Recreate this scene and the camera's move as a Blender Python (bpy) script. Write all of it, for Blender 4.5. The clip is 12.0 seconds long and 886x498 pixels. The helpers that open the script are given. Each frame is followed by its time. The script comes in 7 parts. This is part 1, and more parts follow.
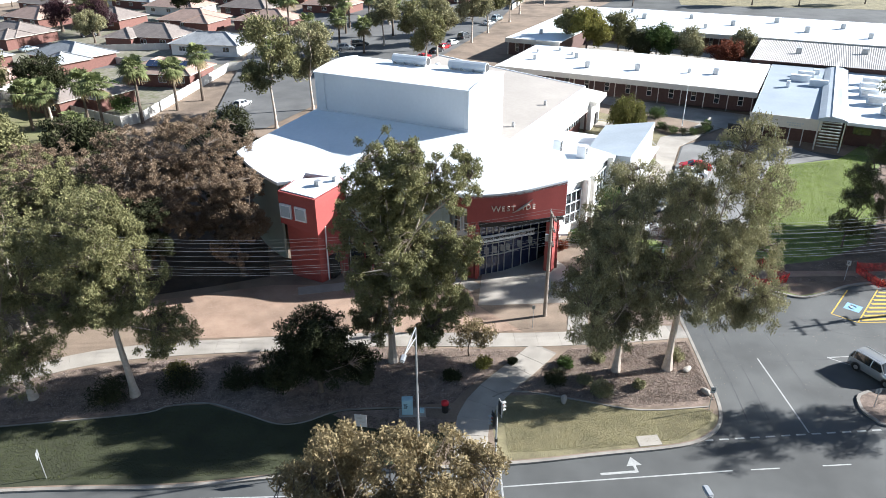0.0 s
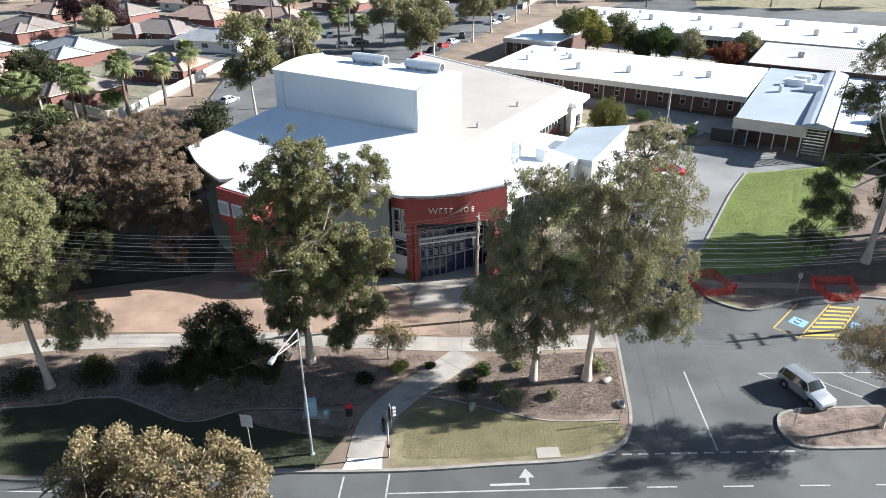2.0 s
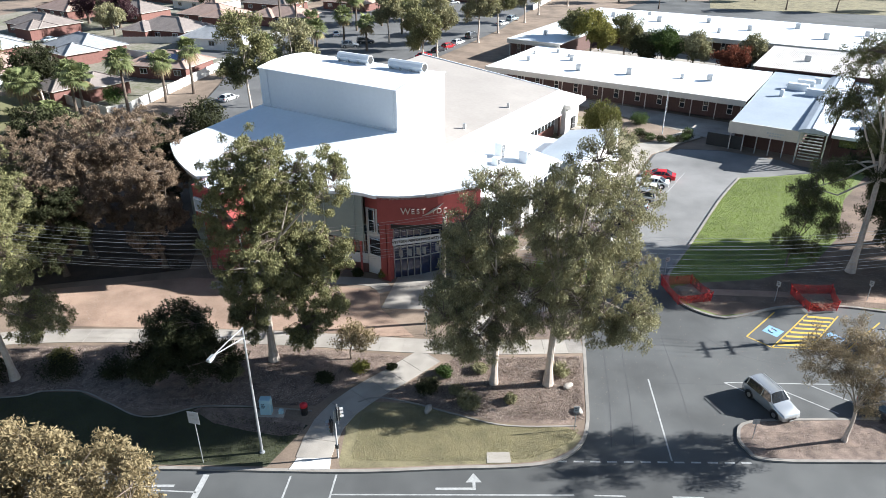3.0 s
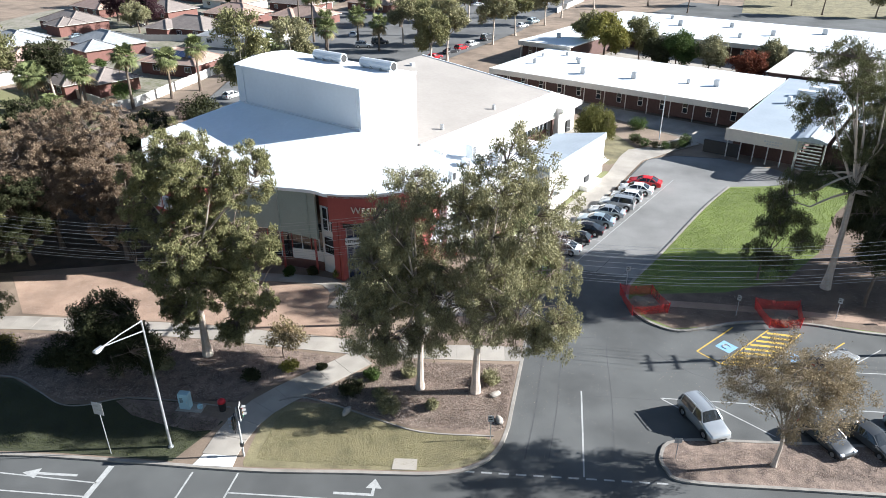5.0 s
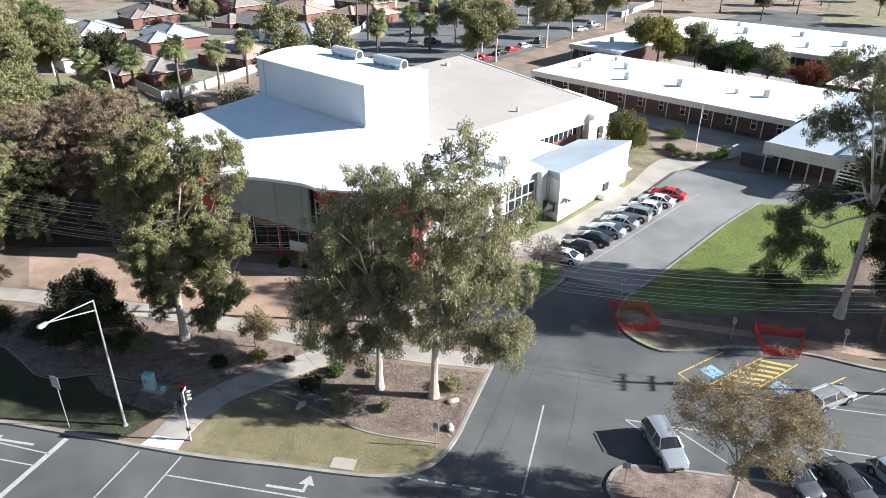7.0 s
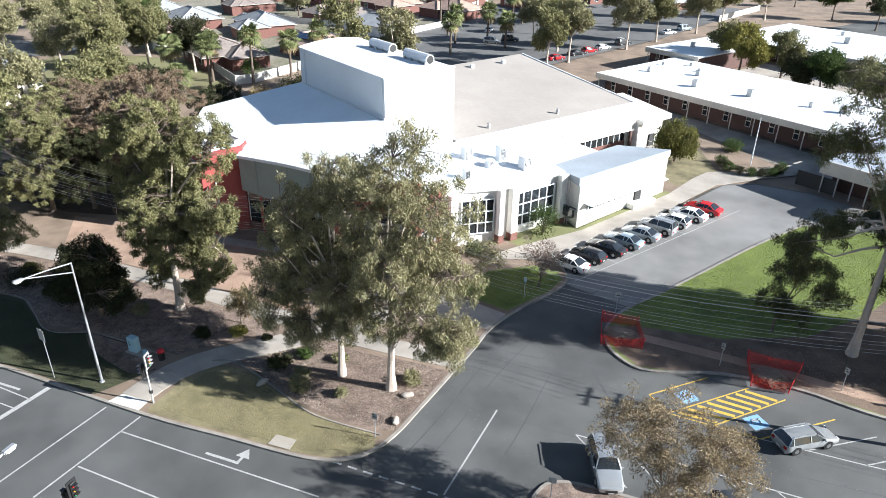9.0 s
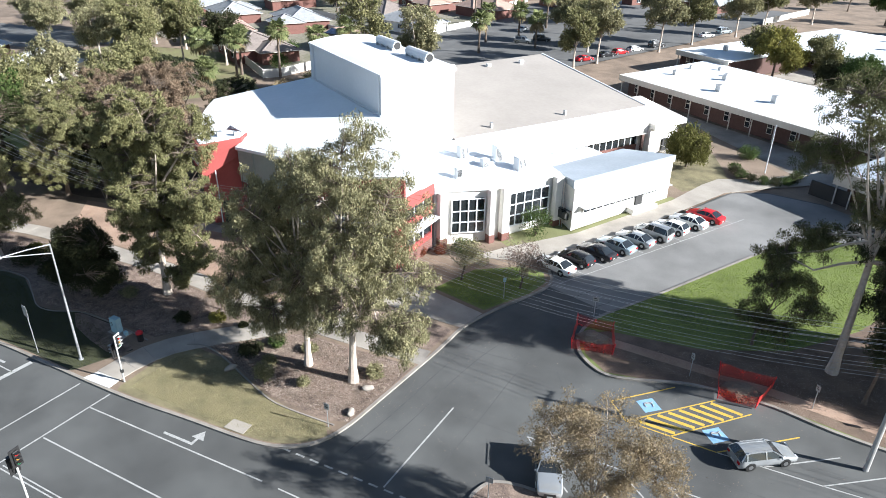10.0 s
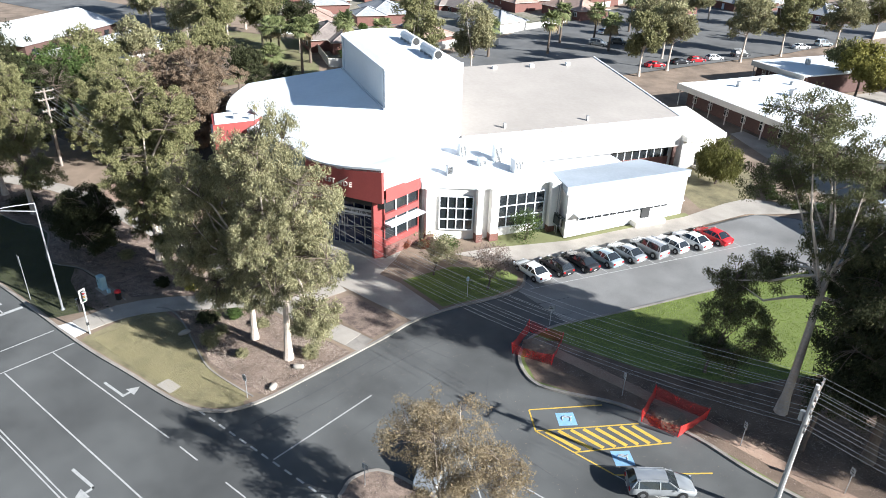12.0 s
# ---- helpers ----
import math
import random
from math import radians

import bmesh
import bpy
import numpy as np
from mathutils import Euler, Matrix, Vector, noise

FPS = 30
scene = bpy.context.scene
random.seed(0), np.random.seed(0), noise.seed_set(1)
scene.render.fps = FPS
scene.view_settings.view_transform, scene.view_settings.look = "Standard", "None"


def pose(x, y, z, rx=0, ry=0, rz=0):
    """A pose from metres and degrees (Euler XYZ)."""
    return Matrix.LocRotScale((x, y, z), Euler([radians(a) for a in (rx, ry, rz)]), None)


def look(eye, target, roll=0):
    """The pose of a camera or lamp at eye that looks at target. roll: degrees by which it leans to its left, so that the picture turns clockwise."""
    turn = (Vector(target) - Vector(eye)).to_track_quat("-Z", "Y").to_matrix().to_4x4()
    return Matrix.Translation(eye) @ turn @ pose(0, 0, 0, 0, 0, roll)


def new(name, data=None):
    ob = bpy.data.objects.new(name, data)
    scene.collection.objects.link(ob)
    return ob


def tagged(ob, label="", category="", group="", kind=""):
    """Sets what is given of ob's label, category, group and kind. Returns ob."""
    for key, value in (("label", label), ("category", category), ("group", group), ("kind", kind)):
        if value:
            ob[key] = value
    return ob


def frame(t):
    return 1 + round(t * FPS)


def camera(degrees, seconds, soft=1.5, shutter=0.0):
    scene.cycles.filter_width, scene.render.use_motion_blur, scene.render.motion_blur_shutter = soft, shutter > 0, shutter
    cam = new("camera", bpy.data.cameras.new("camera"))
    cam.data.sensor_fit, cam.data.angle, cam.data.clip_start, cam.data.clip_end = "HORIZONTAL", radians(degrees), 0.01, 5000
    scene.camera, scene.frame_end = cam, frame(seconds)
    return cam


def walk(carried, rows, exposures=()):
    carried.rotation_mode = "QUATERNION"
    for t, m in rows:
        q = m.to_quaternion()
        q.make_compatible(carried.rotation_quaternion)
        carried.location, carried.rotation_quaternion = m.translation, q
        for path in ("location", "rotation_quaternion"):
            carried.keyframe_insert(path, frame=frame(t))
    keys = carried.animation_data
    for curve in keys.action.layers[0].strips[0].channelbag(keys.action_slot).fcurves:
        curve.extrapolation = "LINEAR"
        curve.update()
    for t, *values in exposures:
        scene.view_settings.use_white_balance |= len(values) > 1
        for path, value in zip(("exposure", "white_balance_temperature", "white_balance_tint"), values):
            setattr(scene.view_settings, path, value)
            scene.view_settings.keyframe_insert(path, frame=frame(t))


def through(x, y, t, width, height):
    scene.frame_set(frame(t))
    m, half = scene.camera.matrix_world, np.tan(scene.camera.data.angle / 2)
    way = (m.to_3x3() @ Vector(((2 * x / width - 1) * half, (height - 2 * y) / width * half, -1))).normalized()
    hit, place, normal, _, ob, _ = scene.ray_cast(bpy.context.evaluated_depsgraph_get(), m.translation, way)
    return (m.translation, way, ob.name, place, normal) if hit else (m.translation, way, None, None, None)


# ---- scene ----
cam = camera(66.0, 12.0, soft=0.75)
PATH = [
    (0, (2.089, -0.173, 37.927), (1.998, 1.607, 37.019), -0.4),
    (0.5, (4.686, 0.193, 37.871), (4.569, 1.971, 36.963), -0.5),
    (1, (7.236, 0.554, 37.822), (7.096, 2.33, 36.914), -0.5),
    (1.5, (9.743, 0.997, 37.783), (9.581, 2.771, 36.874), -0.4),
    (2, (12.247, 1.444, 37.766), (12.06, 3.215, 36.856), -0.3),
    (2.5, (14.761, 1.889, 37.737), (14.545, 3.657, 36.828), -0.2),
    (3, (17.249, 2.397, 37.674), (17.003, 4.161, 36.765), -0.1),
    (4.8, (25.802, 4.744, 37.031), (25.439, 6.492, 36.131), -0.1),
    (5, (26.696, 5.04, 37.005), (26.323, 6.786, 36.104), -0.1),
    (5.5, (28.794, 5.859, 36.902), (28.392, 7.599, 36.001), -0.0),
    (6, (30.818, 6.692, 36.763), (30.386, 8.424, 35.862), 0.1),
    (6.5, (32.895, 7.504, 36.61), (32.388, 9.218, 35.713), 0.1),
    (7, (34.965, 8.265, 36.515), (34.386, 9.957, 35.618), 0.3),
    (7.2, (35.891, 8.66, 36.504), (35.29, 10.343, 35.607), 0.6),
    (8.8, (43.929, 12.086, 36.594), (43.107, 13.667, 35.686), 0.8),
    (9, (45.024, 12.599, 36.602), (44.178, 14.168, 35.694), 0.9),
    (9.5, (48.018, 14.069, 36.728), (47.111, 15.602, 35.817), 1.0),
    (10, (51.144, 15.763, 36.863), (50.179, 17.257, 35.948), 1.2),
    (10.5, (54.228, 17.614, 37.056), (53.208, 19.068, 36.137), 1.3),
    (11, (57.241, 19.703, 37.26), (56.179, 21.123, 36.334), 1.5),
    (11.5, (60.161, 21.828, 37.42), (59.036, 23.196, 36.491), 1.8),
    (12, (63.045, 24.076, 37.555), (61.836, 25.369, 36.623), 2.0),
]
walk(cam, [(t, look(eye, target, roll)) for t, eye, target, roll in PATH], [(0.0, 1.68, 6120, 9), (6.0, 1.62, 6120, 9), (12.0, 1.55, 6120, 9)])

# world, sun and exposure
SUN = Vector((2.06, 0.55, 1.0)).normalized()
world = bpy.data.worlds.new("world")
scene.world = world
world.use_nodes = True
sky = world.node_tree.nodes.new("ShaderNodeTexSky")
sky.sky_type, sky.sun_disc = "NISHITA", False
sky.ozone_density, sky.dust_density = 1.4, 0.6
sky.sun_elevation, sky.sun_rotation = math.asin(SUN.z), math.atan2(SUN.x, SUN.y)
back = world.node_tree.nodes["Background"]
back.inputs["Strength"].default_value = 0.045
world.node_tree.links.new(sky.outputs[0], back.inputs["Color"])
sun = new("sun", bpy.data.lights.new("sun", "SUN"))
sun.data.energy, sun.data.angle, sun.data.color = 5.0, radians(0.5), (1.0, 0.975, 0.935)
sun.matrix_world = look(SUN * 300, (0, 0, 0))


# materials
def shade(name, col, col2=None, scale=1.0, rough=0.8, metal=0.0, fine=None, bump=0.0, spread=0.5, island=False, spec=0.5, stains=0.0):
    """Principled surface: two colours mixed by a coarse and a fine noise, in metres."""
    m = bpy.data.materials.new(name)
    m.use_nodes = True
    nt = m.node_tree
    N, Lk = nt.nodes, nt.links
    b = N["Principled BSDF"]
    b.inputs["Roughness"].default_value, b.inputs["Metallic"].default_value = rough, metal
    b.inputs["Specular IOR Level"].default_value = spec
    col2 = col2 or tuple(c * 0.78 for c in col)
    tc = N.new("ShaderNodeTexCoord")
    big = N.new("ShaderNodeTexNoise")
    big.inputs["Scale"].default_value, big.inputs["Detail"].default_value = 1.0 / scale, 6
    small = N.new("ShaderNodeTexNoise")
    small.inputs["Scale"].default_value, small.inputs["Detail"].default_value = fine or 9.0 / scale, 4
    for n in (big, small):
        Lk.new(tc.outputs["Object"], n.inputs["Vector"])
    add = N.new("ShaderNodeMath")
    add.operation = "ADD"
    half = N.new("ShaderNodeMath")
    half.operation, half.inputs[1].default_value = "MULTIPLY", 0.5
    Lk.new(big.outputs[0], add.inputs[0]), Lk.new(small.outputs[0], add.inputs[1]), Lk.new(add.outputs[0], half.inputs[0])
    src = half.outputs[0]
    if island:
        geo = N.new("ShaderNodeNewGeometry")
        mixi = N.new("ShaderNodeMath")
        mixi.operation, mixi.inputs[1].default_value = "MULTIPLY_ADD", 0.26
        shift = N.new("ShaderNodeMath")
        shift.operation, shift.inputs[1].default_value = "SUBTRACT", 0.12
        Lk.new(geo.outputs["Random Per Island"], mixi.inputs[0]), Lk.new(src, shift.inputs[0]), Lk.new(shift.outputs[0], mixi.inputs[2])
        src = mixi.outputs[0]
    ramp = N.new("ShaderNodeValToRGB")
    ramp.color_ramp.elements[0].position, ramp.color_ramp.elements[1].position = 0.5 - spread * 0.4, 0.5 + spread * 0.4
    ramp.color_ramp.elements[0].color, ramp.color_ramp.elements[1].color = (*col2, 1), (*col, 1)
    Lk.new(src, ramp.inputs[0])
    out = ramp.outputs[0]
    if stains:
        st = N.new("ShaderNodeTexNoise")
        st.inputs["Scale"].default_value, st.inputs["Detail"].default_value = 0.35 / scale, 8
        Lk.new(tc.outputs["Object"], st.inputs["Vector"])
        sr = N.new("ShaderNodeMapRange")
        sr.inputs[1].default_value, sr.inputs[2].default_value, sr.inputs[3].default_value, sr.inputs[4].default_value = 0.42, 0.68, 1.0, 1.0 - stains
        Lk.new(st.outputs[0], sr.inputs[0])
        mul = N.new("ShaderNodeMix")
        mul.data_type, mul.blend_type = "RGBA", "MULTIPLY"
        mul.inputs[0].default_value = 1.0
        Lk.new(out, mul.inputs[6]), Lk.new(sr.outputs[0], mul.inputs[7])
        out = mul.outputs[2]
    Lk.new(out, b.inputs["Base Color"])
    if bump:
        bp = N.new("ShaderNodeBump")
        bp.inputs["Distance"].default_value, bp.inputs["Strength"].default_value = bump, 0.8
        Lk.new(small.outputs[0], bp.inputs["Height"]), Lk.new(bp.outputs[0], b.inputs["Normal"])
    return m


def leafy(name, dark, light, through=0.25):
    """Leaves: colour per leaf, a little light passes through them."""
    m = shade(name, light, dark, scale=2.5, rough=0.75, spread=0.75, island=True, spec=0.12)
    nt = m.node_tree
    b = nt.nodes["Principled BSDF"]
    tr = nt.nodes.new("ShaderNodeBsdfTranslucent")
    mix = nt.nodes.new("ShaderNodeMixShader")
    mix.inputs[0].default_value = through
    src = b.inputs["Base Color"].links[0].from_socket
    nt.links.new(src, tr.inputs["Color"]), nt.links.new(b.outputs[0], mix.inputs[1]), nt.links.new(tr.outputs[0], mix.inputs[2])
    nt.links.new(mix.outputs[0], nt.nodes["Material Output"].inputs["Surface"])
    return m


def netting(name, col, open_part):
    m = shade(name, col, rough=0.6)
    nt = m.node_tree
    tr = nt.nodes.new("ShaderNodeBsdfTransparent")
    mix = nt.nodes.new("ShaderNodeMixShader")
    mix.inputs[0].default_value = open_part
    nt.links.new(nt.nodes["Principled BSDF"].outputs[0], mix.inputs[1]), nt.links.new(tr.outputs[0], mix.inputs[2])
    nt.links.new(mix.outputs[0], nt.nodes["Material Output"].inputs["Surface"])
    return m


ASPHALT = shade("asphalt", (0.122, 0.124, 0.12), (0.066, 0.068, 0.067), 3.0, 0.85, fine=14.0, bump=0.004, spread=0.6, stains=0.42)
ASPHALT2 = shade("old_asphalt", (0.15, 0.148, 0.142), (0.10, 0.10, 0.10), 2.5, 0.85, fine=14.0, bump=0.004, stains=0.3)
CONCRETE = shade("concrete", (0.42, 0.38, 0.33), (0.30, 0.27, 0.23), 1.5, 0.85, fine=12.0, bump=0.003, stains=0.3)
KERB = shade("kerb_concrete", (0.34, 0.31, 0.275), (0.20, 0.18, 0.155), 0.8, 0.85, fine=12.0, bump=0.004, stains=0.3)
DIRT = shade("dirt", (0.30, 0.225, 0.165), (0.17, 0.125, 0.09), 2.2, 0.95, fine=7.0, bump=0.03, stains=0.4)
REDDIRT = shade("red_dirt", (0.43, 0.30, 0.22), (0.26, 0.17, 0.12), 1.8, 0.95, fine=7.0, bump=0.03, stains=0.35)
MULCH = shade("bark_mulch", (0.31, 0.23, 0.18), (0.085, 0.06, 0.05), 0.7, 0.95, fine=9.0, bump=0.05, spread=0.4, stains=0.35)
DRYGRASS = shade("dry_grass", (0.275, 0.24, 0.13), (0.135, 0.115, 0.065), 0.9, 0.95, fine=10.0, bump=0.05, spread=0.5, stains=0.4)
# Verge grass: the deep tree shade is put into this dark colour.
SHADEDGRASS = shade("shade_dark_grass", (0.056, 0.062, 0.03), (0.032, 0.034, 0.017), 1.6, 0.95, fine=12.0, bump=0.05, stains=0.3)
LAWN = shade("lawn_grass", (0.19, 0.235, 0.06), (0.12, 0.145, 0.042), 1.4, 0.9, fine=14.0, bump=0.04, stains=0.3)
WHITE = shade("white_sheet", (0.72, 0.745, 0.77), (0.66, 0.685, 0.71), 4.0, 0.55, stains=0.08)
WHITEWALL = shade("white_render", (0.80, 0.78, 0.75), (0.70, 0.68, 0.64), 2.5, 0.75, stains=0.12)
ROOFWHITE = shade("white_roof", (0.79, 0.825, 0.84), (0.72, 0.755, 0.77), 5.0, 0.5, stains=0.1)
ROOFTAN = shade("beige_roof", (0.40, 0.36, 0.32), (0.34, 0.305, 0.27), 5.0, 0.7, stains=0.1)
ROOFGREY = shade("grey_roof", (0.40, 0.44, 0.48), (0.32, 0.36, 0.40), 3.0, 0.6, stains=0.15)
BEIGE = shade("beige_fascia", (0.60, 0.55, 0.48), (0.50, 0.46, 0.40), 3.0, 0.7, stains=0.12)
REDWALL = shade("red_render", (0.35, 0.07, 0.062), (0.28, 0.055, 0.05), 2.0, 0.6, stains=0.15)
SAGE = shade("sage_cladding", (0.30, 0.355, 0.32), (0.25, 0.30, 0.27), 1.2, 0.6, stains=0.1)
BRICK = shade("red_brick", (0.19, 0.09, 0.072), (0.12, 0.055, 0.045), 0.5, 0.9, fine=9.0, bump=0.01)
# Brown brick, made darker to carry the shadow under the school verandahs.
DARKBRICK = shade("shade_deepened_brick", (0.11, 0.06, 0.05), (0.07, 0.038, 0.032), 0.5, 0.9, fine=9.0, bump=0.01)
GLASS = shade("window_glass", (0.025, 0.03, 0.035), (0.015, 0.018, 0.02), 1.0, 0.06, spec=0.8)
DARK = shade("dark_shade", (0.03, 0.03, 0.03), (0.02, 0.02, 0.02), 1.0, 0.7)
BLUEGLASS = shade("blue_glass", (0.03, 0.04, 0.09), (0.02, 0.025, 0.06), 1.0, 0.08, spec=0.8)
STEEL = shade("galvanised_steel", (0.50, 0.51, 0.52), (0.38, 0.39, 0.40), 0.6, 0.45, 0.6)
LINE = shade("white_line_paint", (0.46, 0.46, 0.445), (0.24, 0.24, 0.235), 0.5, 0.8, fine=6.0)
YELLOW = shade("yellow_line_paint", (0.62, 0.42, 0.06), (0.42, 0.28, 0.05), 0.5, 0.8, fine=6.0)
BLUEPAINT = shade("blue_line_paint", (0.24, 0.42, 0.60), (0.16, 0.31, 0.48), 0.5, 0.8, fine=6.0)
TIMBER = shade("grey_timber", (0.32, 0.27, 0.23), (0.19, 0.155, 0.13), 0.4, 0.9, fine=12.0, bump=0.01)
GUMBARK = shade("pale_gum_bark", (0.62, 0.54, 0.46), (0.33, 0.26, 0.21), 0.9, 0.85, fine=4.0, bump=0.01, spread=0.7)
BARK = shade("brown_bark", (0.17, 0.13, 0.10), (0.085, 0.065, 0.05), 0.6, 0.95, fine=6.0, bump=0.02)
GUMLEAF = leafy("gum_leaf", (0.05, 0.054, 0.027), (0.45, 0.415, 0.235), 0.2)
GUMLEAF2 = leafy("olive_leaf", (0.04, 0.044, 0.02), (0.32, 0.305, 0.145), 0.2)
# Darker copy of the gum leaf: shade is put into the colour.
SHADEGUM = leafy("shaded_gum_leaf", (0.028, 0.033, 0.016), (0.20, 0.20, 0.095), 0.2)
# Darkest gum leaf copy, with deep crown shade worked into the colour.
DEEPSHADEGUM = leafy("deep_shade_gum_leaf", (0.022, 0.027, 0.014), (0.095, 0.10, 0.05))
BROWNLEAF = leafy("brown_leaf", (0.095, 0.07, 0.048), (0.33, 0.24, 0.165))
TANLEAF = leafy("tan_leaf", (0.11, 0.085, 0.045), (0.40, 0.32, 0.18), 0.3)
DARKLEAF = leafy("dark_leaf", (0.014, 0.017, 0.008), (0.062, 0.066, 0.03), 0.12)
GREENLEAF = leafy("green_leaf", (0.025, 0.045, 0.015), (0.10, 0.14, 0.04))
YELLOWLEAF = leafy("yellow_leaf", (0.09, 0.09, 0.025), (0.32, 0.29, 0.08))
REDLEAF = leafy("red_leaf", (0.09, 0.03, 0.02), (0.26, 0.09, 0.05))
PINKTWIG = leafy("pink_grey_twig", (0.16, 0.12, 0.10), (0.36, 0.28, 0.24))
PALMLEAF = leafy("palm_leaf", (0.06, 0.08, 0.03), (0.27, 0.29, 0.13))
NET = netting("red_netting", (0.70, 0.045, 0.035), 0.45)
TILE_RED = shade("terracotta_tiles", (0.42, 0.30, 0.245), (0.30, 0.205, 0.165), 0.6, 0.85, fine=5.0, bump=0.02, stains=0.2)
TILE_BROWN = shade("brown_tiles", (0.27, 0.23, 0.205), (0.17, 0.14, 0.125), 0.6, 0.85, fine=5.0, bump=0.02, stains=0.2)
TILE_GREY = shade("grey_tiles", (0.36, 0.37, 0.38), (0.26, 0.27, 0.28), 0.6, 0.8, fine=5.0, bump=0.02, stains=0.2)
TYRE = shade("tyre_rubber", (0.02, 0.02, 0.02), (0.012, 0.012, 0.012), 0.3, 0.9)
CHROME = shade("wheel_alloy", (0.55, 0.55, 0.56), (0.45, 0.45, 0.46), 0.3, 0.3, 0.9)
LAMPGLASS = shade("headlight_glass", (0.75, 0.77, 0.8), (0.6, 0.62, 0.65), 0.3, 0.1)
REDLAMP = shade("red_lamp_glass", (0.35, 0.01, 0.01), (0.25, 0.01, 0.01), 0.3, 0.15)
REDPLASTIC = shade("red_plastic", (0.50, 0.02, 0.03), (0.4, 0.015, 0.02), 0.5, 0.4)
TEALPAINT = shade("pale_blue_paint", (0.38, 0.55, 0.60), (0.30, 0.46, 0.52), 0.6, 0.6, stains=0.2)
BLACK = shade("black_paint", (0.02, 0.02, 0.021), (0.014, 0.014, 0.014), 0.5, 0.45)


# mesh helpers
def mesh_of(bm, name, material):
    me = bpy.data.meshes.new(name)
    bmesh.ops.recalc_face_normals(bm, faces=bm.faces)
    bm.to_mesh(me)
    bm.free()
    for m in material if isinstance(material, (list, tuple)) else [material]:
        me.materials.append(m)
    return me


def part(name, bm, material, parent=None, label=""):
    ob = new(name, mesh_of(bm, name, material))
    ob.parent = parent
    return tagged(ob, label)


def thing(name, m, label, category, group="", kind=""):
    ob = new(name)
    ob.matrix_world = m
    return tagged(ob, label, category, group, kind)


def prism(bm, pts, z0, z1, tops=None):
    """An upright prism over a plan outline; tops: heights of its own for the top corners."""
    lo = [bm.verts.new((p[0], p[1], z0)) for p in pts]
    hi = [bm.verts.new((p[0], p[1], tops[i] if tops else z1)) for i, p in enumerate(pts)]
    n = len(pts)
    bm.faces.new(lo[::-1]), bm.faces.new(hi)
    for i in range(n):
        bm.faces.new((lo[i], lo[(i + 1) % n], hi[(i + 1) % n], hi[i]))
    return bm


def block(bm, x0, x1, y0, y1, z0, z1):
    return prism(bm, [(x0, y0), (x1, y0), (x1, y1), (x0, y1)], z0, z1)


def beam(bm, a, b, w, h=None, sides=4):
    """A bar from a to b, w wide."""
    a, b = Vector(a), Vector(b)
    h = h or w
    d = (b - a).normalized()
    s = d.cross(Vector((0, 0, 1)))
    s = s.normalized() if s.length > 1e-3 else Vector((1, 0, 0))
    u = s.cross(d)
    rings = []
    for p in (a, b):
        ring = []
        for i in range(sides):
            ang = 2 * math.pi * (i + 0.5) / sides
            k = 1 / math.cos(math.pi / sides) / 2
            ring.append(bm.verts.new(p + s * (math.cos(ang) * w * k) + u * (math.sin(ang) * h * k)))
        rings.append(ring)
    for i in range(sides):
        bm.faces.new((rings[0][i], rings[0][(i + 1) % sides], rings[1][(i + 1) % sides], rings[1][i]))
    bm.faces.new(rings[0][::-1]), bm.faces.new(rings[1])
    return bm


def tube(bm, pts, radii, sides=7):
    """A tapered tube along points."""
    rings = []
    for i, p in enumerate(pts):
        d = (Vector(pts[min(i + 1, len(pts) - 1)]) - Vector(pts[max(i - 1, 0)])).normalized()
        s = d.cross(Vector((0.3, 1, 0.2))).normalized()
        u = s.cross(d)
        rings.append([bm.verts.new(Vector(p) + (s * math.cos(2 * math.pi * k / sides) + u * math.sin(2 * math.pi * k / sides)) * radii[i]) for k in range(sides)])
    for a, b in zip(rings, rings[1:]):
        for k in range(sides):
            bm.faces.new((a[k], a[(k + 1) % sides], b[(k + 1) % sides], b[k]))
    bm.faces.new(rings[0][::-1]), bm.faces.new(rings[-1])
    return bm


def rounded(bm, w, segs=2):
    bmesh.ops.bevel(bm, geom=list(bm.edges), offset=w, segments=segs, affect="EDGES", clamp_overlap=True)
    return bm


def gz(y):
    """The height of the ground, which rises gently towards the back."""
    return 0.03 * min(max(y - 75, 0), 140)


def smooth_line(pts, steps=6, closed=False):
    """A Catmull-Rom line through plan points."""
    n, out = len(pts), []
    for i in range(n if closed else n - 1):
        p = [Vector((*pts[(i + k) % n if closed else min(max(i + k, 0), n - 1)][:2], 0)) for k in (-1, 0, 1, 2)]
        for s in range(steps):
            t = s / steps
            q = 0.5 * ((2 * p[1]) + (p[2] - p[0]) * t + (2 * p[0] - 5 * p[1] + 4 * p[2] - p[3]) * t * t + (3 * p[1] - p[0] - 3 * p[2] + p[3]) * t ** 3)
            out.append((q.x, q.y))
    if not closed:
        out.append(tuple(pts[-1][:2]))
    return out


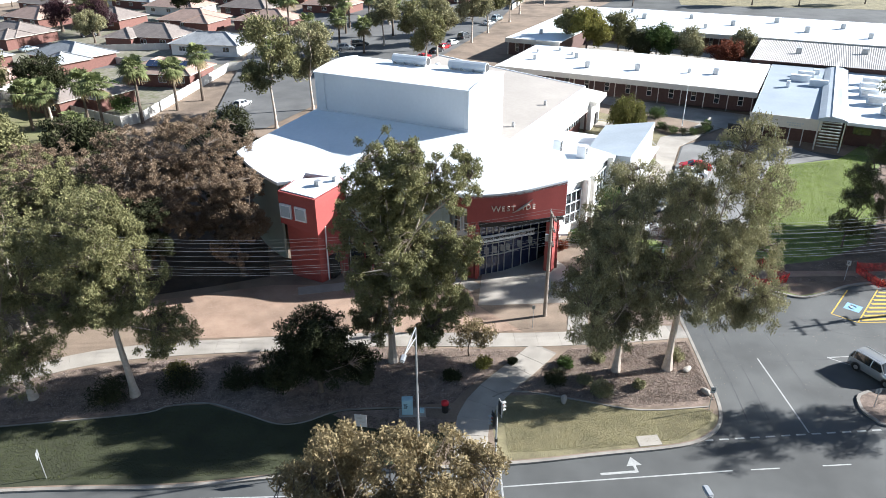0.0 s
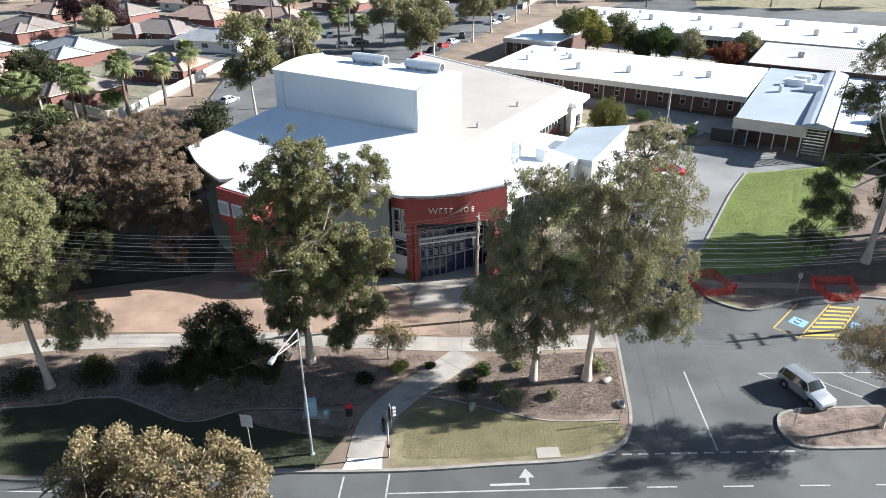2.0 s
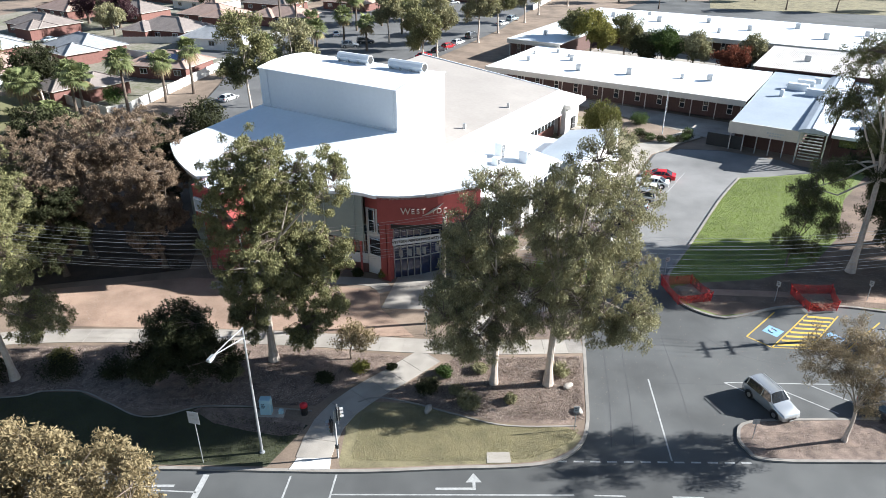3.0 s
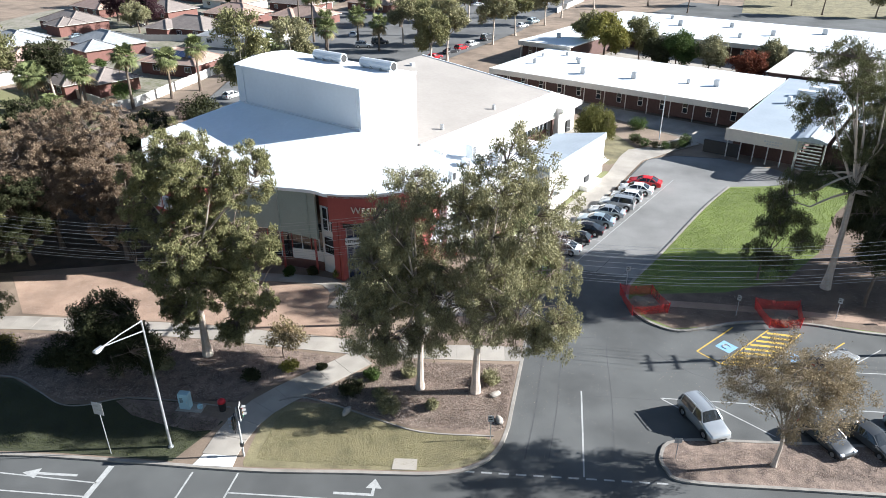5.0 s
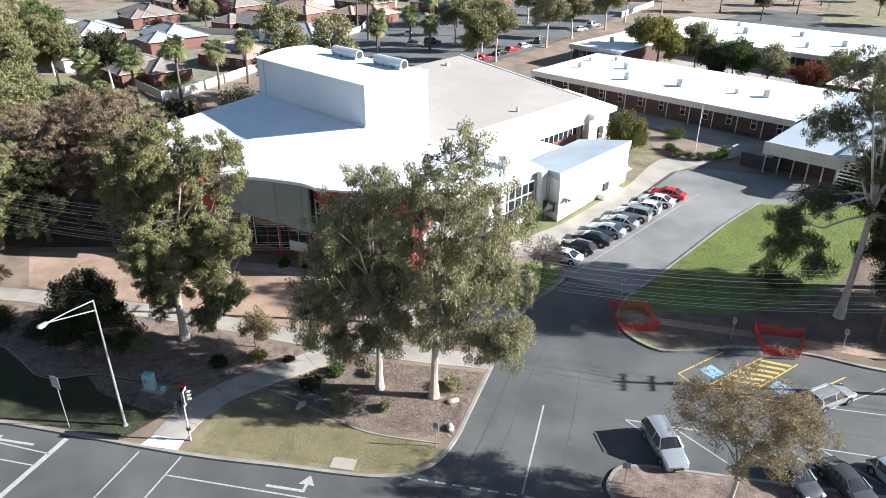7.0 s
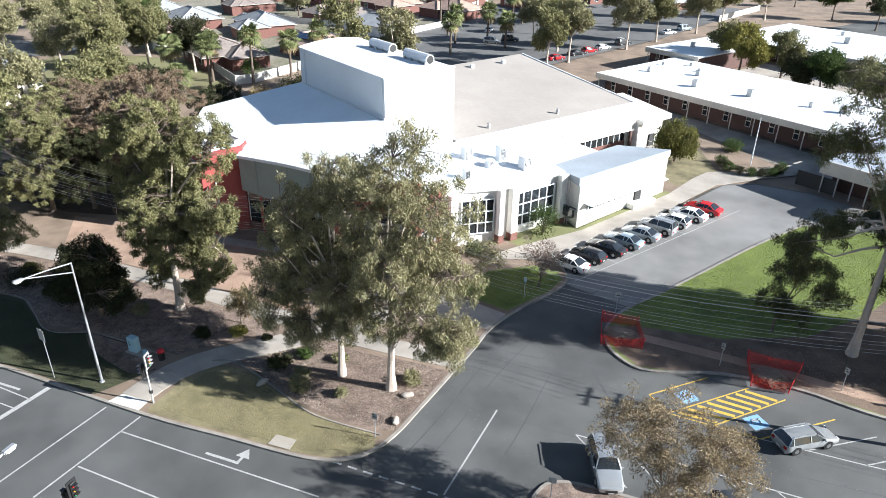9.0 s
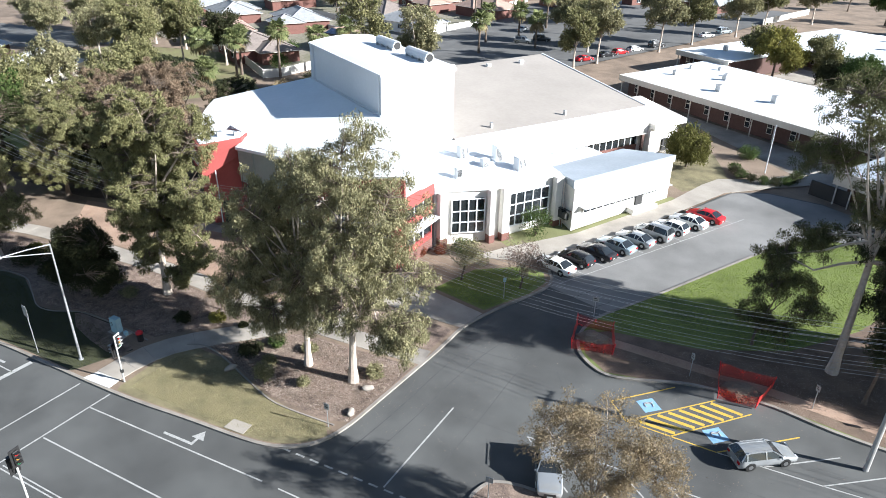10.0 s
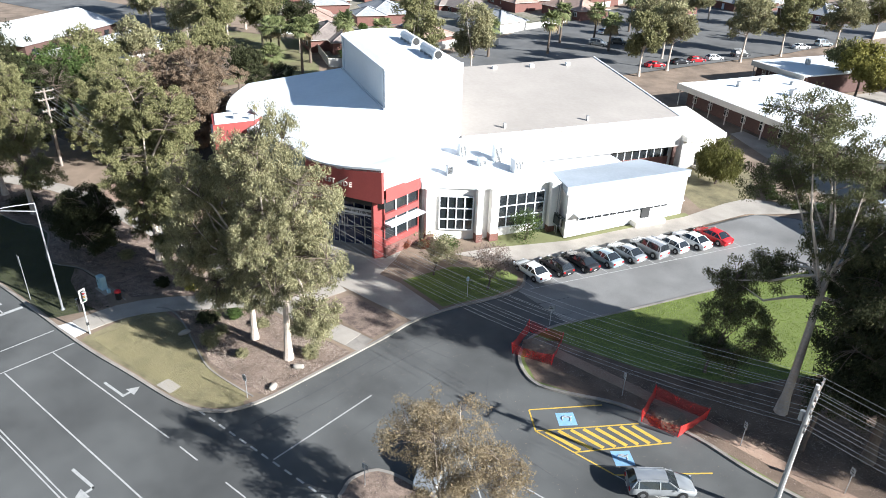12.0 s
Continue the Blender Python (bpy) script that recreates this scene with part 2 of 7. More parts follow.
def sheet(name, pts, lift, material, label="", category="", thick=0.0, kind="structure", parent=None):
    """A patch of ground that follows its slope, lifted by so much; thick: depth of its edge."""
    bm = bmesh.new()
    vs = [bm.verts.new((x, y, 0)) for x, y in pts]
    bm.faces.new(vs)
    bmesh.ops.triangulate(bm, faces=bm.faces[:])
    for y in (75, 215):
        bmesh.ops.bisect_plane(bm, geom=bm.verts[:] + bm.edges[:] + bm.faces[:], plane_co=(0, y, 0), plane_no=(0, 1, 0))
    for v in bm.verts:
        v.co.z = gz(v.co.y) + lift
    for f in bm.faces:
        if f.normal.z < 0:
            f.normal_flip()
    if thick:
        got = bmesh.ops.extrude_face_region(bm, geom=bm.faces[:])
        for v in got["geom"]:
            if isinstance(v, bmesh.types.BMVert):
                v.co.z -= thick
    else:
        bm.normal_update()
    me = bpy.data.meshes.new(name)
    if thick:
        bmesh.ops.recalc_face_normals(bm, faces=bm.faces)
    bm.to_mesh(me)
    bm.free()
    me.materials.append(material)
    ob = new(name, me)
    ob.parent = parent
    return tagged(ob, label, category, "", kind) if not parent else ob


def strip(name, pts, width, lift, thick, material, label="", category="", kind="structure", parent=None):
    """A band of constant width along a plan line: kerbs, paths, painted lines."""
    bm = bmesh.new()
    fine = []
    for a, b in zip(pts, pts[1:]):
        fine.append(a)
        for y in (75, 215):
            if (a[1] - y) * (b[1] - y) < 0:
                t = (y - a[1]) / (b[1] - a[1])
                fine.append((a[0] + (b[0] - a[0]) * t, y))
    fine.append(pts[-1])
    rows = []
    for i, p in enumerate(fine):
        d = Vector(fine[min(i + 1, len(fine) - 1)]) - Vector(fine[max(i - 1, 0)])
        s = Vector((-d.y, d.x)).normalized() * (width / 2)
        z = gz(p[1]) + lift
        rows.append([bm.verts.new((p[0] + s.x * k, p[1] + s.y * k, z - dz)) for k, dz in ((-1, thick), (-1, 0), (1, 0), (1, thick))])
    for a, b in zip(rows, rows[1:]):
        for k in ((0, 1), (1, 2), (2, 3)) if thick else ((1, 2),):
            bm.faces.new((a[k[0]], a[k[1]], b[k[1]], b[k[0]]))
    if thick:
        bm.faces.new(rows[0]), bm.faces.new(rows[-1][::-1])
    bmesh.ops.remove_doubles(bm, verts=bm.verts, dist=1e-4)
    ob = part(name, bm, material, parent)
    return ob if parent else tagged(ob, label, category, "", kind)


# the ground and the roads
bm = bmesh.new()
ys = [-900, -60, 75, 215, 1500]
rows = [[bm.verts.new((x, y, gz(y) - 0.06)) for x in (-1200, -150, 150, 1200)] for y in ys]
for a, b in zip(rows, rows[1:]):
    for k in range(3):
        bm.faces.new((a[k], a[k + 1], b[k + 1], b[k]))
tagged(part("ground", bm, DIRT), "bare brown earth with thin dry grass", "ground", "", "structure")

KERB_W = smooth_line([(-130, 25), (-60, 31), (-32, 34.3), (-19.8, 35.2), (-10.2, 36.8), (4.6, 38.5), (11.9, 39.8), (18.4, 41.0), (20.9, 42.2), (22.3, 43.9), (22.9, 46.4), (23.0, 50.1), (23.1, 58.8), (23.0, 63.2), (24.0, 67.8), (25.2, 71), (26.2, 74.2), (26.1, 76.4), (24.9, 78.2)], 5)
KERB_E = smooth_line([(47.7, 102.6), (43.4, 94.6), (37.1, 80.8), (33.6, 73.6), (32.8, 70.6), (32.9, 68.1), (34.2, 65.6), (37.0, 64.1), (39.8, 65.0), (43.9, 67.0), (50, 67.9), (57, 67.4), (75, 68.5), (130, 72)], 5)
sheet("road", [(-130, 12), (140, 20), (140, 72.5), (75, 69), (60, 90), (60, 108), (48, 114.5), (41, 114.5), (36.8, 112), (24.5, 80), (20, 78), (20, 45), (-130, 27)], 0.0, ASPHALT, "grey asphalt road and drive with worn patches", "road")
WEST = KERB_W + [(22.0, 79.2), (36.4, 111.2), (42, 117.6), (46, 121), (60, 116), (62, 150), (-6, 150), (-31, 121), (-48, 112), (-130, 98)]
sheet("pavement", WEST, 0.13, DIRT, "bare brown earth around the building", "ground", 0.16)
LAWN_P = KERB_E + [(130, 118), (66, 112), (60, 106), (52, 103.6)]
sheet("lawn", LAWN_P, 0.13, LAWN, "bright green mown lawn with tree shade", "lawn", 0.16)
strip("kerb", KERB_W, 0.28, 0.155, 0.17, KERB, "pale concrete kerb along the street", "kerb")
strip("kerb", KERB_E, 0.3, 0.155, 0.17, KERB, "pale concrete kerb round the lawn", "kerb")
TIP = smooth_line([(36.4, 44.0), (34.9, 44.9), (34.6, 46.4), (36.0, 48.2), (42.7, 49.4), (60, 52), (75, 54), (75, 48.6), (60, 46.8), (45, 45)], 4, True)
sheet("traffic_island", TIP, 0.13, MULCH, "raised island of brown mulch with a concrete kerb", "island", 0.16)
strip("kerb", TIP + TIP[:1], 0.26, 0.155, 0.17, KERB, "pale concrete kerb round the island", "kerb")
sheet("verge", [(-130, -40), (140, -40), (140, 17), (30, 20), (-20, 21.5), (-130, 10)], 0.1, DRYGRASS, "dry grass verge across the street", "verge", 0.12)

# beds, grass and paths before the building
sheet("grass_verge", [(-130, 25.6)] + [(x, y + 0.3) for x, y in KERB_W if x < 1] + [(0.6, 42.9), (-4.3, 44.4), (-8.9, 43.9), (-11.5, 42.5), (-13.7, 42.1), (-16.9, 43.2), (-20.1, 44.3), (-23.4, 43.9), (-26.1, 42.7), (-40, 40), (-130, 34)], 0.14, SHADEDGRASS, "rough grass verge, deep shade put into its dark colour", "grass")
sheet("grass_verge", [(4.2, 39.2)] + [(x - 0.12, y + 0.25) for x, y in KERB_W if 4.4 < x < 22.6 and y < 45.4] + [(21.2, 45.6), (18.5, 45.2), (15.6, 45.2), (11.9, 46.0), (8.2, 46.7), (5.0, 46.4), (3.6, 44)], 0.14, DRYGRASS, "dry yellow-green grass on the corner verge", "grass")
sheet("mulch_bed", [(5.0, 46.6), (8.2, 46.9), (11.9, 46.2), (15.6, 45.4), (21.2, 45.8), (22.7, 46.6), (22.8, 55.4), (15.5, 54.2), (11.2, 53.6), (8.0, 49.6)], 0.14, MULCH, "brown bark mulch bed under the gums", "bed")
sheet("mulch_bed", [(-40, 40.4), (-26.1, 43), (-20.1, 44.6), (-13.7, 42.4), (-8.9, 44.2), (-4.3, 44.7), (0.5, 45.3), (1.8, 47.4), (4.4, 50.3), (7.2, 53.2), (-6.9, 53.2), (-16.4, 52), (-27, 50.2), (-38, 47.6)], 0.14, MULCH, "brown bark mulch bed with leaf litter", "bed")
sheet("red_earth", [(-27.2, 53.6), (-8.3, 55.6), (7.0, 56.3), (2.6, 60.9), (1.6, 64.6), (-7.7, 65.0), (-20, 64.5), (-34, 60)], 0.14, REDDIRT, "bare reddish earth beside the path", "ground")
# Litter sheet coloured dark to deepen the shade under the grove.
sheet("grove_floor", [(-62, 57), (-36, 60.4), (-26, 64.2), (-21, 66.4), (-24, 76), (-27, 84), (-30, 97), (-62, 97)], 0.142, shade("shade_dark_litter", (0.13, 0.095, 0.07), (0.055, 0.04, 0.03), 1.5, 0.95, fine=7.0, bump=0.04, stains=0.4), "leaf litter and earth under the grove, darkened for its shade", "ground")
sheet("mulch_bed", [(14.6, 57.8), (22.5, 58.2), (22.5, 62.2), (15.1, 61.6)], 0.145, MULCH, "brown mulch square between the paths", "bed")
sheet("corner_lawn", [(23.2, 66.9), (24.0, 69), (25.4, 72.4), (25.8, 75.6), (24.6, 77.4), (22.0, 77.2), (18, 73.6), (16.6, 67.6)], 0.14, LAWN, "small green lawn at the corner of the drive", "lawn")
sheet("drive", [(26.3, 75.2), (33.9, 73.9), (37.2, 80.6), (43.5, 94.4), (47.8, 102.8), (52, 103.8), (58.5, 106.5), (56, 111), (48, 114.2), (41, 114.2), (36.9, 111.6), (24.8, 80.2), (25.9, 77)], 0.004, shade("bleached_asphalt", (0.25, 0.245, 0.235), (0.17, 0.167, 0.16), 3.0, 0.85, fine=12.0, bump=0.004, stains=0.35), "sun-bleached grey asphalt of the drive", "road")
sheet("wing_lawn", [(18.4, 80.5), (23, 86), (24.6, 89), (31.2, 105), (30.2, 105.4), (23.2, 88), (20, 90), (15, 82)], 0.14, shade("patchy_grass", (0.20, 0.205, 0.09), (0.14, 0.145, 0.06), 1.5, 0.95, fine=8.0, bump=0.04), "strip of lawn along the white wing", "lawn")
sheet("back_yard", [(17, 119), (23, 114), (31, 108), (36, 114), (34, 119), (31, 125), (25, 130)], 0.14, DRYGRASS, "patchy dry lawn behind the hall", "lawn")

PATH_MAIN = smooth_line([(-60, 41), (-42, 46.2), (-34, 50.1), (-27.2, 51.9), (-16.5, 53.3), (-7, 54.35), (7.2, 54.9), (15.5, 55.8), (22.9, 57.0)], 6)
sheet("bare_earth", [(-9.4, 43.4), (-7.0, 42.1), (-3.8, 41.6), (-1.0, 41.4), (0.4, 41.9), (0.4, 43.0), (-4.3, 44.3), (-8.9, 43.8)], 0.146, MULCH, "bare brown earth round the cabinet", "bed")


# trees
def crown_mesh(name, pts, leaf, count, spread, droop, rng, material):
    """Leaves round clump centres, each a small bent blade."""
    n = len(pts) * count
    c = np.repeat(np.array(pts), count, axis=0)
    off = rng.normal(size=(n, 3))
    off /= np.linalg.norm(off, axis=1)[:, None]
    off *= (rng.random((n, 1)) ** 0.45) * spread
    off[:, 2] = off[:, 2] * 0.8 - droop * rng.random(n) * spread
    c = c + off
    a = rng.normal(size=(n, 3))
    a[:, 2] -= droop * 1.6
    a /= np.linalg.norm(a, axis=1)[:, None]
    b = np.cross(a, rng.normal(size=(n, 3)))
    b /= np.linalg.norm(b, axis=1)[:, None] + 1e-9
    size = leaf * (0.6 + 0.8 * rng.random((n, 1)))
    A, B = a * size * 0.5, b * size * 0.2
    v = np.stack([c - A + B, c - A - B, c + A], axis=1).reshape(-1, 3)
    me = bpy.data.meshes.new(name)
    me.vertices.add(n * 3), me.loops.add(n * 3), me.polygons.add(n)
    me.vertices.foreach_set("co", v.ravel())
    me.loops.foreach_set("vertex_index", np.arange(n * 3, dtype=np.int32))
    me.polygons.foreach_set("loop_start", np.arange(0, n * 3, 3, dtype=np.int32))
    me.update(calc_edges=True)
    me.materials.append(material)
    return me


def tree(x, y, height, lobes, label, leafmat=None, bark=None, clumps=170, count=110, leaf=0.42, spread=1.0, droop=0.7, trunk=0.38, lean=(0, 0), fork=0.45, seed=1, name="tree", group="", twigs=True, flare=1.0, z=None, puff=False):
    """A tapered trunk that splits into limbs, with leaf clumps at the ends. lobes: (dx, dy, z, rx, ry, rz) bodies of the crown."""
    rng = np.random.default_rng(seed)
    top = thing(name, pose(x, y, gz(y) + 0.1 if z is None else z), label, "tree", group)
    small = []
    for l in lobes:
        r = (l[3] + l[4]) / 2
        if r < 1.7:
            small.append(l)
            continue
        k = int(9 + r * 1.7) if puff else int(16 + r * 3.6)
        d = rng.normal(size=(k, 3))
        d[:, 2] = d[:, 2] * 0.9 + 0.15
        d /= np.linalg.norm(d, axis=1)[:, None]
        f = 0.27 + 0.17 * rng.random(k)
        q = 0.38 + 0.46 * rng.random(k) ** 0.6
        if puff:
            f, q = f * 1.15, 0.6 + 0.22 * rng.random(k)
        small += [(l[0] + d[j, 0] * l[3] * q[j], l[1] + d[j, 1] * l[4] * q[j], l[2] + d[j, 2] * l[5] * q[j], l[3] * f[j], l[4] * f[j], max(0.7, l[5] * f[j] * 0.85)) for j in range(k)]
    big, lobes = lobes, small
    vol = np.array([l[3] * l[4] * l[5] for l in lobes]) ** 0.75
    vol = vol / vol.sum()
    centres = []
    for l, share in zip(lobes, vol):
        k = max(3, int(clumps * share + 0.5))
        d = rng.normal(size=(k, 3))
        d /= np.linalg.norm(d, axis=1)[:, None]
        r = 0.5 + 0.5 * rng.random((k, 1)) ** 0.5 if not puff else 0.72 + 0.28 * rng.random((k, 1))
        wob = 1 + 0.12 * rng.normal(size=(k, 1))
        centres += [tuple(q) for q in np.array(l[:3]) + d * r * wob * np.array(l[3:6])]
    bm = bmesh.new()
    ht = height * fork
    base = [Vector((lean[0] * s * s + 0.25 * math.sin(3 * s + seed) * s, lean[1] * s * s + 0.25 * math.cos(2.4 * s + seed) * s, ht * s)) for s in [i / 7 for i in range(8)]]
    base[0].z = -0.3
    tube(bm, base, [trunk * (1 + 0.7 * flare * math.exp(-7 * i / 7 * 2)) * (1 - 0.35 * i / 7) for i in range(8)], 9)
    limbs = []
    for l in big:
        for j in range(2 if len(big) > 3 else 3):
            start = base[-1 - (j % 3)]
            end = Vector(l[:3]) + Vector((rng.normal() * l[3] * 0.35, rng.normal() * l[4] * 0.35, l[5] * (0.15 + 0.45 * rng.random())))
            mid = start.lerp(end, 0.5) + Vector((rng.normal() * 0.5, rng.normal() * 0.5, 0.6 * rng.normal()))
            q = [start, start.lerp(mid, 0.5) + Vector((0, 0, 0.2)), mid, mid.lerp(end, 0.5), end]
            tube(bm, q, [trunk * k for k in (0.42, 0.34, 0.25, 0.15, 0.05)], 6)
            limbs += [q[a].lerp(q[a + 1], s) for a in range(1, 4) for s in (0, 0.33, 0.67)] + [end]
    if twigs:
        pts = np.array([tuple(q) for q in limbs])
        first = len(bm.faces)
        for c in centres:
            q = Vector(limbs[int(np.argmin(((pts - np.array(c)) ** 2).sum(1) + 2.0 * np.maximum(0, pts[:, 2] - c[2])))])
            e = Vector(c)
            m = q.lerp(e, 0.5) + Vector((0, 0, 0.25))
            tube(bm, [q, m, e], [trunk * 0.11, trunk * 0.07, 0.01], 4)
        bm.faces.ensure_lookup_table()
        for f in bm.faces[first:]:
            f.material_index = 1
    part("trunk", bm, [bark or GUMBARK, BARK], top)
    cr = new("crown", crown_mesh("crown", centres, leaf, count, spread, droop, rng, leafmat or GUMLEAF))
    cr.parent = top
    return top


def bush(x, y, r, h, label, mat, count=1500, leaf=0.22, seed=1, name="shrub", lift=0.1):
    rng = np.random.default_rng(seed)
    top = thing(name, pose(x, y, gz(y) + lift), label, "shrub")
    d = rng.normal(size=(40, 3))
    d /= np.linalg.norm(d, axis=1)[:, None]
    c = d * np.array((r * 0.62, r * 0.62, h * 0.34)) * (0.7 + 0.5 * rng.random((40, 1))) + np.array((0, 0, h * 0.48))
    bm = bmesh.new()
    for q in c[:14]:
        tube(bm, [(0, 0, -0.1), (q[0] * 0.4, q[1] * 0.4, q[2] * 0.5), tuple(q)], [0.05, 0.035, 0.012], 4)
    part("stem", bm, BARK, top)
    cr = new("leaves", crown_mesh("leaves", [tuple(q) for q in c], leaf, count // 40, r * 0.42, 0.15, rng, mat))
    cr.parent = top
    return top


# the performing arts centre, in its own axes: u along its front, v into its depth
YAW = math.degrees(math.atan2(-0.425, 0.905))
centre = thing("arts_centre", pose(1.2, 78.9, 0, 0, 0, YAW), "white and red performing arts centre with a tall stage house", "building")
ARC = smooth_line([(-24.2, -13.8), (-20.5, -16.0), (-17, -17.4), (-13, -18.0), (-9, -17.2), (-5.5, -15.3), (-2, -13.5), (1, -12.2), (3.3, -11.4), (5.3, -11.1), (8.0, -9.9), (10.4, -8.2), (12.4, -6.3), (14.1, -4.6)], 5)


def inset(pts, d):
    """The line moved d to its left."""
    out = []
    for i, p in enumerate(pts):
        t = Vector(pts[min(i + 1, len(pts) - 1)]) - Vector(pts[max(i - 1, 0)])
        s = Vector((-t.y, t.x)).normalized() * d
        out.append((p[0] + s.x, p[1] + s.y))
    return out


def roof_z(u, v):
    fall = 0.14 + 0.006 * max(u + 18, 0)
    return 13.4 + fall * min(v, 0) - 0.08 * max(u, 0) * max(0, 1 + v / 11)


def arc_between(u0, u1, line=None):
    return [p for p in (line or ARC) if u0 <= p[0] <= u1]


def curtain(bm, line, z0, z1, thick):
    """An upright wall along a plan line; z0, z1: numbers or functions of u, v."""
    f0, f1 = (z if callable(z) else (lambda u, v, k=z: k) for z in (z0, z1))
    inner = inset(line, thick)
    rows = [[bm.verts.new((a[0], a[1], f0(*a))), bm.verts.new((a[0], a[1], f1(*a))), bm.verts.new((b[0], b[1], f1(*a))), bm.verts.new((b[0], b[1], f0(*a)))] for a, b in zip(line, inner)]
    for a, b in zip(rows, rows[1:]):
        for k in range(4):
            bm.faces.new((a[k], a[(k + 1) % 4], b[(k + 1) % 4], b[k]))
    bm.faces.new(rows[0]), bm.faces.new(rows[-1][::-1])
    return bm


# auditorium roof: a thick plate with the arc as its front edge
bm = bmesh.new()
EDGE = [p for p in ARC if p[0] < -14.2] + [(-13.5, -16.9), (-13.1, -14.8), (-8.8, -13.9), (-7.6, -15.2)] + [p for p in ARC if p[0] > -7.3]
outline = EDGE + [(13.4, -2.0), (11.6, 1.0), (4, 1.0), (0.3, -0.2), (-22.6, -0.2), (-23.4, -6)]
prism(bm, outline, 10, 10, [roof_z(*p) for p in outline])
for v in bm.verts:
    if v.co.z == 10:
        v.co.z = roof_z(v.co.x, v.co.y) - 0.35
bmesh.ops.triangulate(bm, faces=[f for f in bm.faces if len(f.verts) > 4])
part("roof", bm, ROOFWHITE, centre, "low white metal roof with a curved eave")
# auditorium walls behind the eave
bm = bmesh.new()
curtain(bm, inset(arc_between(-24.5, -16), 1.2), 0.0, lambda u, v: roof_z(u, v) - 0.3, 0.3)
part("wall", bm, SAGE, centre, "curved sage-grey clad wall")
bm = bmesh.new()
curtain(bm, [(-22.6, 2), (-22.8, -6), (-23.2, -12.6)], 0.0, lambda u, v: roof_z(u, v) - 0.3, 0.3)
part("wall", bm, WHITEWALL, centre)
# the sage drum with a slanting lower edge, over a glazed ground floor
def drum_foot(u, v):
    return 4.4 + 0.12 * (3.3 - u)


DRUM = inset(arc_between(-7.4, 3.4), 0.35)
bm = bmesh.new()
curtain(bm, DRUM, drum_foot, lambda u, v: roof_z(u, v) - 0.32, 0.35)
drum = part("wall", bm, SAGE, centre, "curved sage-grey cladding with a slanting lower edge")
for k in range(3, len(DRUM), 6):
    bm = bmesh.new()
    u, v = DRUM[k]
    beam(bm, (u, v - 0.05, drum_foot(u, v) - 0.05), (u, v - 0.05, roof_z(u, v) - 0.4), 0.12)
    part("cover_strip", bm, SAGE, drum)
LOWER = inset(arc_between(-7.4, 3.4), 1.4)
bm = bmesh.new()
curtain(bm, LOWER, 0.0, 5.8, 0.25)
glaz = part("wall", bm, GLASS, centre, "dark glazed ground floor")
for k in range(0, len(LOWER) - 1, 2):
    u, v = LOWER[k]
    bm = bmesh.new()
    beam(bm, (u, v - 0.06, 0.0), (u, v - 0.06, 5.4), 0.09)
    part("mullion", bm, REDWALL if k % 4 else WHITE, glaz)
bm = bmesh.new()
curtain(bm, inset(arc_between(-0.5, 3.4), 1.2), 1.3, 2.5, 0.12)
part("sill_panel", bm, WHITEWALL, glaz, "white panels below the windows")
bm = bmesh.new()
curtain(bm, inset(arc_between(-7.4, 3.4), 1.22), 0.0, 1.3, 0.1)
part("sill_panel", bm, BRICK, glaz)
# the recess between the drum and the entrance
RECESS = [(2.9, -10.1), (5.5, -9.9)]
bm = bmesh.new()
curtain(bm, RECESS, 0.0, 9.3, 0.3)
recess = part("recess_wall", bm, WHITEWALL, centre, "white recessed wall with dark windows beside the entrance")
bm = bmesh.new()
curtain(bm, inset(RECESS, -0.06), 8.2, 9.4, 0.3)
part("band", bm, REDWALL, recess)
for u0, u1, z0, z1 in ((3.3, 4.1, 5.4, 8.1), (4.5, 5.1, 5.4, 7.6), (3.3, 5.1, 2.6, 4.6)):
    bm = bmesh.new()
    block(bm, u0, u1, -10.2, -9.8, z0, z1)
    rw = part("window", bm, GLASS, recess)
    bm = bmesh.new()
    for a, b in (((u0, z0), (u1, z0)), ((u0, z1), (u1, z1)), ((u0, z0), (u0, z1)), ((u1, z0), (u1, z1)), ((u0, (z0 + z1) / 2), (u1, (z0 + z1) / 2))):
        beam(bm, (a[0], -10.2, a[1]), (b[0], -10.2, b[1]), 0.09)
    part("window_frame", bm, WHITE, rw)
for u, v in ((-5.0, -14.3), (-1.2, -12.2), (2.7, -10.9)):
    bm = bmesh.new()
    tube(bm, [(u, v - 0.1, 0), (u, v - 0.1, 3), (u, v - 0.1, 6)], [0.13] * 3, 8)
    part("column", bm, REDWALL, centre, "slim red steel column")

# red tower at the end of the arc
TOWER = [(-12.9, -19.9), (-7.8, -20.1), (-7.4, -15.1), (-9.0, -13.9), (-13.2, -16.6)]
bm = bmesh.new()
prism(bm, [(-12.7, -19.2), (-8.6, -19.2), (-7.7, -15.2), (-9.2, -14.1), (-13.0, -16.6)], 0.0, 9.6)
tower = part("red_tower", bm, REDWALL, centre, "dark red rendered corner tower")
bm = bmesh.new()
prism(bm, TOWER, 6.0, 6.0, [10.6, 10.6, 10.9, 10.9, 10.7])
for v in bm.verts:
    if v.co.z == 6.0 and v.co.y > -18:
        v.co.z = 9.0
    elif v.co.z == 6.0:
        v.co.z = 6.5 if v.co.x > -10 else 6.9
part("tower_head", bm, REDWALL, tower, "overhanging red parapet with a pointed corner")
bm = bmesh.new()
prism(bm, [(-12.6, -19.6), (-8.1, -19.8), (-7.7, -15.2), (-9.0, -14.1), (-12.9, -16.6)], 10.2, 10.2, [10.7, 10.7, 11.0, 11.0, 10.8])
part("tower_roof", bm, ROOFWHITE, tower, "white roof on the tower")
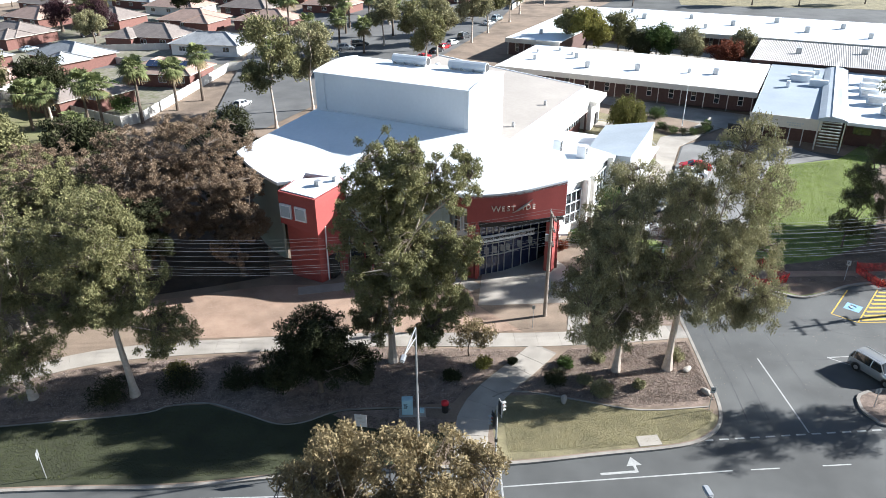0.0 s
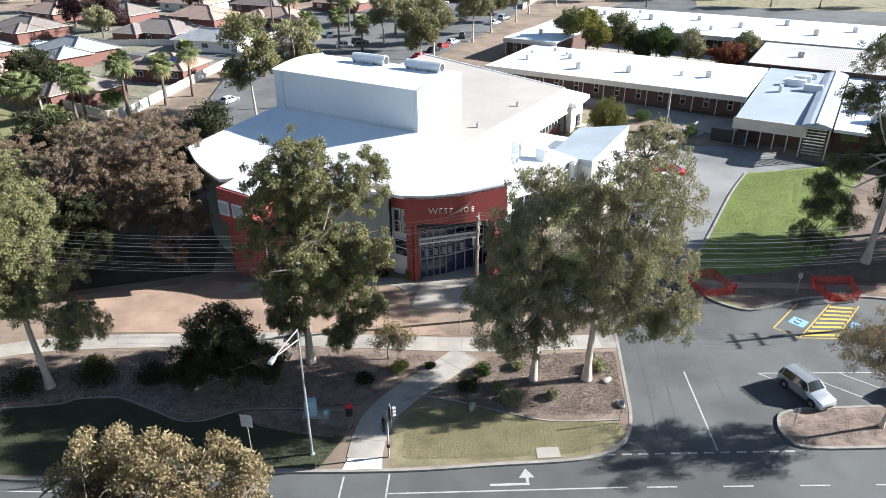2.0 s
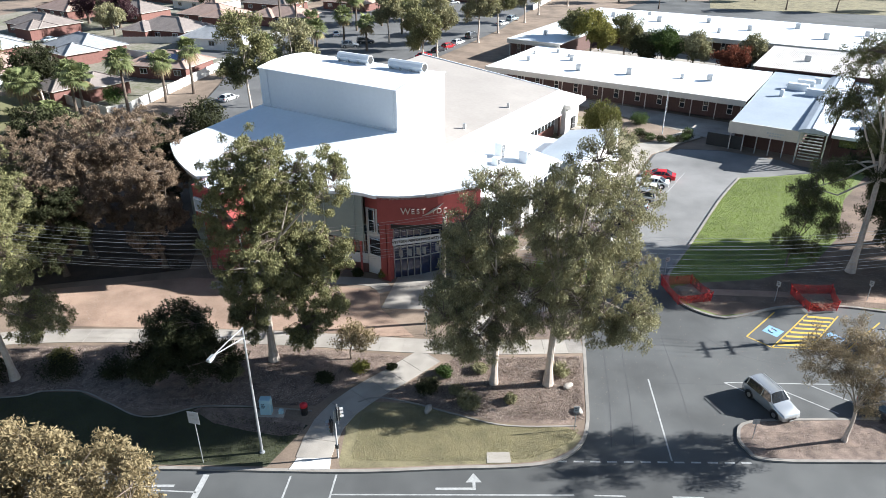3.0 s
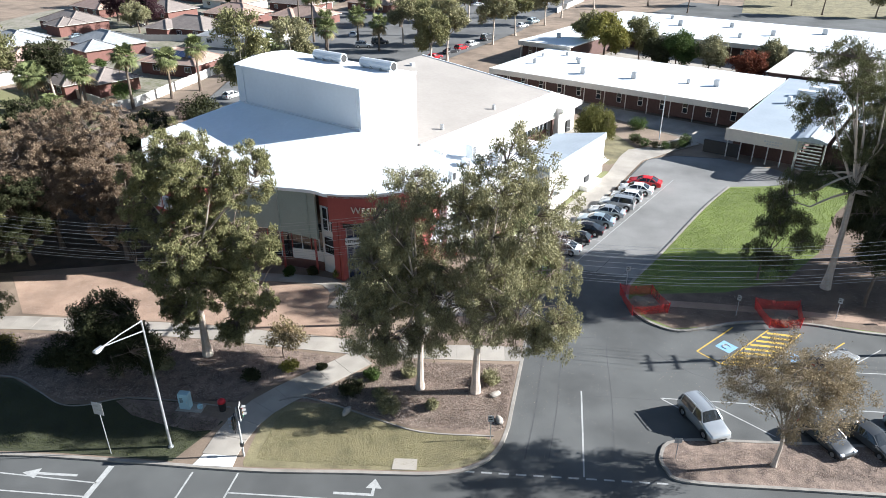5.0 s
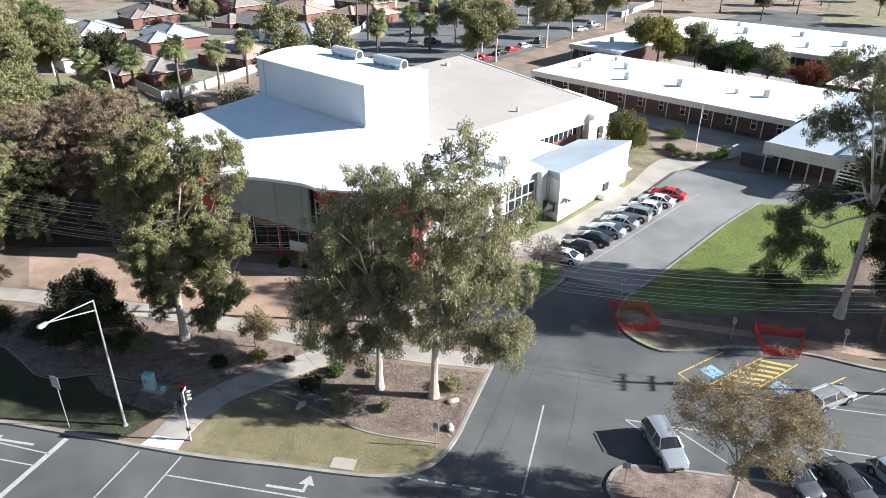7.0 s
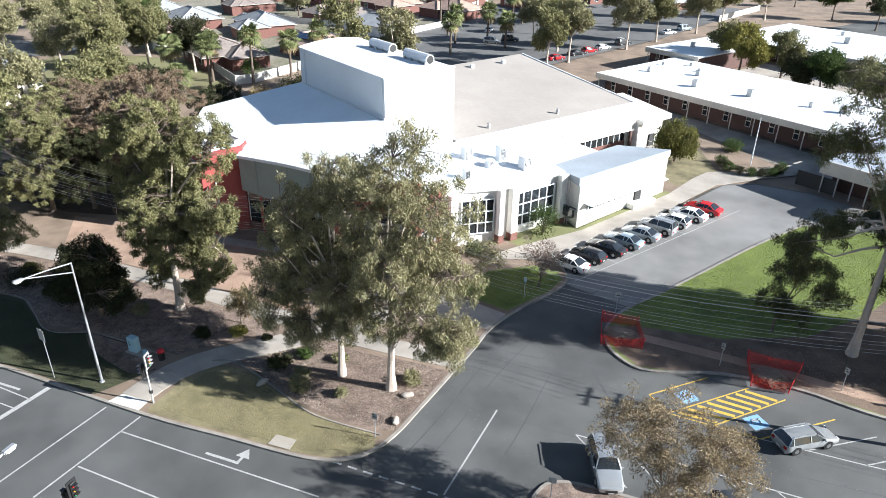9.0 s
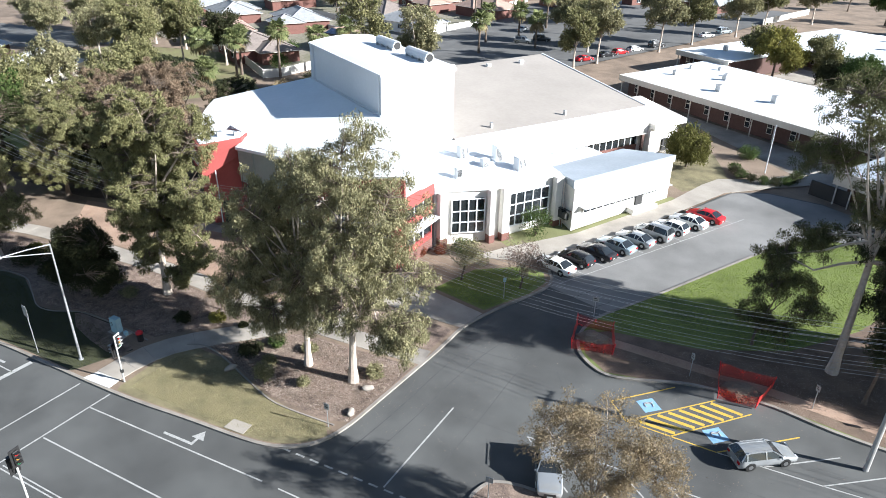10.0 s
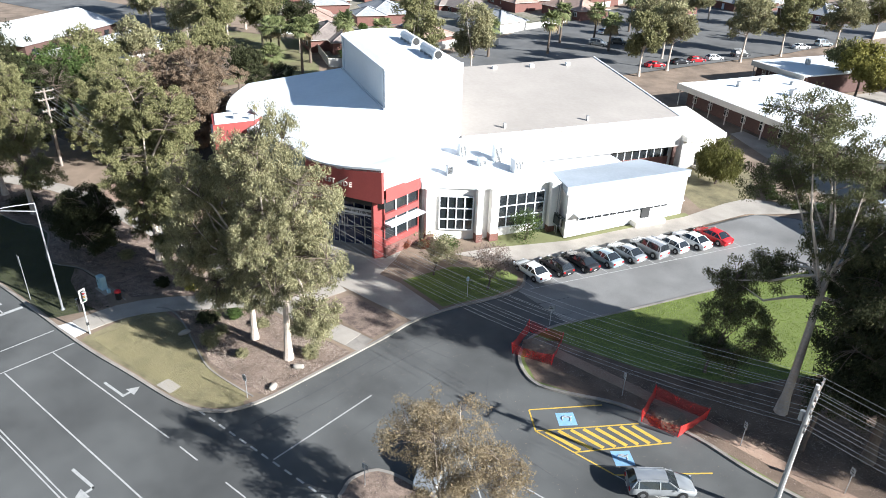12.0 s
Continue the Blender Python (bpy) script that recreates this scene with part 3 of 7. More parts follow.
for u in (-11.9, -9.9):
    bm = bmesh.new()
    block(bm, u - 0.75, u + 0.75, -20.16, -19.8, 7.7, 9.3)
    fr = part("window", bm, WHITE, tower, "square window with a white frame")
    bm = bmesh.new()
    block(bm, u - 0.58, u + 0.58, -20.2, -20.0, 7.9, 9.1)
    part("pane", bm, shade("pale_blind", (0.42, 0.48, 0.52), (0.34, 0.40, 0.44), 0.8, 0.2), fr)
bm = bmesh.new()
block(bm, -8.5, -7.9, -18.0, -16.6, 0.2, 3.0)
part("door", bm, DARK, tower, "dark side door")
bm = bmesh.new()
tube(bm, [(-7.9, -18.6, 9.4), (-8.15, -18.4, 5), (-8.2, -18.4, 0.2)], [0.08] * 3, 6)
part("downpipe", bm, WHITE, tower)
for u, v, s in ((-9.9, -17.4, 0.6), (-8.8, -15.6, 0.4)):
    bm = bmesh.new()
    block(bm, u, u + s, v, v + s, 10.6, 11.4)
    part("roof_vent", bm, STEEL, tower)

bm = bmesh.new()
curtain(bm, [(-13.5, -16.5), (-13.0, -14.5), (-8.8, -13.6), (-7.6, -14.9)], 8.0, lambda u, v: roof_z(u, v) - 0.3, 0.25)
part("upstand", bm, WHITEWALL, centre)

# the red entrance: fascia, pillars, recess with doors, banner and letters
FASC = arc_between(5.2, 14.2)
bm = bmesh.new()
curtain(bm, FASC, 7.2, lambda u, v: roof_z(u, v) - 0.02, 0.5)
fascia = part("fascia", bm, REDWALL, centre, "red curved fascia over the entrance")
bm = bmesh.new()
curtain(bm, inset(FASC, -0.04), lambda u, v: roof_z(u, v) - 0.12, lambda u, v: roof_z(u, v) + 0.1, 0.6)
part("coping", bm, WHITE, fascia)
bm = bmesh.new()
curtain(bm, inset(FASC, 0.5), 6.4, 7.5, 0.3)
part("soffit_band", bm, DARK, fascia)
for (u, v), w, d in ((tuple(inset(FASC, 0.75)[1]), 0.8, 0.8), ((12.7, -4.7), 0.9, 1.2)):
    bm = bmesh.new()
    block(bm, u - w / 2, u + w / 2, v - d / 2, v + d / 2, 0, 7.6)
    part("pillar", bm, REDWALL, centre, "square red entrance pillar")
bm = bmesh.new()
curtain(bm, [(6.2, -9.6), (8.2, -7.4), (10.6, -3.2), (11.0, -1.6)], 0.0, 6.9, 0.3)
foyer = part("foyer_front", bm, BLUEGLASS, centre, "dark blue glazed entrance front")
bm = bmesh.new()
curtain(bm, [(6.4, -10.6), (6.2, -9.6)], 0.0, 7.5, 0.3)
part("side_wall", bm, REDWALL, foyer)
ENT = [(6.2, -9.6), (8.2, -7.4), (10.6, -3.2)]
for k in range(9):
    t = k / 8 * 2
    i = min(int(t), 1)
    a, b = Vector(ENT[i]), Vector(ENT[i + 1])
    q = a.lerp(b, t - i)
    bm = bmesh.new()
    beam(bm, (q.x + 0.08, q.y - 0.08, 0), (q.x + 0.08, q.y - 0.08, 6.7), 0.1)
    part("mullion", bm, STEEL, foyer)
for z in (2.4, 3.9):
    bm = bmesh.new()
    curtain(bm, inset(ENT, -0.12), z, z + 0.12, 0.1)
    part("transom", bm, STEEL, foyer)
for k in range(6):
    q = Vector(ENT[0]).lerp(Vector(ENT[1]), (k + 0.5) / 6) if k % 2 else Vector(ENT[1]).lerp(Vector(ENT[2]), (k + 0.5) / 6)
    bm = bmesh.new()
    beam(bm, (q.x + 0.12, q.y - 0.14, 2.75), (q.x + 0.12, q.y - 0.14, 3.6), 0.55, 0.04)
    part("poster", bm, LINE, foyer, "pale poster behind the glass")
bm = bmesh.new()
prism(bm, [(6.3, -10.5), (10.0, -8.0), (13.2, -4.9), (11.2, -1.4), (6.2, -9.6)], 7.15, 7.35)
part("canopy_ceiling", bm, DARK, foyer)
# banner across the entrance
BAN = [(6.2, -10.0), (10.8, -4.9)]
bm = bmesh.new()
curtain(bm, BAN, 4.25, 5.05, 0.12)
banner = part("banner", bm, WHITE, centre, "long white name board over the doors")


def words(text, size, at, along, material, parent, name="lettering", thick=0.03, tilt=90):
    """Raised letters that stand on a wall; at: their middle, along: degrees of the wall's line."""
    cu = bpy.data.curves.new(name, "FONT")
    cu.body, cu.size, cu.extrude, cu.align_x, cu.align_y, cu.fill_mode = text, size, thick, "CENTER", "CENTER", "BOTH"
    tmp = bpy.data.objects.new(name, cu)
    scene.collection.objects.link(tmp)
    dg = bpy.context.evaluated_depsgraph_get()
    dg.update()
    me = bpy.data.meshes.new_from_object(tmp.evaluated_get(dg))
    bpy.data.objects.remove(tmp)
    me.materials.clear()
    me.materials.append(material)
    ob = new(name, me)
    ob.parent = parent
    ob.matrix_local = pose(*at, tilt, 0, along)
    return ob


ban_ang = math.degrees(math.atan2(5.1, 4.6))
words("WESTSIDE PERFORMING ARTS CENTRE", 0.4, (8.54, -7.49, 4.65), ban_ang, BLACK, banner)
SIGNTAN = shade("warm_letter_metal", (0.68, 0.6, 0.54), rough=0.4, metal=0.2)
for text, k, size in (("W", 0.26, 1.0), ("E", 0.325, 0.8), ("S", 0.37, 0.8), ("T", 0.415, 0.8), ("I", 0.51, 0.8), ("D", 0.56, 0.8), ("E", 0.615, 0.8)):
    s = k * (len(FASC) - 1)
    i = int(s)
    a, b = Vector(FASC[i]), Vector(FASC[i + 1])
    q = a.lerp(b, s - i)
    d = (b - a).normalized()
    words(text, size, (q.x + d.y * 0.1, q.y - d.x * 0.1, 8.75), math.degrees(math.atan2(d.y, d.x)), SIGNTAN, fascia, "letter", 0.06)
bm = bmesh.new()
s0, s1 = Vector(FASC[int(0.40 * len(FASC))]), Vector(FASC[int(0.58 * len(FASC))])
pts = [s0.lerp(s1, k / 6) for k in range(7)]
tube(bm, [(p.x + 0.14, p.y - 0.14, 8.3 + 1.4 * (k / 6) ** 1.4) for k, p in enumerate(pts)], [0.03, 0.06, 0.11, 0.13, 0.11, 0.07, 0.02], 6)
part("swoosh", bm, shade("tan_metal", (0.5, 0.42, 0.36), rough=0.4, metal=0.3), fascia, "leaping tan swoosh emblem")

# red bay to the side of the entrance
BAY = [(13.5, -4.0), (12.2, -1.6), (10.8, 0.9)]
bm = bmesh.new()
curtain(bm, inset(BAY, 0.4), 0.0, 8.5, 0.3)
bay = part("side_bay", bm, GLASS, centre, "two-storey glazed bay with red bands")
for z0, z1, m, d in ((7.1, 8.7, REDWALL, -0.1), (4.9, 5.6, REDWALL, 0.1), (0.0, 1.6, BRICK, 0.1), (4.3, 4.5, WHITE, -0.9), (1.6, 2.3, REDWALL, 0.15)):
    bm = bmesh.new()
    curtain(bm, inset(BAY, d), z0, z1, 0.3 - min(d, 0))
    part("band", bm, m, bay)
for k in range(4):
    q = Vector(BAY[0]).lerp(Vector(BAY[2]), k / 3)
    bm = bmesh.new()
    beam(bm, (q.x - 0.25, q.y - 0.1, 1.4), (q.x - 0.25, q.y - 0.1, 7.4), 0.14)
    part("mullion", bm, REDWALL if k in (0, 3) else WHITE, bay)
bm = bmesh.new()
prism(bm, [(13.6, -4.2), (10.9, 1.2), (3, 1.2), (4, -4)], 8.55, 8.75)
part("bay_roof", bm, ROOFWHITE, bay)

# white wing with tall windows
WING = [(10.6, 2.3), (12.8, 8.0), (13.0, 17.8)]
bm = bmesh.new()
wp = [(0.5, 0.5), (10.6, 1.2)] + WING + [(0.5, 18.0)]
prism(bm, wp, 6.9, 7.4, [9.0, 7.7, 7.6, 7.4, 7.2, 9.0])
wing = part("wing_roof", bm, ROOFWHITE, centre, "white low roof of the wing")
bm = bmesh.new()
prism(bm, [(0.6, 0.8), (10.2, 1.4), (12.4, 8.2), (12.6, 17.6), (0.6, 17.6)], 0.0, 7.0)
part("wing_wall", bm, WHITEWALL, centre, "white rendered wing wall")
for a, b, n in (((10.95, 3.3), (12.35, 7.0), 4), ((12.72, 10.0), (12.85, 16.2), 5)):
    bm = bmesh.new()
    curtain(bm, [a, b], 1.7, 5.9, 0.5)
    win = part("window", bm, GLASS, centre, "tall window with white glazing bars")
    for k in range(n + 1):
        q = Vector(a).lerp(Vector(b), k / n)
        bm = bmesh.new()
        beam(bm, (q.x + 0.05, q.y, 1.7), (q.x + 0.05, q.y, 5.9), 0.12)
        part("glazing_bar", bm, WHITE, win)
    for z in (1.65, 3.0, 4.4, 5.9):
        bm = bmesh.new()
        beam(bm, (a[0] + 0.05, a[1], z), (b[0] + 0.05, b[1], z), 0.12)
        part("glazing_bar", bm, WHITE, win)
for (u, v), w in (((10.9, 2.0), 0.9), ((12.75, 7.6), 0.7), ((13.05, 9.4), 1.0), ((13.2, 17.3), 1.2)):
    bm = bmesh.new()
    block(bm, u - 0.35, u + 0.45, v - w / 2, v + w / 2, 0.0, 7.0)
    part("pier", bm, WHITEWALL, centre, "white pier")
    bm = bmesh.new()
    block(bm, u - 0.3, u + 0.5, v - w / 2 - 0.05, v + w / 2 + 0.05, 0.0, 1.3)
    part("plinth", bm, BRICK, centre, "red brick plinth")
for u, v, s, h in ((5.0, 8.5, 1.1, 1.5), (7.2, 12.2, 1.0, 1.6), (9.5, 5.0, 0.7, 0.7), (8.0, 9.8, 0.9, 0.5), (10.2, 13.5, 1.2, 0.8)):
    bm = bmesh.new()
    block(bm, u - s / 2, u + s / 2, v - s / 2, v + s / 2, 7.4, 8.4 + h)
    ac = part("roof_unit", rounded(bm, 0.04, 1), WHITE, centre, "white rooftop air conditioner")
    bm = bmesh.new()
    for k in range(5):
        block(bm, u + s / 2, u + s / 2 + 0.02, v - s * 0.4 + k * s * 0.17, v - s * 0.4 + k * s * 0.17 + 0.08, 8.0, 8.2 + h)
    part("grille", bm, DARK, ac)

# annex of the wing
ANX = [(15.7, 17.8), (14.9, 35.6), (8.1, 33.0), (9.3, 19.5)]
bm = bmesh.new()
prism(bm, ANX, 0.0, 7.0, [7.1, 7.0, 6.2, 6.35])
anx = part("annex", bm, WHITEWALL, centre, "white rendered annex with a skillion roof")
bm = bmesh.new()
prism(bm, [(15.75, 17.5), (14.95, 35.9), (7.9, 33.3), (9.0, 19.2)], 6.2, 7.1, [7.22, 7.13, 6.32, 6.44])
# Blue-grey colour stands for shade on a slope turned from the sun.
part("annex_roof", bm, ROOFGREY, anx, "pale metal roof, coloured blue-grey for its shaded slope")
bm = bmesh.new()
beam(bm, (15.76, 19.5, 3.0), (15.1, 33.0, 3.0), 0.08, 0.7)
strip_win = part("window_strip", bm, GLASS, anx, "long low strip of windows")
for k in range(13):
    t = k / 12
    bm = bmesh.new()
    q = Vector((15.8, 19.5)).lerp(Vector((15.15, 33.0)), t)
    beam(bm, (q.x, q.y, 2.65), (q.x, q.y, 3.35), 0.1)
    part("window_bar", bm, WHITE, strip_win)
bm = bmesh.new()
prism(bm, [(15.7, 18.8), (16.9, 18.8), (16.3, 34.6), (15.0, 34.6)], 3.55, 3.62)
part("awning", bm, WHITE, anx, "thin white awning on brackets")
for k in range(8):
    v = 19.2 + k * 2.15
    bm = bmesh.new()
    beam(bm, (15.7 - (v - 17.8) * 0.045, v, 4.7), (16.75 - (v - 17.8) * 0.04, v, 3.65), 0.05)
    part("bracket", bm, STEEL, anx)
bm = bmesh.new()
block(bm, 15.0, 15.4, 29.0, 30.2, 0.6, 3.0)
part("door", bm, DARK, anx)
bm = bmesh.new()
block(bm, 15.2, 16.5, 27.6, 32.0, 0.2, 1.5)
part("ramp_wall", bm, WHITEWALL, anx, "white ramp wall at the side door")
bm = bmesh.new()
block(bm, 13.4, 15.5, 17.3, 17.75, 3.0, 3.1), block(bm, 13.6, 15.2, 17.3, 17.7, 1.8, 2.9)
part("side_window", bm, GLASS, anx)
bm = bmesh.new()
for u in (13.9, 14.3):
    tube(bm, [(u, 17.5, 0), (u, 17.5, 3), (u, 17.5, 6.8)], [0.06] * 3, 6)
part("downpipe", bm, STEEL, anx)

# stage house with a barrel roof
bm = bmesh.new()
prof = [(0.0, 18.25), (1.0, 18.45), (2.5, 18.68), (4.5, 18.85), (6.5, 18.86), (8.5, 18.7), (10.2, 18.45)]
lo = [[bm.verts.new((u, v, z)) for v, z in prof] for u in (-22.4, 0.0)]
ft = [[bm.verts.new((u, v, 6.0)) for v in (0.0, 10.2)] for u in (-22.4, 0.0)]
for a, b in zip(range(6), range(1, 7)):
    bm.faces.new((lo[0][a], lo[1][a], lo[1][b], lo[0][b]))
for s in (0, 1):
    bm.faces.new(lo[s] + [ft[s][1], ft[s][0]])
bm.faces.new((lo[0][0], lo[1][0], ft[1][0], ft[0][0])), bm.faces.new((lo[0][-1], lo[1][-1], ft[1][1], ft[0][1]))
stage = part("stage_house", bm, WHITE, centre, "tall white metal-clad stage house with a bowed roof")
bm = bmesh.new()
for u in (-22.48, 0.08):
    for (v0, z0), (v1, z1) in zip(prof, prof[1:]):
        beam(bm, (u, v0, z0 + 0.05), (u, v1, z1 + 0.05), 0.14)
beam(bm, (-22.5, -0.06, 18.25), (0.1, -0.06, 18.25), 0.16), beam(bm, (-22.4, -0.1, 13.45), (0.05, -0.1, 13.45), 0.16)
part("trim", bm, WHITE, stage)
for u in (-20.9, -0.5):
    bm = bmesh.new()
    beam(bm, (u, -0.08, 13.5), (u, -0.08, 18.2), 0.1)
    beam(bm, (u, -0.08, 13.6), (u + (0.5 if u < -5 else -0.9), -0.4, 13.5), 0.1)
    part("downpipe", bm, WHITE, stage)
for u0 in (-14.6, -6.2):
    bm = bmesh.new()
    tube(bm, [(u0, 7.2, 19.45), (u0 + 2.6, 7.2, 19.45), (u0 + 5.2, 7.2, 19.45)], [0.62] * 3, 10)
    duct = part("roof_duct", bm, WHITE, stage, "white cylindrical ventilation duct on feet")
    for k in (0.3, 1.8, 3.4, 4.9):
        bm = bmesh.new()
        block(bm, u0 + k, u0 + k + 0.2, 6.5, 7.9, 18.6, 19.2)
        part("foot", bm, STEEL, duct)
    bm = bmesh.new()
    tube(bm, [(u0 + 5.2, 7.2, 19.45), (u0 + 5.24, 7.2, 19.45)], [0.5, 0.5], 10)
    part("grille", bm, DARK, duct)

# the hall behind
bm = bmesh.new()
prism(bm, [(0.2, 10.0), (0.4, 44.6), (-30.3, 48.8), (-28.0, 10.0)], 0.0, 9.0, [8.7, 8.7, 10.5, 10.5])
hall = part("hall", bm, WHITEWALL, centre, "white hall wall below a broad eave")
bm = bmesh.new()
prism(bm, [(0.5, 10.25), (0.6, 44.9), (-30.5, 49.2), (-28.2, 10.25)], 8.5, 9.0, [9.1, 9.1, 10.95, 10.95])
part("hall_roof", bm, ROOFTAN, hall, "broad beige metal roof with a low slope")
bm = bmesh.new()
beam(bm, (0.62, 10.25, 8.95), (0.72, 44.9, 8.95), 0.25, 0.45), beam(bm, (0.6, 45.0, 9.0), (-30.5, 49.3, 10.9), 0.25, 0.4)
part("gutter", bm, WHITE, hall)
bm = bmesh.new()
block(bm, 0.3, 1.7, 12, 44.8, 5.0, 8.3)
part("eave_box", bm, WHITEWALL, hall, "deep white wall panel under the eave")
bm = bmesh.new()
block(bm, 1.7, 1.76, 28.6, 36.9, 6.45, 7.05)
part("name_bar", bm, STEEL, hall, "dark plain bar on the wall")
bm = bmesh.new()
block(bm, 0.42, 0.6, 33.5, 44.0, 1.0, 3.2)
part("brick_base", bm, BRICK, hall)
bm = bmesh.new()
block(bm, 0.42, 0.58, 33.5, 44.0, 3.2, 4.9)
hw = part("window_strip", bm, GLASS, hall)
for k in range(9):
    bm = bmesh.new()
    block(bm, 0.55, 0.66, 33.5 + k * 1.29, 33.62 + k * 1.29, 3.2, 4.9)
    part("window_bar", bm, WHITE, hw)
bm = bmesh.new()
block(bm, 1.35, 1.65, 43.9, 44.4, 0.8, 5.0)
part("post", bm, DARKBRICK, hall)
bm = bmesh.new()
block(bm, 0.6, 8.0, 18.4, 33.4, 4.3, 4.5)
part("walkway_roof", bm, WHITE, hall, "white walkway roof between hall and annex")
for k in range(4):
    bm = bmesh.new()
    block(bm, -27.4 + k * 0.2, -26.8 + k * 0.2, 20 + k * 7, 20.7 + k * 7, 10.6, 11.3)
    part("roof_vent", bm, WHITE, hall)
for v in (17, 30):
    bm = bmesh.new()
    block(bm, -1.4, -1.0, v, v + 0.3, 9.0, 9.9)
    part("roof_vent", bm, STEEL, hall)
bm = bmesh.new()
prism(bm, [(3.0, 45.0), (2.6, 52.5), (-9.5, 54.5), (-9.5, 46.2)], 5.9, 6.9, [6.6, 6.6, 7.2, 7.2])
ext = part("rear_block", bm, WHITEWALL, centre, "lower white block behind the hall")
bm = bmesh.new()
prism(bm, [(2.2, 45.0), (1.8, 51.5), (-9.5, 53.5), (-9.5, 46.2)], 0.5, 5.95)
part("rear_wall", bm, WHITEWALL, ext)
bm = bmesh.new()
block(bm, 1.9, 2.3, 48.0, 49.3, 1.6, 3.8)
part("door", bm, DARK, ext)
bm = bmesh.new()
block(bm, 2.2, 5.2, 47.5, 50.0, 1.0, 1.9)
stair = part("landing", bm, CONCRETE, ext, "concrete landing with handrails")
bm = bmesh.new()
for a, b in (((5.1, 47.6, 1.9), (5.1, 47.6, 2.9)), ((5.1, 49.9, 1.9), (5.1, 49.9, 2.9)), ((5.1, 47.6, 2.9), (5.1, 49.9, 2.9)), ((2.4, 47.6, 2.9), (5.1, 47.6, 2.9)), ((5.1, 47.6, 2.4), (5.1, 49.9, 2.4))):
    beam(bm, a, b, 0.07)
part("handrail", bm, STEEL, stair)


# the gums before the building
tree(-5.2, 51.0, 23, [(0.6, -1, 18.8, 3.8, 3.8, 4.0), (5.0, 0.5, 17.0, 2.9, 2.9, 3.8), (-1.8, 0, 14, 3.0, 3.2, 4.0), (2.2, -0.5, 11.5, 4.0, 3.8, 3.4), (5.6, 0.5, 11.0, 2.4, 2.6, 3.2), (-2.2, -1, 8.6, 2.4, 2.4, 2.8), (1.4, -0.5, 7.6, 3.0, 3.0, 2.6), (5.0, 0, 6.4, 2.2, 2.0, 2.2), (-1.6, -0.4, 4.6, 1.8, 1.8, 1.7), (3.0, 0.2, 3.8, 2.0, 1.9, 1.7), (0.5, 2.8, 12.5, 3.0, 2.8, 3.4), (1.0, 2.4, 7.0, 2.8, 2.4, 2.6)], "tall gum tree with olive leaves and a pale trunk", GUMLEAF2, seed=11, clumps=1150, count=140, leaf=0.21, spread=0.46, droop=0.6, trunk=0.34, group="gums before the centre")
tree(19.7, 50.8, 24, [(2.2, -2.2, 20.6, 3.2, 3.0, 3.6), (4.2, -0.8, 17.2, 3.0, 3.0, 3.4), (-1.6, -1.0, 17.0, 3.0, 3.0, 3.4), (1.5, -1.5, 13.2, 4.0, 3.8, 3.2), (5.4, -0.6, 12.0, 2.6, 2.6, 2.8), (6.4, -1.2, 8.0, 1.9, 2.0, 2.4), (-2.6, -1.5, 10.0, 3.2, 3.2, 2.8), (1.6, -2.0, 8.8, 2.6, 2.6, 2.2), (4.2, -0.5, 6.6, 1.8, 1.8, 1.7), (1.0, 2.6, 14.5, 3.0, 2.8, 3.4), (0.6, 2.4, 9.0, 2.6, 2.4, 2.6)], "tall gum tree with a white trunk and drooping leaves", seed=12, clumps=800, count=120, leaf=0.18, spread=0.48, droop=1.0, trunk=0.32, group="gums before the centre")
tree(15.0, 50.3, 20.5, [(-0.6, 0.5, 17.4, 2.8, 2.8, 3.0), (-1.6, -3.2, 16.2, 2.4, 2.4, 2.6), (-2.4, 0, 14, 2.4, 2.6, 3.2), (-2.8, -3.0, 12.6, 2.6, 2.6, 3.0), (-0.8, -0.5, 10.5, 3.6, 3.4, 3.2), (-3.6, 0, 8.4, 2.4, 2.4, 2.6), (-3.4, -3.4, 8.2, 2.4, 2.4, 2.6), (1.2, -0.5, 6.2, 2.4, 2.2, 2.0), (-1.6, -1.8, 5.6, 2.0, 2.0, 1.8), (-1.0, 2.8, 12.0, 2.8, 2.6, 3.2), (-1.5, 2.2, 7.4, 2.4, 2.2, 2.4)], "gum tree with olive leaves beside its taller neighbour", seed=13, clumps=780, count=135, leaf=0.18, spread=0.48, droop=1.0, trunk=0.28, group="gums before the centre")
tree(-11.0, 46.4, 8.4, [(0.2, 0, 5.4, 3.3, 3.1, 2.8), (-1.8, -0.5, 3.2, 2.6, 2.4, 2.2), (2.3, -0.5, 3.6, 2.4, 2.3, 2.2)], "dense dark evergreen tree with a rounded crown", DARKLEAF, BARK, seed=14, clumps=230, count=190, leaf=0.24, spread=0.7, droop=0.3, trunk=0.25, fork=0.3)
tree(-26.9, 45.2, 19, [(-0.5, 0, 14.5, 3.6, 3.6, 4.2), (1.2, 0, 10.5, 3.6, 3.4, 3.0), (3.6, 0.5, 6.5, 2.6, 2.4, 2.2), (-2.8, 0, 9.0, 2.8, 2.6, 2.6)], "gum tree with a bushy olive crown", GUMLEAF2, seed=15, clumps=700, count=125, leaf=0.2, spread=0.5, trunk=0.3)
tree(-35.5, 44.5, 18, [(0, 0, 14, 4.2, 4.0, 4.0), (2.0, -0.5, 8.5, 4.0, 3.6, 4.0), (-4, 0, 10, 4, 4, 4), (1.0, -1, 4.5, 3.4, 3.0, 2.6)], "dark gum tree in shade", GUMLEAF2, seed=16, clumps=600, count=110, leaf=0.19, spread=0.5, trunk=0.3)
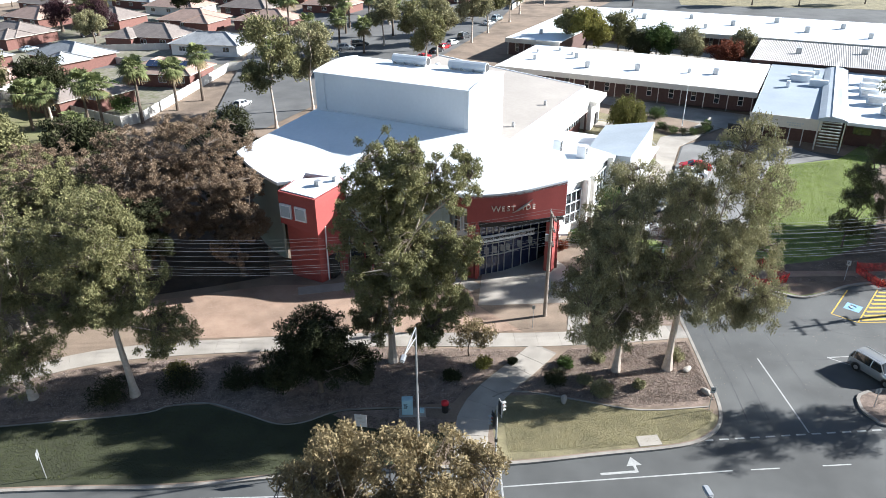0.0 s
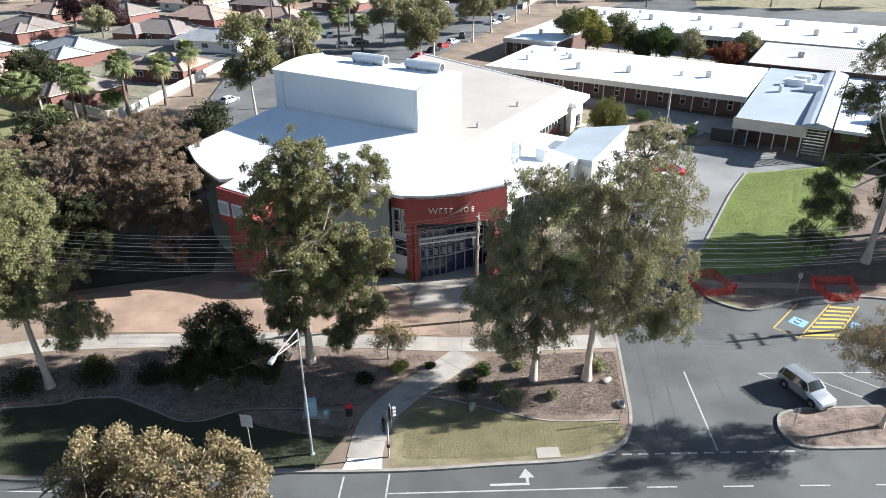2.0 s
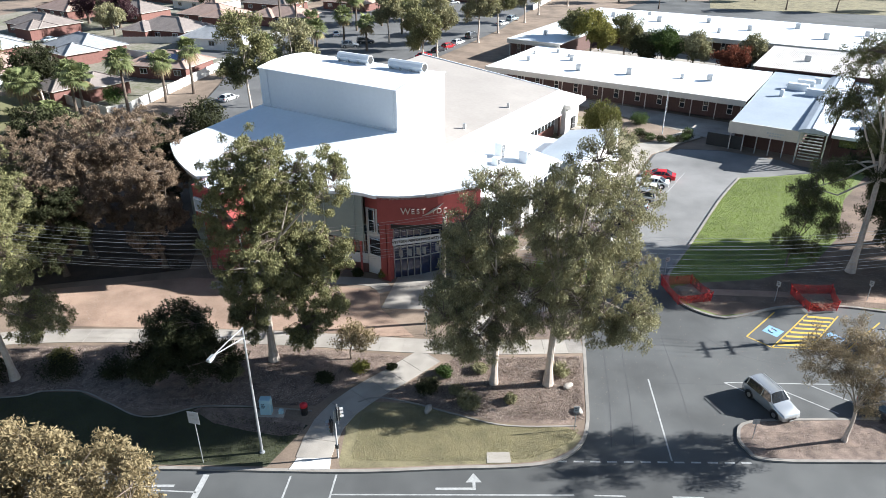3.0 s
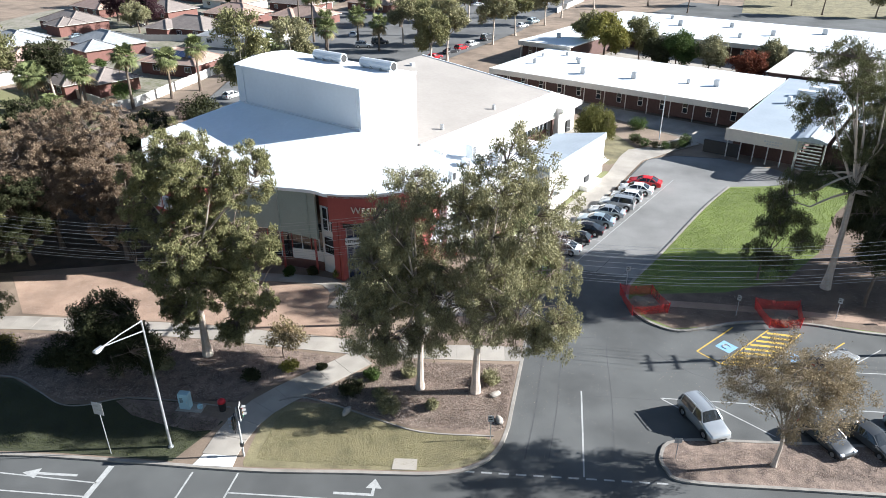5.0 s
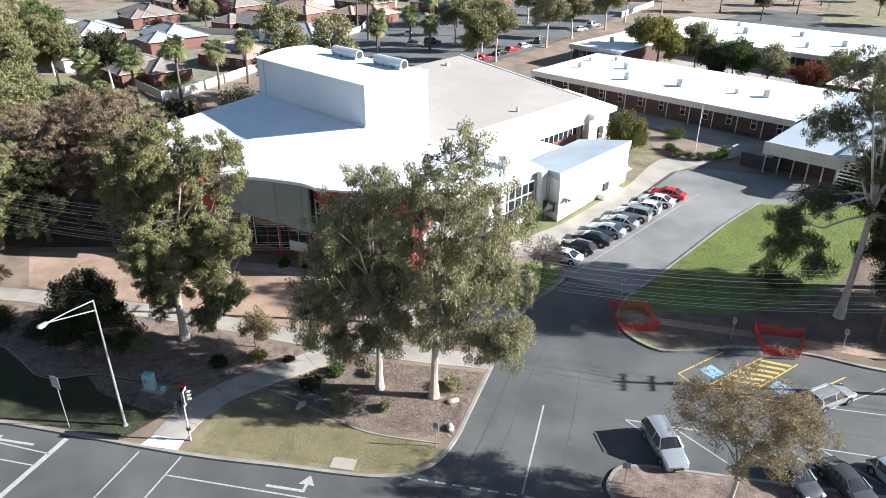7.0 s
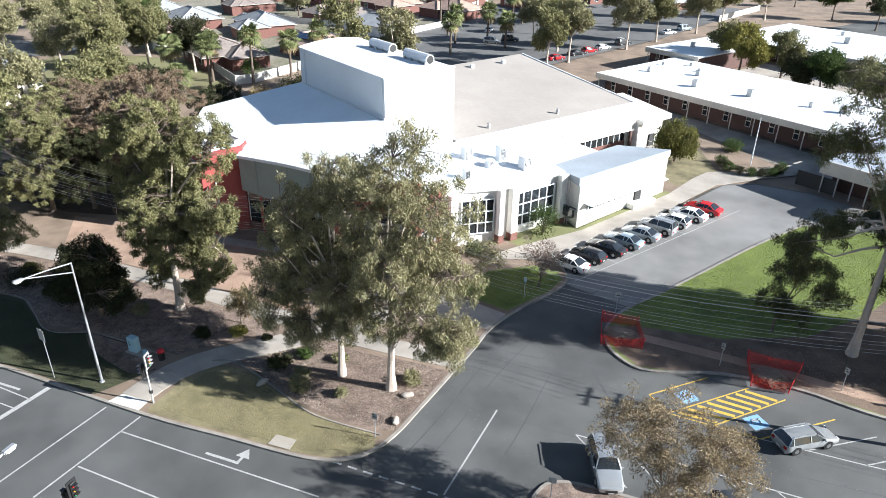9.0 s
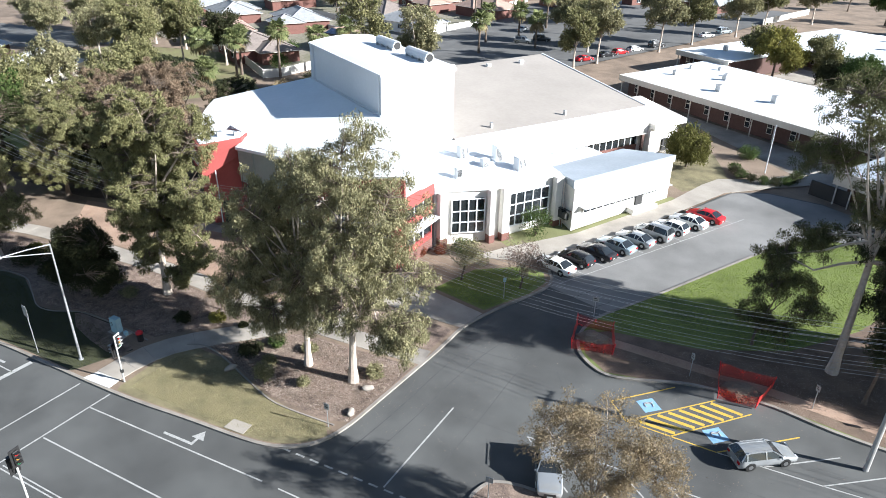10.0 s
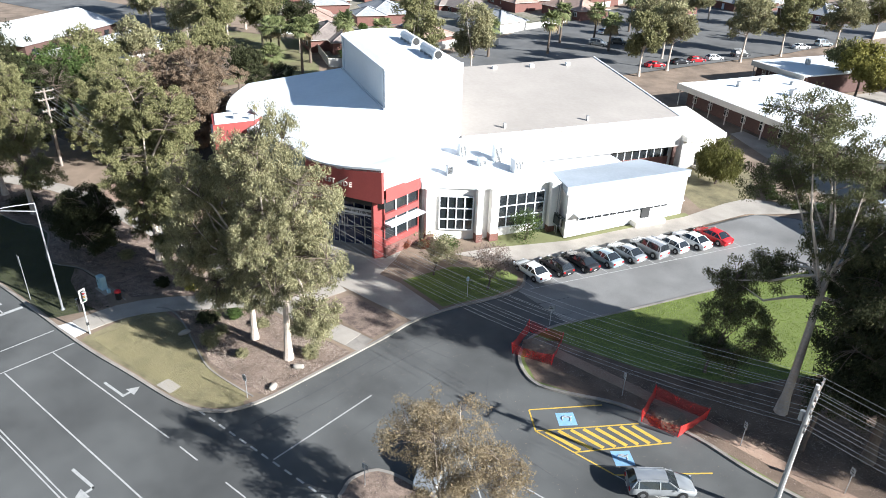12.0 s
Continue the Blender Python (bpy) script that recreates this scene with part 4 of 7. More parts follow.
for i, (x, y, h, r) in enumerate(((-28.2, 71.3, 17.6, 5.4), (-24.0, 66.5, 13.0, 3.0), (-33.5, 67.5, 15.0, 5.2), (-39.5, 75, 14.5, 5.5), (-44, 66, 14.5, 5.5), (-37.5, 59.5, 13.0, 4.8), (-50, 74, 13, 5.5), (-34, 63, 11, 4), (-31, 84, 12, 4.5), (-46, 55, 14, 5))):
    tree(x, y, h, [(0, 0, h - r * 0.62, r, r, r * 0.62), (r * 0.5, -r * 0.3, h * 0.52, r * 0.75, r * 0.7, h * 0.2), (-r * 0.5, r * 0.2, h * 0.5, r * 0.75, r * 0.7, h * 0.2), (0, -r * 0.5, h * 0.32, r * 0.7, r * 0.6, h * 0.18)], "broad tree with dense brownish foliage" if i < 5 else "broad dark tree in the shaded grove", BROWNLEAF if i in (0, 1, 2, 3, 6) else GUMLEAF2 if i in (4, 5) else DARKLEAF, BARK, seed=20 + i, clumps=480, count=110, leaf=0.22, spread=0.46, droop=0.05, puff=True, trunk=0.3, fork=0.35, group="grove beside the centre")
tree(-1.2, 19.2, 21, [(-0.8, 0, 16.8, 3.0, 2.8, 3.2), (2.6, 0.4, 16.8, 2.4, 2.4, 2.8), (-3.2, 0.4, 15.6, 2.2, 2.2, 2.6), (0.8, -0.6, 15.2, 3.4, 3.0, 2.6), (4.6, 0, 14.4, 2.0, 2.0, 2.2), (-0.2, -1.8, 15.6, 2.4, 2.2, 2.6), (-1.8, -0.4, 14.4, 3.0, 2.6, 2.2), (3.0, -0.6, 14.6, 2.8, 2.6, 2.2)], "tree with tan and olive leaves below the camera", TANLEAF, BARK, seed=31, clumps=520, count=210, leaf=0.17, spread=0.5, droop=0.3, trunk=0.26, z=0.1, puff=True)
tree(42.6, 46.9, 11.5, [(0, 0, 8.4, 3.6, 3.4, 2.8), (2.6, 1.0, 6.8, 2.6, 2.6, 2.0), (-2.6, 0.5, 7.2, 2.8, 2.6, 2.2), (0.5, -1.2, 5.6, 2.6, 2.4, 1.8)], "small sparse tree with yellowing autumn leaves", leafy("autumn_leaf", (0.12, 0.095, 0.055), (0.38, 0.30, 0.19)), GUMBARK, seed=32, clumps=256, count=110, leaf=0.14, spread=0.55, droop=0.3, trunk=0.17, fork=0.3)
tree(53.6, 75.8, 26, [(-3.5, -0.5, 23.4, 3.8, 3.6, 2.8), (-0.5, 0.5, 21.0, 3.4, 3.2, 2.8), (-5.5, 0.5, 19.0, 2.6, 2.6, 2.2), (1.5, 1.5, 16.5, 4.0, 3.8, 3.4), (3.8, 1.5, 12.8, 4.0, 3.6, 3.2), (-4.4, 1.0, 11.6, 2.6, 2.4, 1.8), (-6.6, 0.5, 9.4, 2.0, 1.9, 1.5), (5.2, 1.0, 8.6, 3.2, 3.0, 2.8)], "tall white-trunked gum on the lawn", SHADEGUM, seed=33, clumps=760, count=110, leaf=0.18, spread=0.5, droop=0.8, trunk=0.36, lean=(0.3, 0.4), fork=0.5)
for i, (x, y, h) in enumerate(((67, 84, 22), (80, 80.5, 22), (92, 84.5, 21), (59.5, 83.5, 21))):
    tree(x, y, h, [(0, 0, h - 4, 4.4, 4.2, 4.0), (-2.5, 0, h * 0.6, 3.6, 3.4, 3.2), (2.5, 0, h * 0.5, 3.6, 3.4, 3.2), (0, -1, h * 0.32, 3.4, 3.0, 2.6)], "tall gum in the row beside the lawn, leaves coloured as shaded", DEEPSHADEGUM, BARK, seed=40 + i, clumps=340, count=150, leaf=0.28, spread=0.68, group="gums beside the lawn")
# Stands in for the tall gum's drooping clumps and a bush; shade in leaf colour.
tree(46.8, 76.2, 9, [(0.2, 0, 6.4, 1.8, 1.7, 1.1), (2.2, 0.4, 7.4, 2.0, 1.8, 1.2), (-0.6, 0.3, 3.6, 1.8, 1.7, 1.1), (1.4, -0.3, 2.7, 1.8, 1.7, 1.1), (3.6, 0, 5.2, 1.8, 1.7, 1.0)], "low drooping gum foliage and bush on an added stem, coloured as shaded", SHADEGUM, BARK, seed=49, clumps=190, count=60, leaf=0.19, spread=0.5, droop=0.9, trunk=0.13, fork=0.3)
tree(56.4, 72.6, 7, [(0.2, 0, 5.6, 1.4, 1.4, 1.2)], "thin young gum beside the track", DEEPSHADEGUM, BARK, seed=50, clumps=54, count=80, leaf=0.2, spread=0.55, trunk=0.16, fork=0.6)
tree(60.4, 75.0, 22, [(0, 0, 18, 4.6, 4.4, 4.0), (-3.0, 0.5, 12.5, 4.2, 4.0, 3.6), (3.0, 0, 11, 4.2, 4.0, 3.6), (-2.6, 1.0, 7.0, 3.8, 3.4, 3.0), (1.5, -0.5, 6.0, 3.2, 3.0, 2.6), (-4.0, 2.4, 8.0, 3.4, 3.2, 2.8), (-5.2, 3.4, 12.0, 3.4, 3.2, 2.8), (-2.4, 1.2, 5.0, 2.6, 2.4, 1.8)], "big gum with low-hanging foliage beside the track, coloured as shaded", DEEPSHADEGUM, BARK, seed=48, clumps=520, count=150, leaf=0.23, spread=0.7, group="gums beside the lawn")


# parked cars
def paint(name, col, metal=0.3):
    return shade(name, col, tuple(c * 0.92 for c in col), 2.0, 0.22, metal)


def car(x, y, yaw, col, kind, label, group=""):
    """A parked car: lower body, glasshouse, roof, wheels, lamps. It faces +x before it turns."""
    L, W, H, belt, bonnet = {"sedan": (4.7, 1.82, 1.45, 0.92, 0.95), "hatch": (4.2, 1.75, 1.48, 0.93, 0.92), "wagon": (4.8, 1.82, 1.5, 0.93, 0.95), "suv": (4.7, 1.88, 1.82, 1.12, 1.1)}[kind]
    z = gz(y) + 0.004
    top = thing("car", pose(x, y, z, 0, 0, yaw), label, "car", group)
    h, r = L / 2, 0.33 if kind != "suv" else 0.38
    f0, f1, r0, r1 = {"sedan": (1.08, 0.32, -1.0, -1.78), "hatch": (0.95, 0.25, -1.5, -2.0), "wagon": (1.08, 0.32, -1.9, -2.32), "suv": (0.98, 0.42, -2.02, -2.28)}[kind]
    boot = belt + 0.06 if kind == "sedan" else belt + 0.02
    tops = [(-h, belt - 0.28), (-h + 0.07, boot - 0.06 if kind == "sedan" else belt - 0.02), (r1, boot), (r0, H - 0.04), ((r0 + f1) / 2, H), (f1, H - 0.05), (f0, belt + 0.06), (h * 0.62, bonnet - 0.08), (h - 0.16, bonnet - 0.2), (h, bonnet - 0.4)]
    rings = []
    for k, (px, pt) in enumerate(tops):
        end = 0.86 if k in (0, 9) else 0.94 if k in (1, 8) else 1.0
        w = W / 2 * end
        cabin = k in (3, 4, 5)
        zb = 0.34 if k in (0, 9) else 0.22
        be = min(belt, pt - 0.02)
        up = [(0, zb), (0.84 * w, zb), (0.985 * w, zb + 0.14), (w, 0.5 * (zb + be) + 0.06), (0.955 * w, be)]
        up += [(0.70 * w, pt - 0.07), (0.40 * w, pt), (0, pt + 0.015)] if cabin else [(0.86 * w, pt - 0.01), (0.45 * w, pt + 0.005), (0, pt + 0.015)]
        rings.append([(px, y, z) for y, z in up] + [(px, -y, z) for y, z in up[-2:0:-1]])
    n = len(rings[0])
    skins = {"body": [], "glass": []}
    for k in range(9):
        for j in range(n):
            m = j if j < 7 else n - 1 - j
            glass = (m == 4 and 2 <= k <= 5) or (m in (5, 6) and k in (2, 5))
            skins["glass" if glass else "body"].append((k, j))
    body = None
    for name, mat, lab in (("body", col, ""), ("glass", GLASS, "dark tinted windows")):
        bm = bmesh.new()
        vs = {}

        def vert(k, j):
            if (k, j) not in vs:
                vs[k, j] = bm.verts.new(rings[k][j])
            return vs[k, j]

        for k, j in skins[name]:
            bm.faces.new((vert(k, j), vert(k, (j + 1) % n), vert(k + 1, (j + 1) % n), vert(k + 1, j)))
        if name == "body":
            bm.faces.new([vert(0, j) for j in range(n)]), bm.faces.new([vert(9, j) for j in range(n)][::-1])
        for f in bm.faces:
            f.smooth = name == "body"
        ob = part("glasshouse" if name == "glass" else name, bm, mat, top, lab)
        body = body or ob
    for s in (-1, 1):
        for xa, za, xb in ((f0 - 0.02, belt + 0.03, f1), (r1 + 0.04, belt + 0.02, r0), (-0.28, belt, -0.3), (r0 + 0.1 if kind in ("wagon", "suv") else r0 + 0.3, belt, r0 + 0.12)):
            bm = bmesh.new()
            beam(bm, (xa, s * (W / 2 * 0.955), za), (xb, s * (W / 2 * 0.71), H - 0.09), 0.075)
            part("pillar", bm, col, body)
        for sx in (1.38, -1.42):
            bm = bmesh.new()
            tube(bm, [(sx, s * (W / 2 - 0.3), r + 0.03), (sx, s * (W / 2 + 0.004), r + 0.03)], [r + 0.07, r + 0.07], 14)
            part("wheel_arch", bm, BLACK, body)
    tw = W / 2 - 0.28
    for sx in (1.38, -1.42):
        for s in (-1, 1):
            bm = bmesh.new()
            tube(bm, [(sx, s * (W / 2 - 0.2), r), (sx, s * (W / 2 + 0.01), r)], [r, r], 14)
            wh = part("wheel", rounded(bm, 0.03, 1), TYRE, top, "black tyre")
            bm = bmesh.new()
            tube(bm, [(sx, s * (W / 2 - 0.05), r), (sx, s * (W / 2 + 0.025), r)], [r * 0.62, r * 0.55], 10)
            part("rim", bm, CHROME, wh)
    for s in (-1, 1):
        bm = bmesh.new()
        block(bm, h - 0.24, h - 0.035, s * 0.62 - 0.17, s * 0.62 + 0.17, 0.58, 0.74)
        part("headlight", rounded(bm, 0.03, 1), LAMPGLASS, top)
        bm = bmesh.new()
        block(bm, -h - 0.012, -h + 0.15, s * 0.66 - 0.15, s * 0.66 + 0.15, 0.62, 0.84)
        part("tail_light", rounded(bm, 0.02, 1), REDLAMP, top)
        bm = bmesh.new()
        block(bm, f0 - 0.25, f0 - 0.1, s * (W / 2 + 0.06) - 0.09, s * (W / 2 + 0.06) + 0.09, belt, belt + 0.13)
        part("mirror", rounded(bm, 0.03, 1), col, top)
    bm = bmesh.new()
    block(bm, h - 0.06, h + 0.012, -0.42, 0.42, 0.36, 0.56)
    part("grille", bm, BLACK, top)
    for e in (-1, 1):
        bm = bmesh.new()
        block(bm, e * h - 0.03, e * h + 0.02, -0.2, 0.2, 0.44, 0.55) if e < 0 else block(bm, h - 0.03, h + 0.02, -0.2, 0.2, 0.26, 0.35)
        part("number_plate", bm, LINE, top, "blank pale plate")
    if kind in ("wagon", "suv"):
        for s in (-1, 1):
            bm = bmesh.new()
            beam(bm, (r0 + 0.2, s * (tw - 0.02), H + 0.02), (f1 - 0.1, s * (tw - 0.02), H + 0.02), 0.05)
            part("roof_rail", bm, STEEL, top)
    return top


SILVER, WHITEP, BLACKP, REDP, BLUEP, GREYP = paint("silver_paint", (0.50, 0.52, 0.53), 0.6), paint("white_paint", (0.78, 0.78, 0.77), 0.0), paint("black_car_paint", (0.03, 0.03, 0.034)), paint("red_paint", (0.55, 0.025, 0.03), 0.1), paint("pale_blue_silver_paint", (0.42, 0.50, 0.54), 0.5), paint("dark_grey_paint", (0.10, 0.105, 0.11), 0.5)
ROW = "cars in the angled row"
for k, (c, kind, label) in enumerate(((WHITEP, "sedan", "white sedan parked nose to the path"), (BLACKP, "hatch", "black hatchback parked in the row"), (BLACKP, "sedan", "black sedan parked in the row"), (BLUEP, "sedan", "pale blue-silver sedan parked in the row"), (SILVER, "sedan", "silver sedan parked in the row"), (SILVER, "suv", "silver four-wheel drive parked in the row"), (WHITEP, "hatch", "white hatchback parked in the row"), (WHITEP, "sedan", "white sedan parked beside the red car"), (REDP, "sedan", "red sedan at the end of the row"))):
    car(25.3 + 10.6 * k / 8, 78.9 + 22.2 * k / 8, 168, c, kind, label, ROW)
car(38.05, 50.6, -62, SILVER, "suv", "silver four-wheel drive parked in a marked bay")
car(50.55, 60.95, 43, SILVER, "wagon", "silver station wagon parked in a marked bay")
car(47.0, 50.4, -57, GREYP, "hatch", "dark grey hatchback parked beside the island")
car(50.4, 50.9, -57, GREYP, "sedan", "dark grey sedan parked beside the island")
car(53.8, 52.4, -57, BLUEP, "hatch", "blue-grey hatchback parked beside the island")


# paths of cast concrete slabs
def slab_path(line, width, step, label):
    """A path: a dark bed with single slabs on it, small gaps between them."""
    base = strip("path", line, width - 0.06, 0.142, 0.1, KERB, label, "path")
    run, marks = 0.0, [line[0]]
    for a, b in zip(line, line[1:]):
        d = math.dist(a, b)
        s = step - run
        while s <= d:
            marks.append((a[0] + (b[0] - a[0]) * s / d, a[1] + (b[1] - a[1]) * s / d))
            s += step
        run = d - (s - step)
    for i, (a, b) in enumerate(zip(marks, marks[1:])):
        sides = []
        for j, p in ((i, a), (i + 1, b)):
            d = Vector(marks[min(j + 1, len(marks) - 1)]) - Vector(marks[max(j - 1, 0)])
            n = Vector((-d.y, d.x)).normalized() * width / 2
            sides.append((Vector(p) - n, Vector(p) + n))
        g = (Vector(b) - Vector(a)).normalized() * 0.012
        z = gz(a[1])
        bm = bmesh.new()
        prism(bm, [sides[0][0] + g, sides[1][0] - g, sides[1][1] - g, sides[0][1] + g], z + 0.12, z + 0.165 + 0.006 * math.sin(i * 2.1))
        part("slab", bm, CONCRETE, base)
    return base


slab_path(PATH_MAIN, 2.3, 2.2, "pale concrete footpath of cast slabs")
slab_path(smooth_line([(2.15, 39.4), (2.1, 42.0), (2.6, 44.6), (4.2, 47.4), (6.4, 50.2), (8.9, 53.6)], 6), 2.7, 2.0, "curved concrete footpath down to the crossing")
slab_path(smooth_line([(-17, 63.2), (-8, 65.4), (0.2, 66.2), (2.4, 64.4)], 6), 1.7, 1.8, "concrete path along the building front")
slab_path([(12.4, 56.6), (13.2, 62.0)], 2.0, 1.8, "short concrete link path")
court = sheet("forecourt", [(2.6, 61.0), (11.5, 61.9), (15.0, 62.2), (22.9, 62.9), (23.3, 66.3), (16.8, 67.0), (13.9, 66.6), (12.6, 70.2), (10.2, 74.2), (7.2, 73.6), (3.2, 70.4)], 0.15, CONCRETE, "broad concrete forecourt before the entrance", "forecourt", 0.1)
sheet("side_path", [(23.6, 79.6), (27.0, 85.4), (31.6, 98.6), (36.0, 110.8), (41.6, 116.8), (45.6, 120.4), (43.5, 124), (38.5, 118), (34, 115.5), (32.6, 112), (30.7, 104.4), (23.8, 88.2), (18.4, 80.2), (16.2, 76), (20, 77.6)], 0.15, CONCRETE, "concrete path beside the parked cars", "path", 0.1)
sheet("verandah_floor", [(43.5, 124), (46, 120.6), (60.5, 115), (60.5, 122), (54, 128), (22, 143), (21, 140)], 0.15, CONCRETE, "concrete paving under the school verandah", "paving", 0.1)
ramp = sheet("kerb_ramp", [(0.7, 38.05), (3.7, 38.5), (3.5, 39.6), (0.95, 39.3)], 0.17, shade("pale_tactile", (0.62, 0.61, 0.58), (0.5, 0.49, 0.46), 0.4, 0.8), "pale kerb ramp at the crossing", "ramp", 0.1)
sheet("drain_cover", [(15.2, 40.7), (17.0, 41.0), (16.8, 42.1), (15.1, 41.8)], 0.17, CONCRETE, "concrete drain pit cover in the verge", "drain", 0.08)
strip("edging", smooth_line([(-40, 40.2), (-26.1, 42.7), (-23.4, 43.9), (-20.1, 44.4), (-16.9, 43.3), (-13.7, 42.1), (-11.5, 42.4), (-8.9, 43.9), (-4.3, 44.5), (0.4, 44.6)], 5), 0.1, 0.2, 0.12, KERB, "low concrete garden edging", "edging")
strip("edging", smooth_line([(3.9, 46.2), (5.4, 47.0), (8.5, 46.7), (12.6, 45.7), (16.5, 45.0), (22.0, 45.7)], 5), 0.14, 0.2, 0.12, KERB, "low concrete garden edging", "edging")
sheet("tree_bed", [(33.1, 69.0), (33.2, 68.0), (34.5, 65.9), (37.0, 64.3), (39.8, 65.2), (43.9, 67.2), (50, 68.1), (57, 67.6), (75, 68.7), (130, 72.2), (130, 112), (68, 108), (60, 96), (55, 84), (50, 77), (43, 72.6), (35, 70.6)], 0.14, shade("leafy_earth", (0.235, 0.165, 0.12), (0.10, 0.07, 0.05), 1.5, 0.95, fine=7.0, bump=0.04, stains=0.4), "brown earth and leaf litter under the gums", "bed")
sheet("worn_path", [(33.6, 68.2), (40, 68.6), (48, 69.2), (58, 68.9), (75, 70.6), (75, 71.6), (58, 70.2), (48, 70.3), (40, 69.9), (34, 69.4)], 0.145, REDDIRT, "worn track of pale reddish earth", "track")

# painted lines on the asphalt
def line(a, b, w, mat=None, name="road_marking", label="white painted road line", lift=0.005):
    return strip(name, [a, b], w, lift, 0, mat or LINE, label, "marking")


line((28.5, 52.9), (29.0, 43.0), 0.13)
for k in range(12):
    x = 20.4 + k * 1.25
    line((x, 41.75 + (x - 20.4) * 0.125), (x + 0.75, 41.84 + (x - 20.4) * 0.125), 0.16, label="broken white line across the side road")
line((4.4, 36.3), (21.6, 38.6), 0.12)
for k in range(9):
    line((23 + k * 5.5, 38.75 + k * 0.62), (25.2 + k * 5.5, 39.0 + k * 0.62), 0.11, label="white lane dash")
line((4.8, 32.35), (30, 35.0), 0.12)
line((-60, 27.6), (-5.3, 33.9), 0.11), line((-60, 31.0), (-5.2, 35.2), 0.11)
for d in (0.0, 0.28):
    line((5.2, 28.9 + d), (60, 34.6 + d), 0.1, label="double white centre line")
line((-5.2, 36.9), (-4.9, 28.5), 0.45, label="broad white stop line")
line((1.0, 37.6), (1.4, 28.6), 0.14, label="white crossing line"), line((4.3, 38.2), (4.75, 29.0), 0.14, label="white crossing line")


def arrow(x, y, yaw, bend):
    """A turn arrow painted on the lane."""
    top = thing("road_arrow", pose(x, y, 0.006, 0, 0, yaw), "worn white turn arrow painted on the lane", "marking", "", "structure")
    bm = bmesh.new()
    if bend:
        shapes = [[(-2.6, -0.11), (0.3, -0.11), (0.3, 0.6 * bend), (0.08, 0.6 * bend), (0.08, 0.11), (-2.6, 0.11)], [(-0.4, 0.6 * bend), (0.78, 0.6 * bend), (0.19, 1.5 * bend)]]
    else:
        shapes = [[(-2.6, -0.11), (0.4, -0.11), (0.4, 0.11), (-2.6, 0.11)], [(0.4, -0.5), (1.6, 0), (0.4, 0.5)]]
    for pts in shapes:
        bm.faces.new([bm.verts.new((px, py, 0)) for px, py in pts])
    for f in bm.faces:
        if f.normal.z < 0:
            f.normal_flip()
    part("stroke", bm, LINE, top)


arrow(14.3, 38.2, 8, 1), arrow(22.4, 32.6, 8, -1), arrow(-9.6, 35.2, 188, 0)
# sealed seams and worn wheel tracks in the asphalt of the side road
TAR = shade("sealing_tar", (0.045, 0.046, 0.048), (0.085, 0.086, 0.086), 0.8, 0.8, fine=5.0)
for pts, w in (([(24.6, 43.8), (24.9, 50), (24.9, 58), (25.5, 64), (27.6, 70.5), (31, 78)], 0.11), ([(26.3, 42.8), (26.6, 50), (26.6, 57), (27.3, 63), (29.6, 69), (33, 76)], 0.07), ([(31.2, 46), (31.0, 53), (30.6, 60), (31.2, 64)], 0.06), ([(24.9, 52.4), (27.4, 52.0), (30.9, 52.6), (35, 53.0)], 0.05), ([(25.2, 60.6), (28.8, 61.2), (33.4, 62.4)], 0.06), ([(33.5, 62), (38, 57.4), (46, 56.6), (58, 58.4)], 0.06)):
    strip("road_seam", smooth_line(pts, 5), w, 0.004, 0, TAR, "dark sealed seam in the worn asphalt", "seam")
# angled bays beside the wing
line((27.0, 76.2), (40.1, 103.9), 0.1, label="white line along the ends of the bays")
for k in range(10):
    t = k / 8.6
    a = (27.3 + 11.4 * t, 76.9 + 23.9 * t)
    line(a, (a[0] - 5.0, a[1] + 1.1), 0.1, label="white bay line")
# accessible bays with a yellow hatched strip
for a, b in (((38.8, 61.0), (42.7, 65.9)), ((38.8, 61.0), (40.7, 59.4)), ((40.7, 59.4), (47.6, 59.9)), ((40.7, 59.4), (46.0, 66.1)), ((44.2, 59.7), (48.9, 66.0)), ((47.6, 59.9), (52.6, 65.3))):
    line(a, b, 0.13, YELLOW, label="yellow bay line")
for k in range(8):
    t = (k + 0.4) / 8
    a, b = Vector((40.9, 59.6)).lerp(Vector((46.0, 66.0)), t), Vector((44.3, 59.9)).lerp(Vector((48.8, 65.9)), t)
    n = (b - a).normalized()
    a, b = a + n * 0.15, b - n * 0.15
    line(tuple(a), tuple(b), 0.34, YELLOW, label="yellow hatching stripe")
for x, y in ((41.6, 62.3), (47.1, 61.8)):
    c, s = math.cos(radians(49)), math.sin(radians(49))
    q = [(x + c * a - s * b, y + s * a + c * b) for a, b in ((-0.75, -0.75), (0.75, -0.75), (0.75, 0.75), (-0.75, 0.75))]
    sym = sheet("bay_symbol", q, 0.005, BLUEPAINT, "blue square with a white access symbol", "marking")
    bm = bmesh.new()
    ring = [(x + 0.36 * math.cos(k * 0.5), y + 0.36 * math.sin(k * 0.5), 0.014) for k in range(10)]
    tube(bm, ring, [0.05] * 10, 4)
    tube(bm, [(x + 0.1, y + 0.6, 0.014), (x + 0.05, y + 0.2, 0.014), (x - 0.35, y + 0.05, 0.014)], [0.06] * 3, 4)
    part("symbol", bm, LINE, sym)
line((47.6, 59.9), (54.8, 60.8), 0.11), line((54.8, 60.8), (75, 64.0), 0.11)
for x, y in ((50.9, 60.35), (54.8, 60.8), (58.6, 61.5), (62.4, 62.1)):
    line((x, y), (x + 4.6, y + 4.3), 0.11, label="white bay line")
line((35.0, 53.3), (75, 57.6), 0.11)
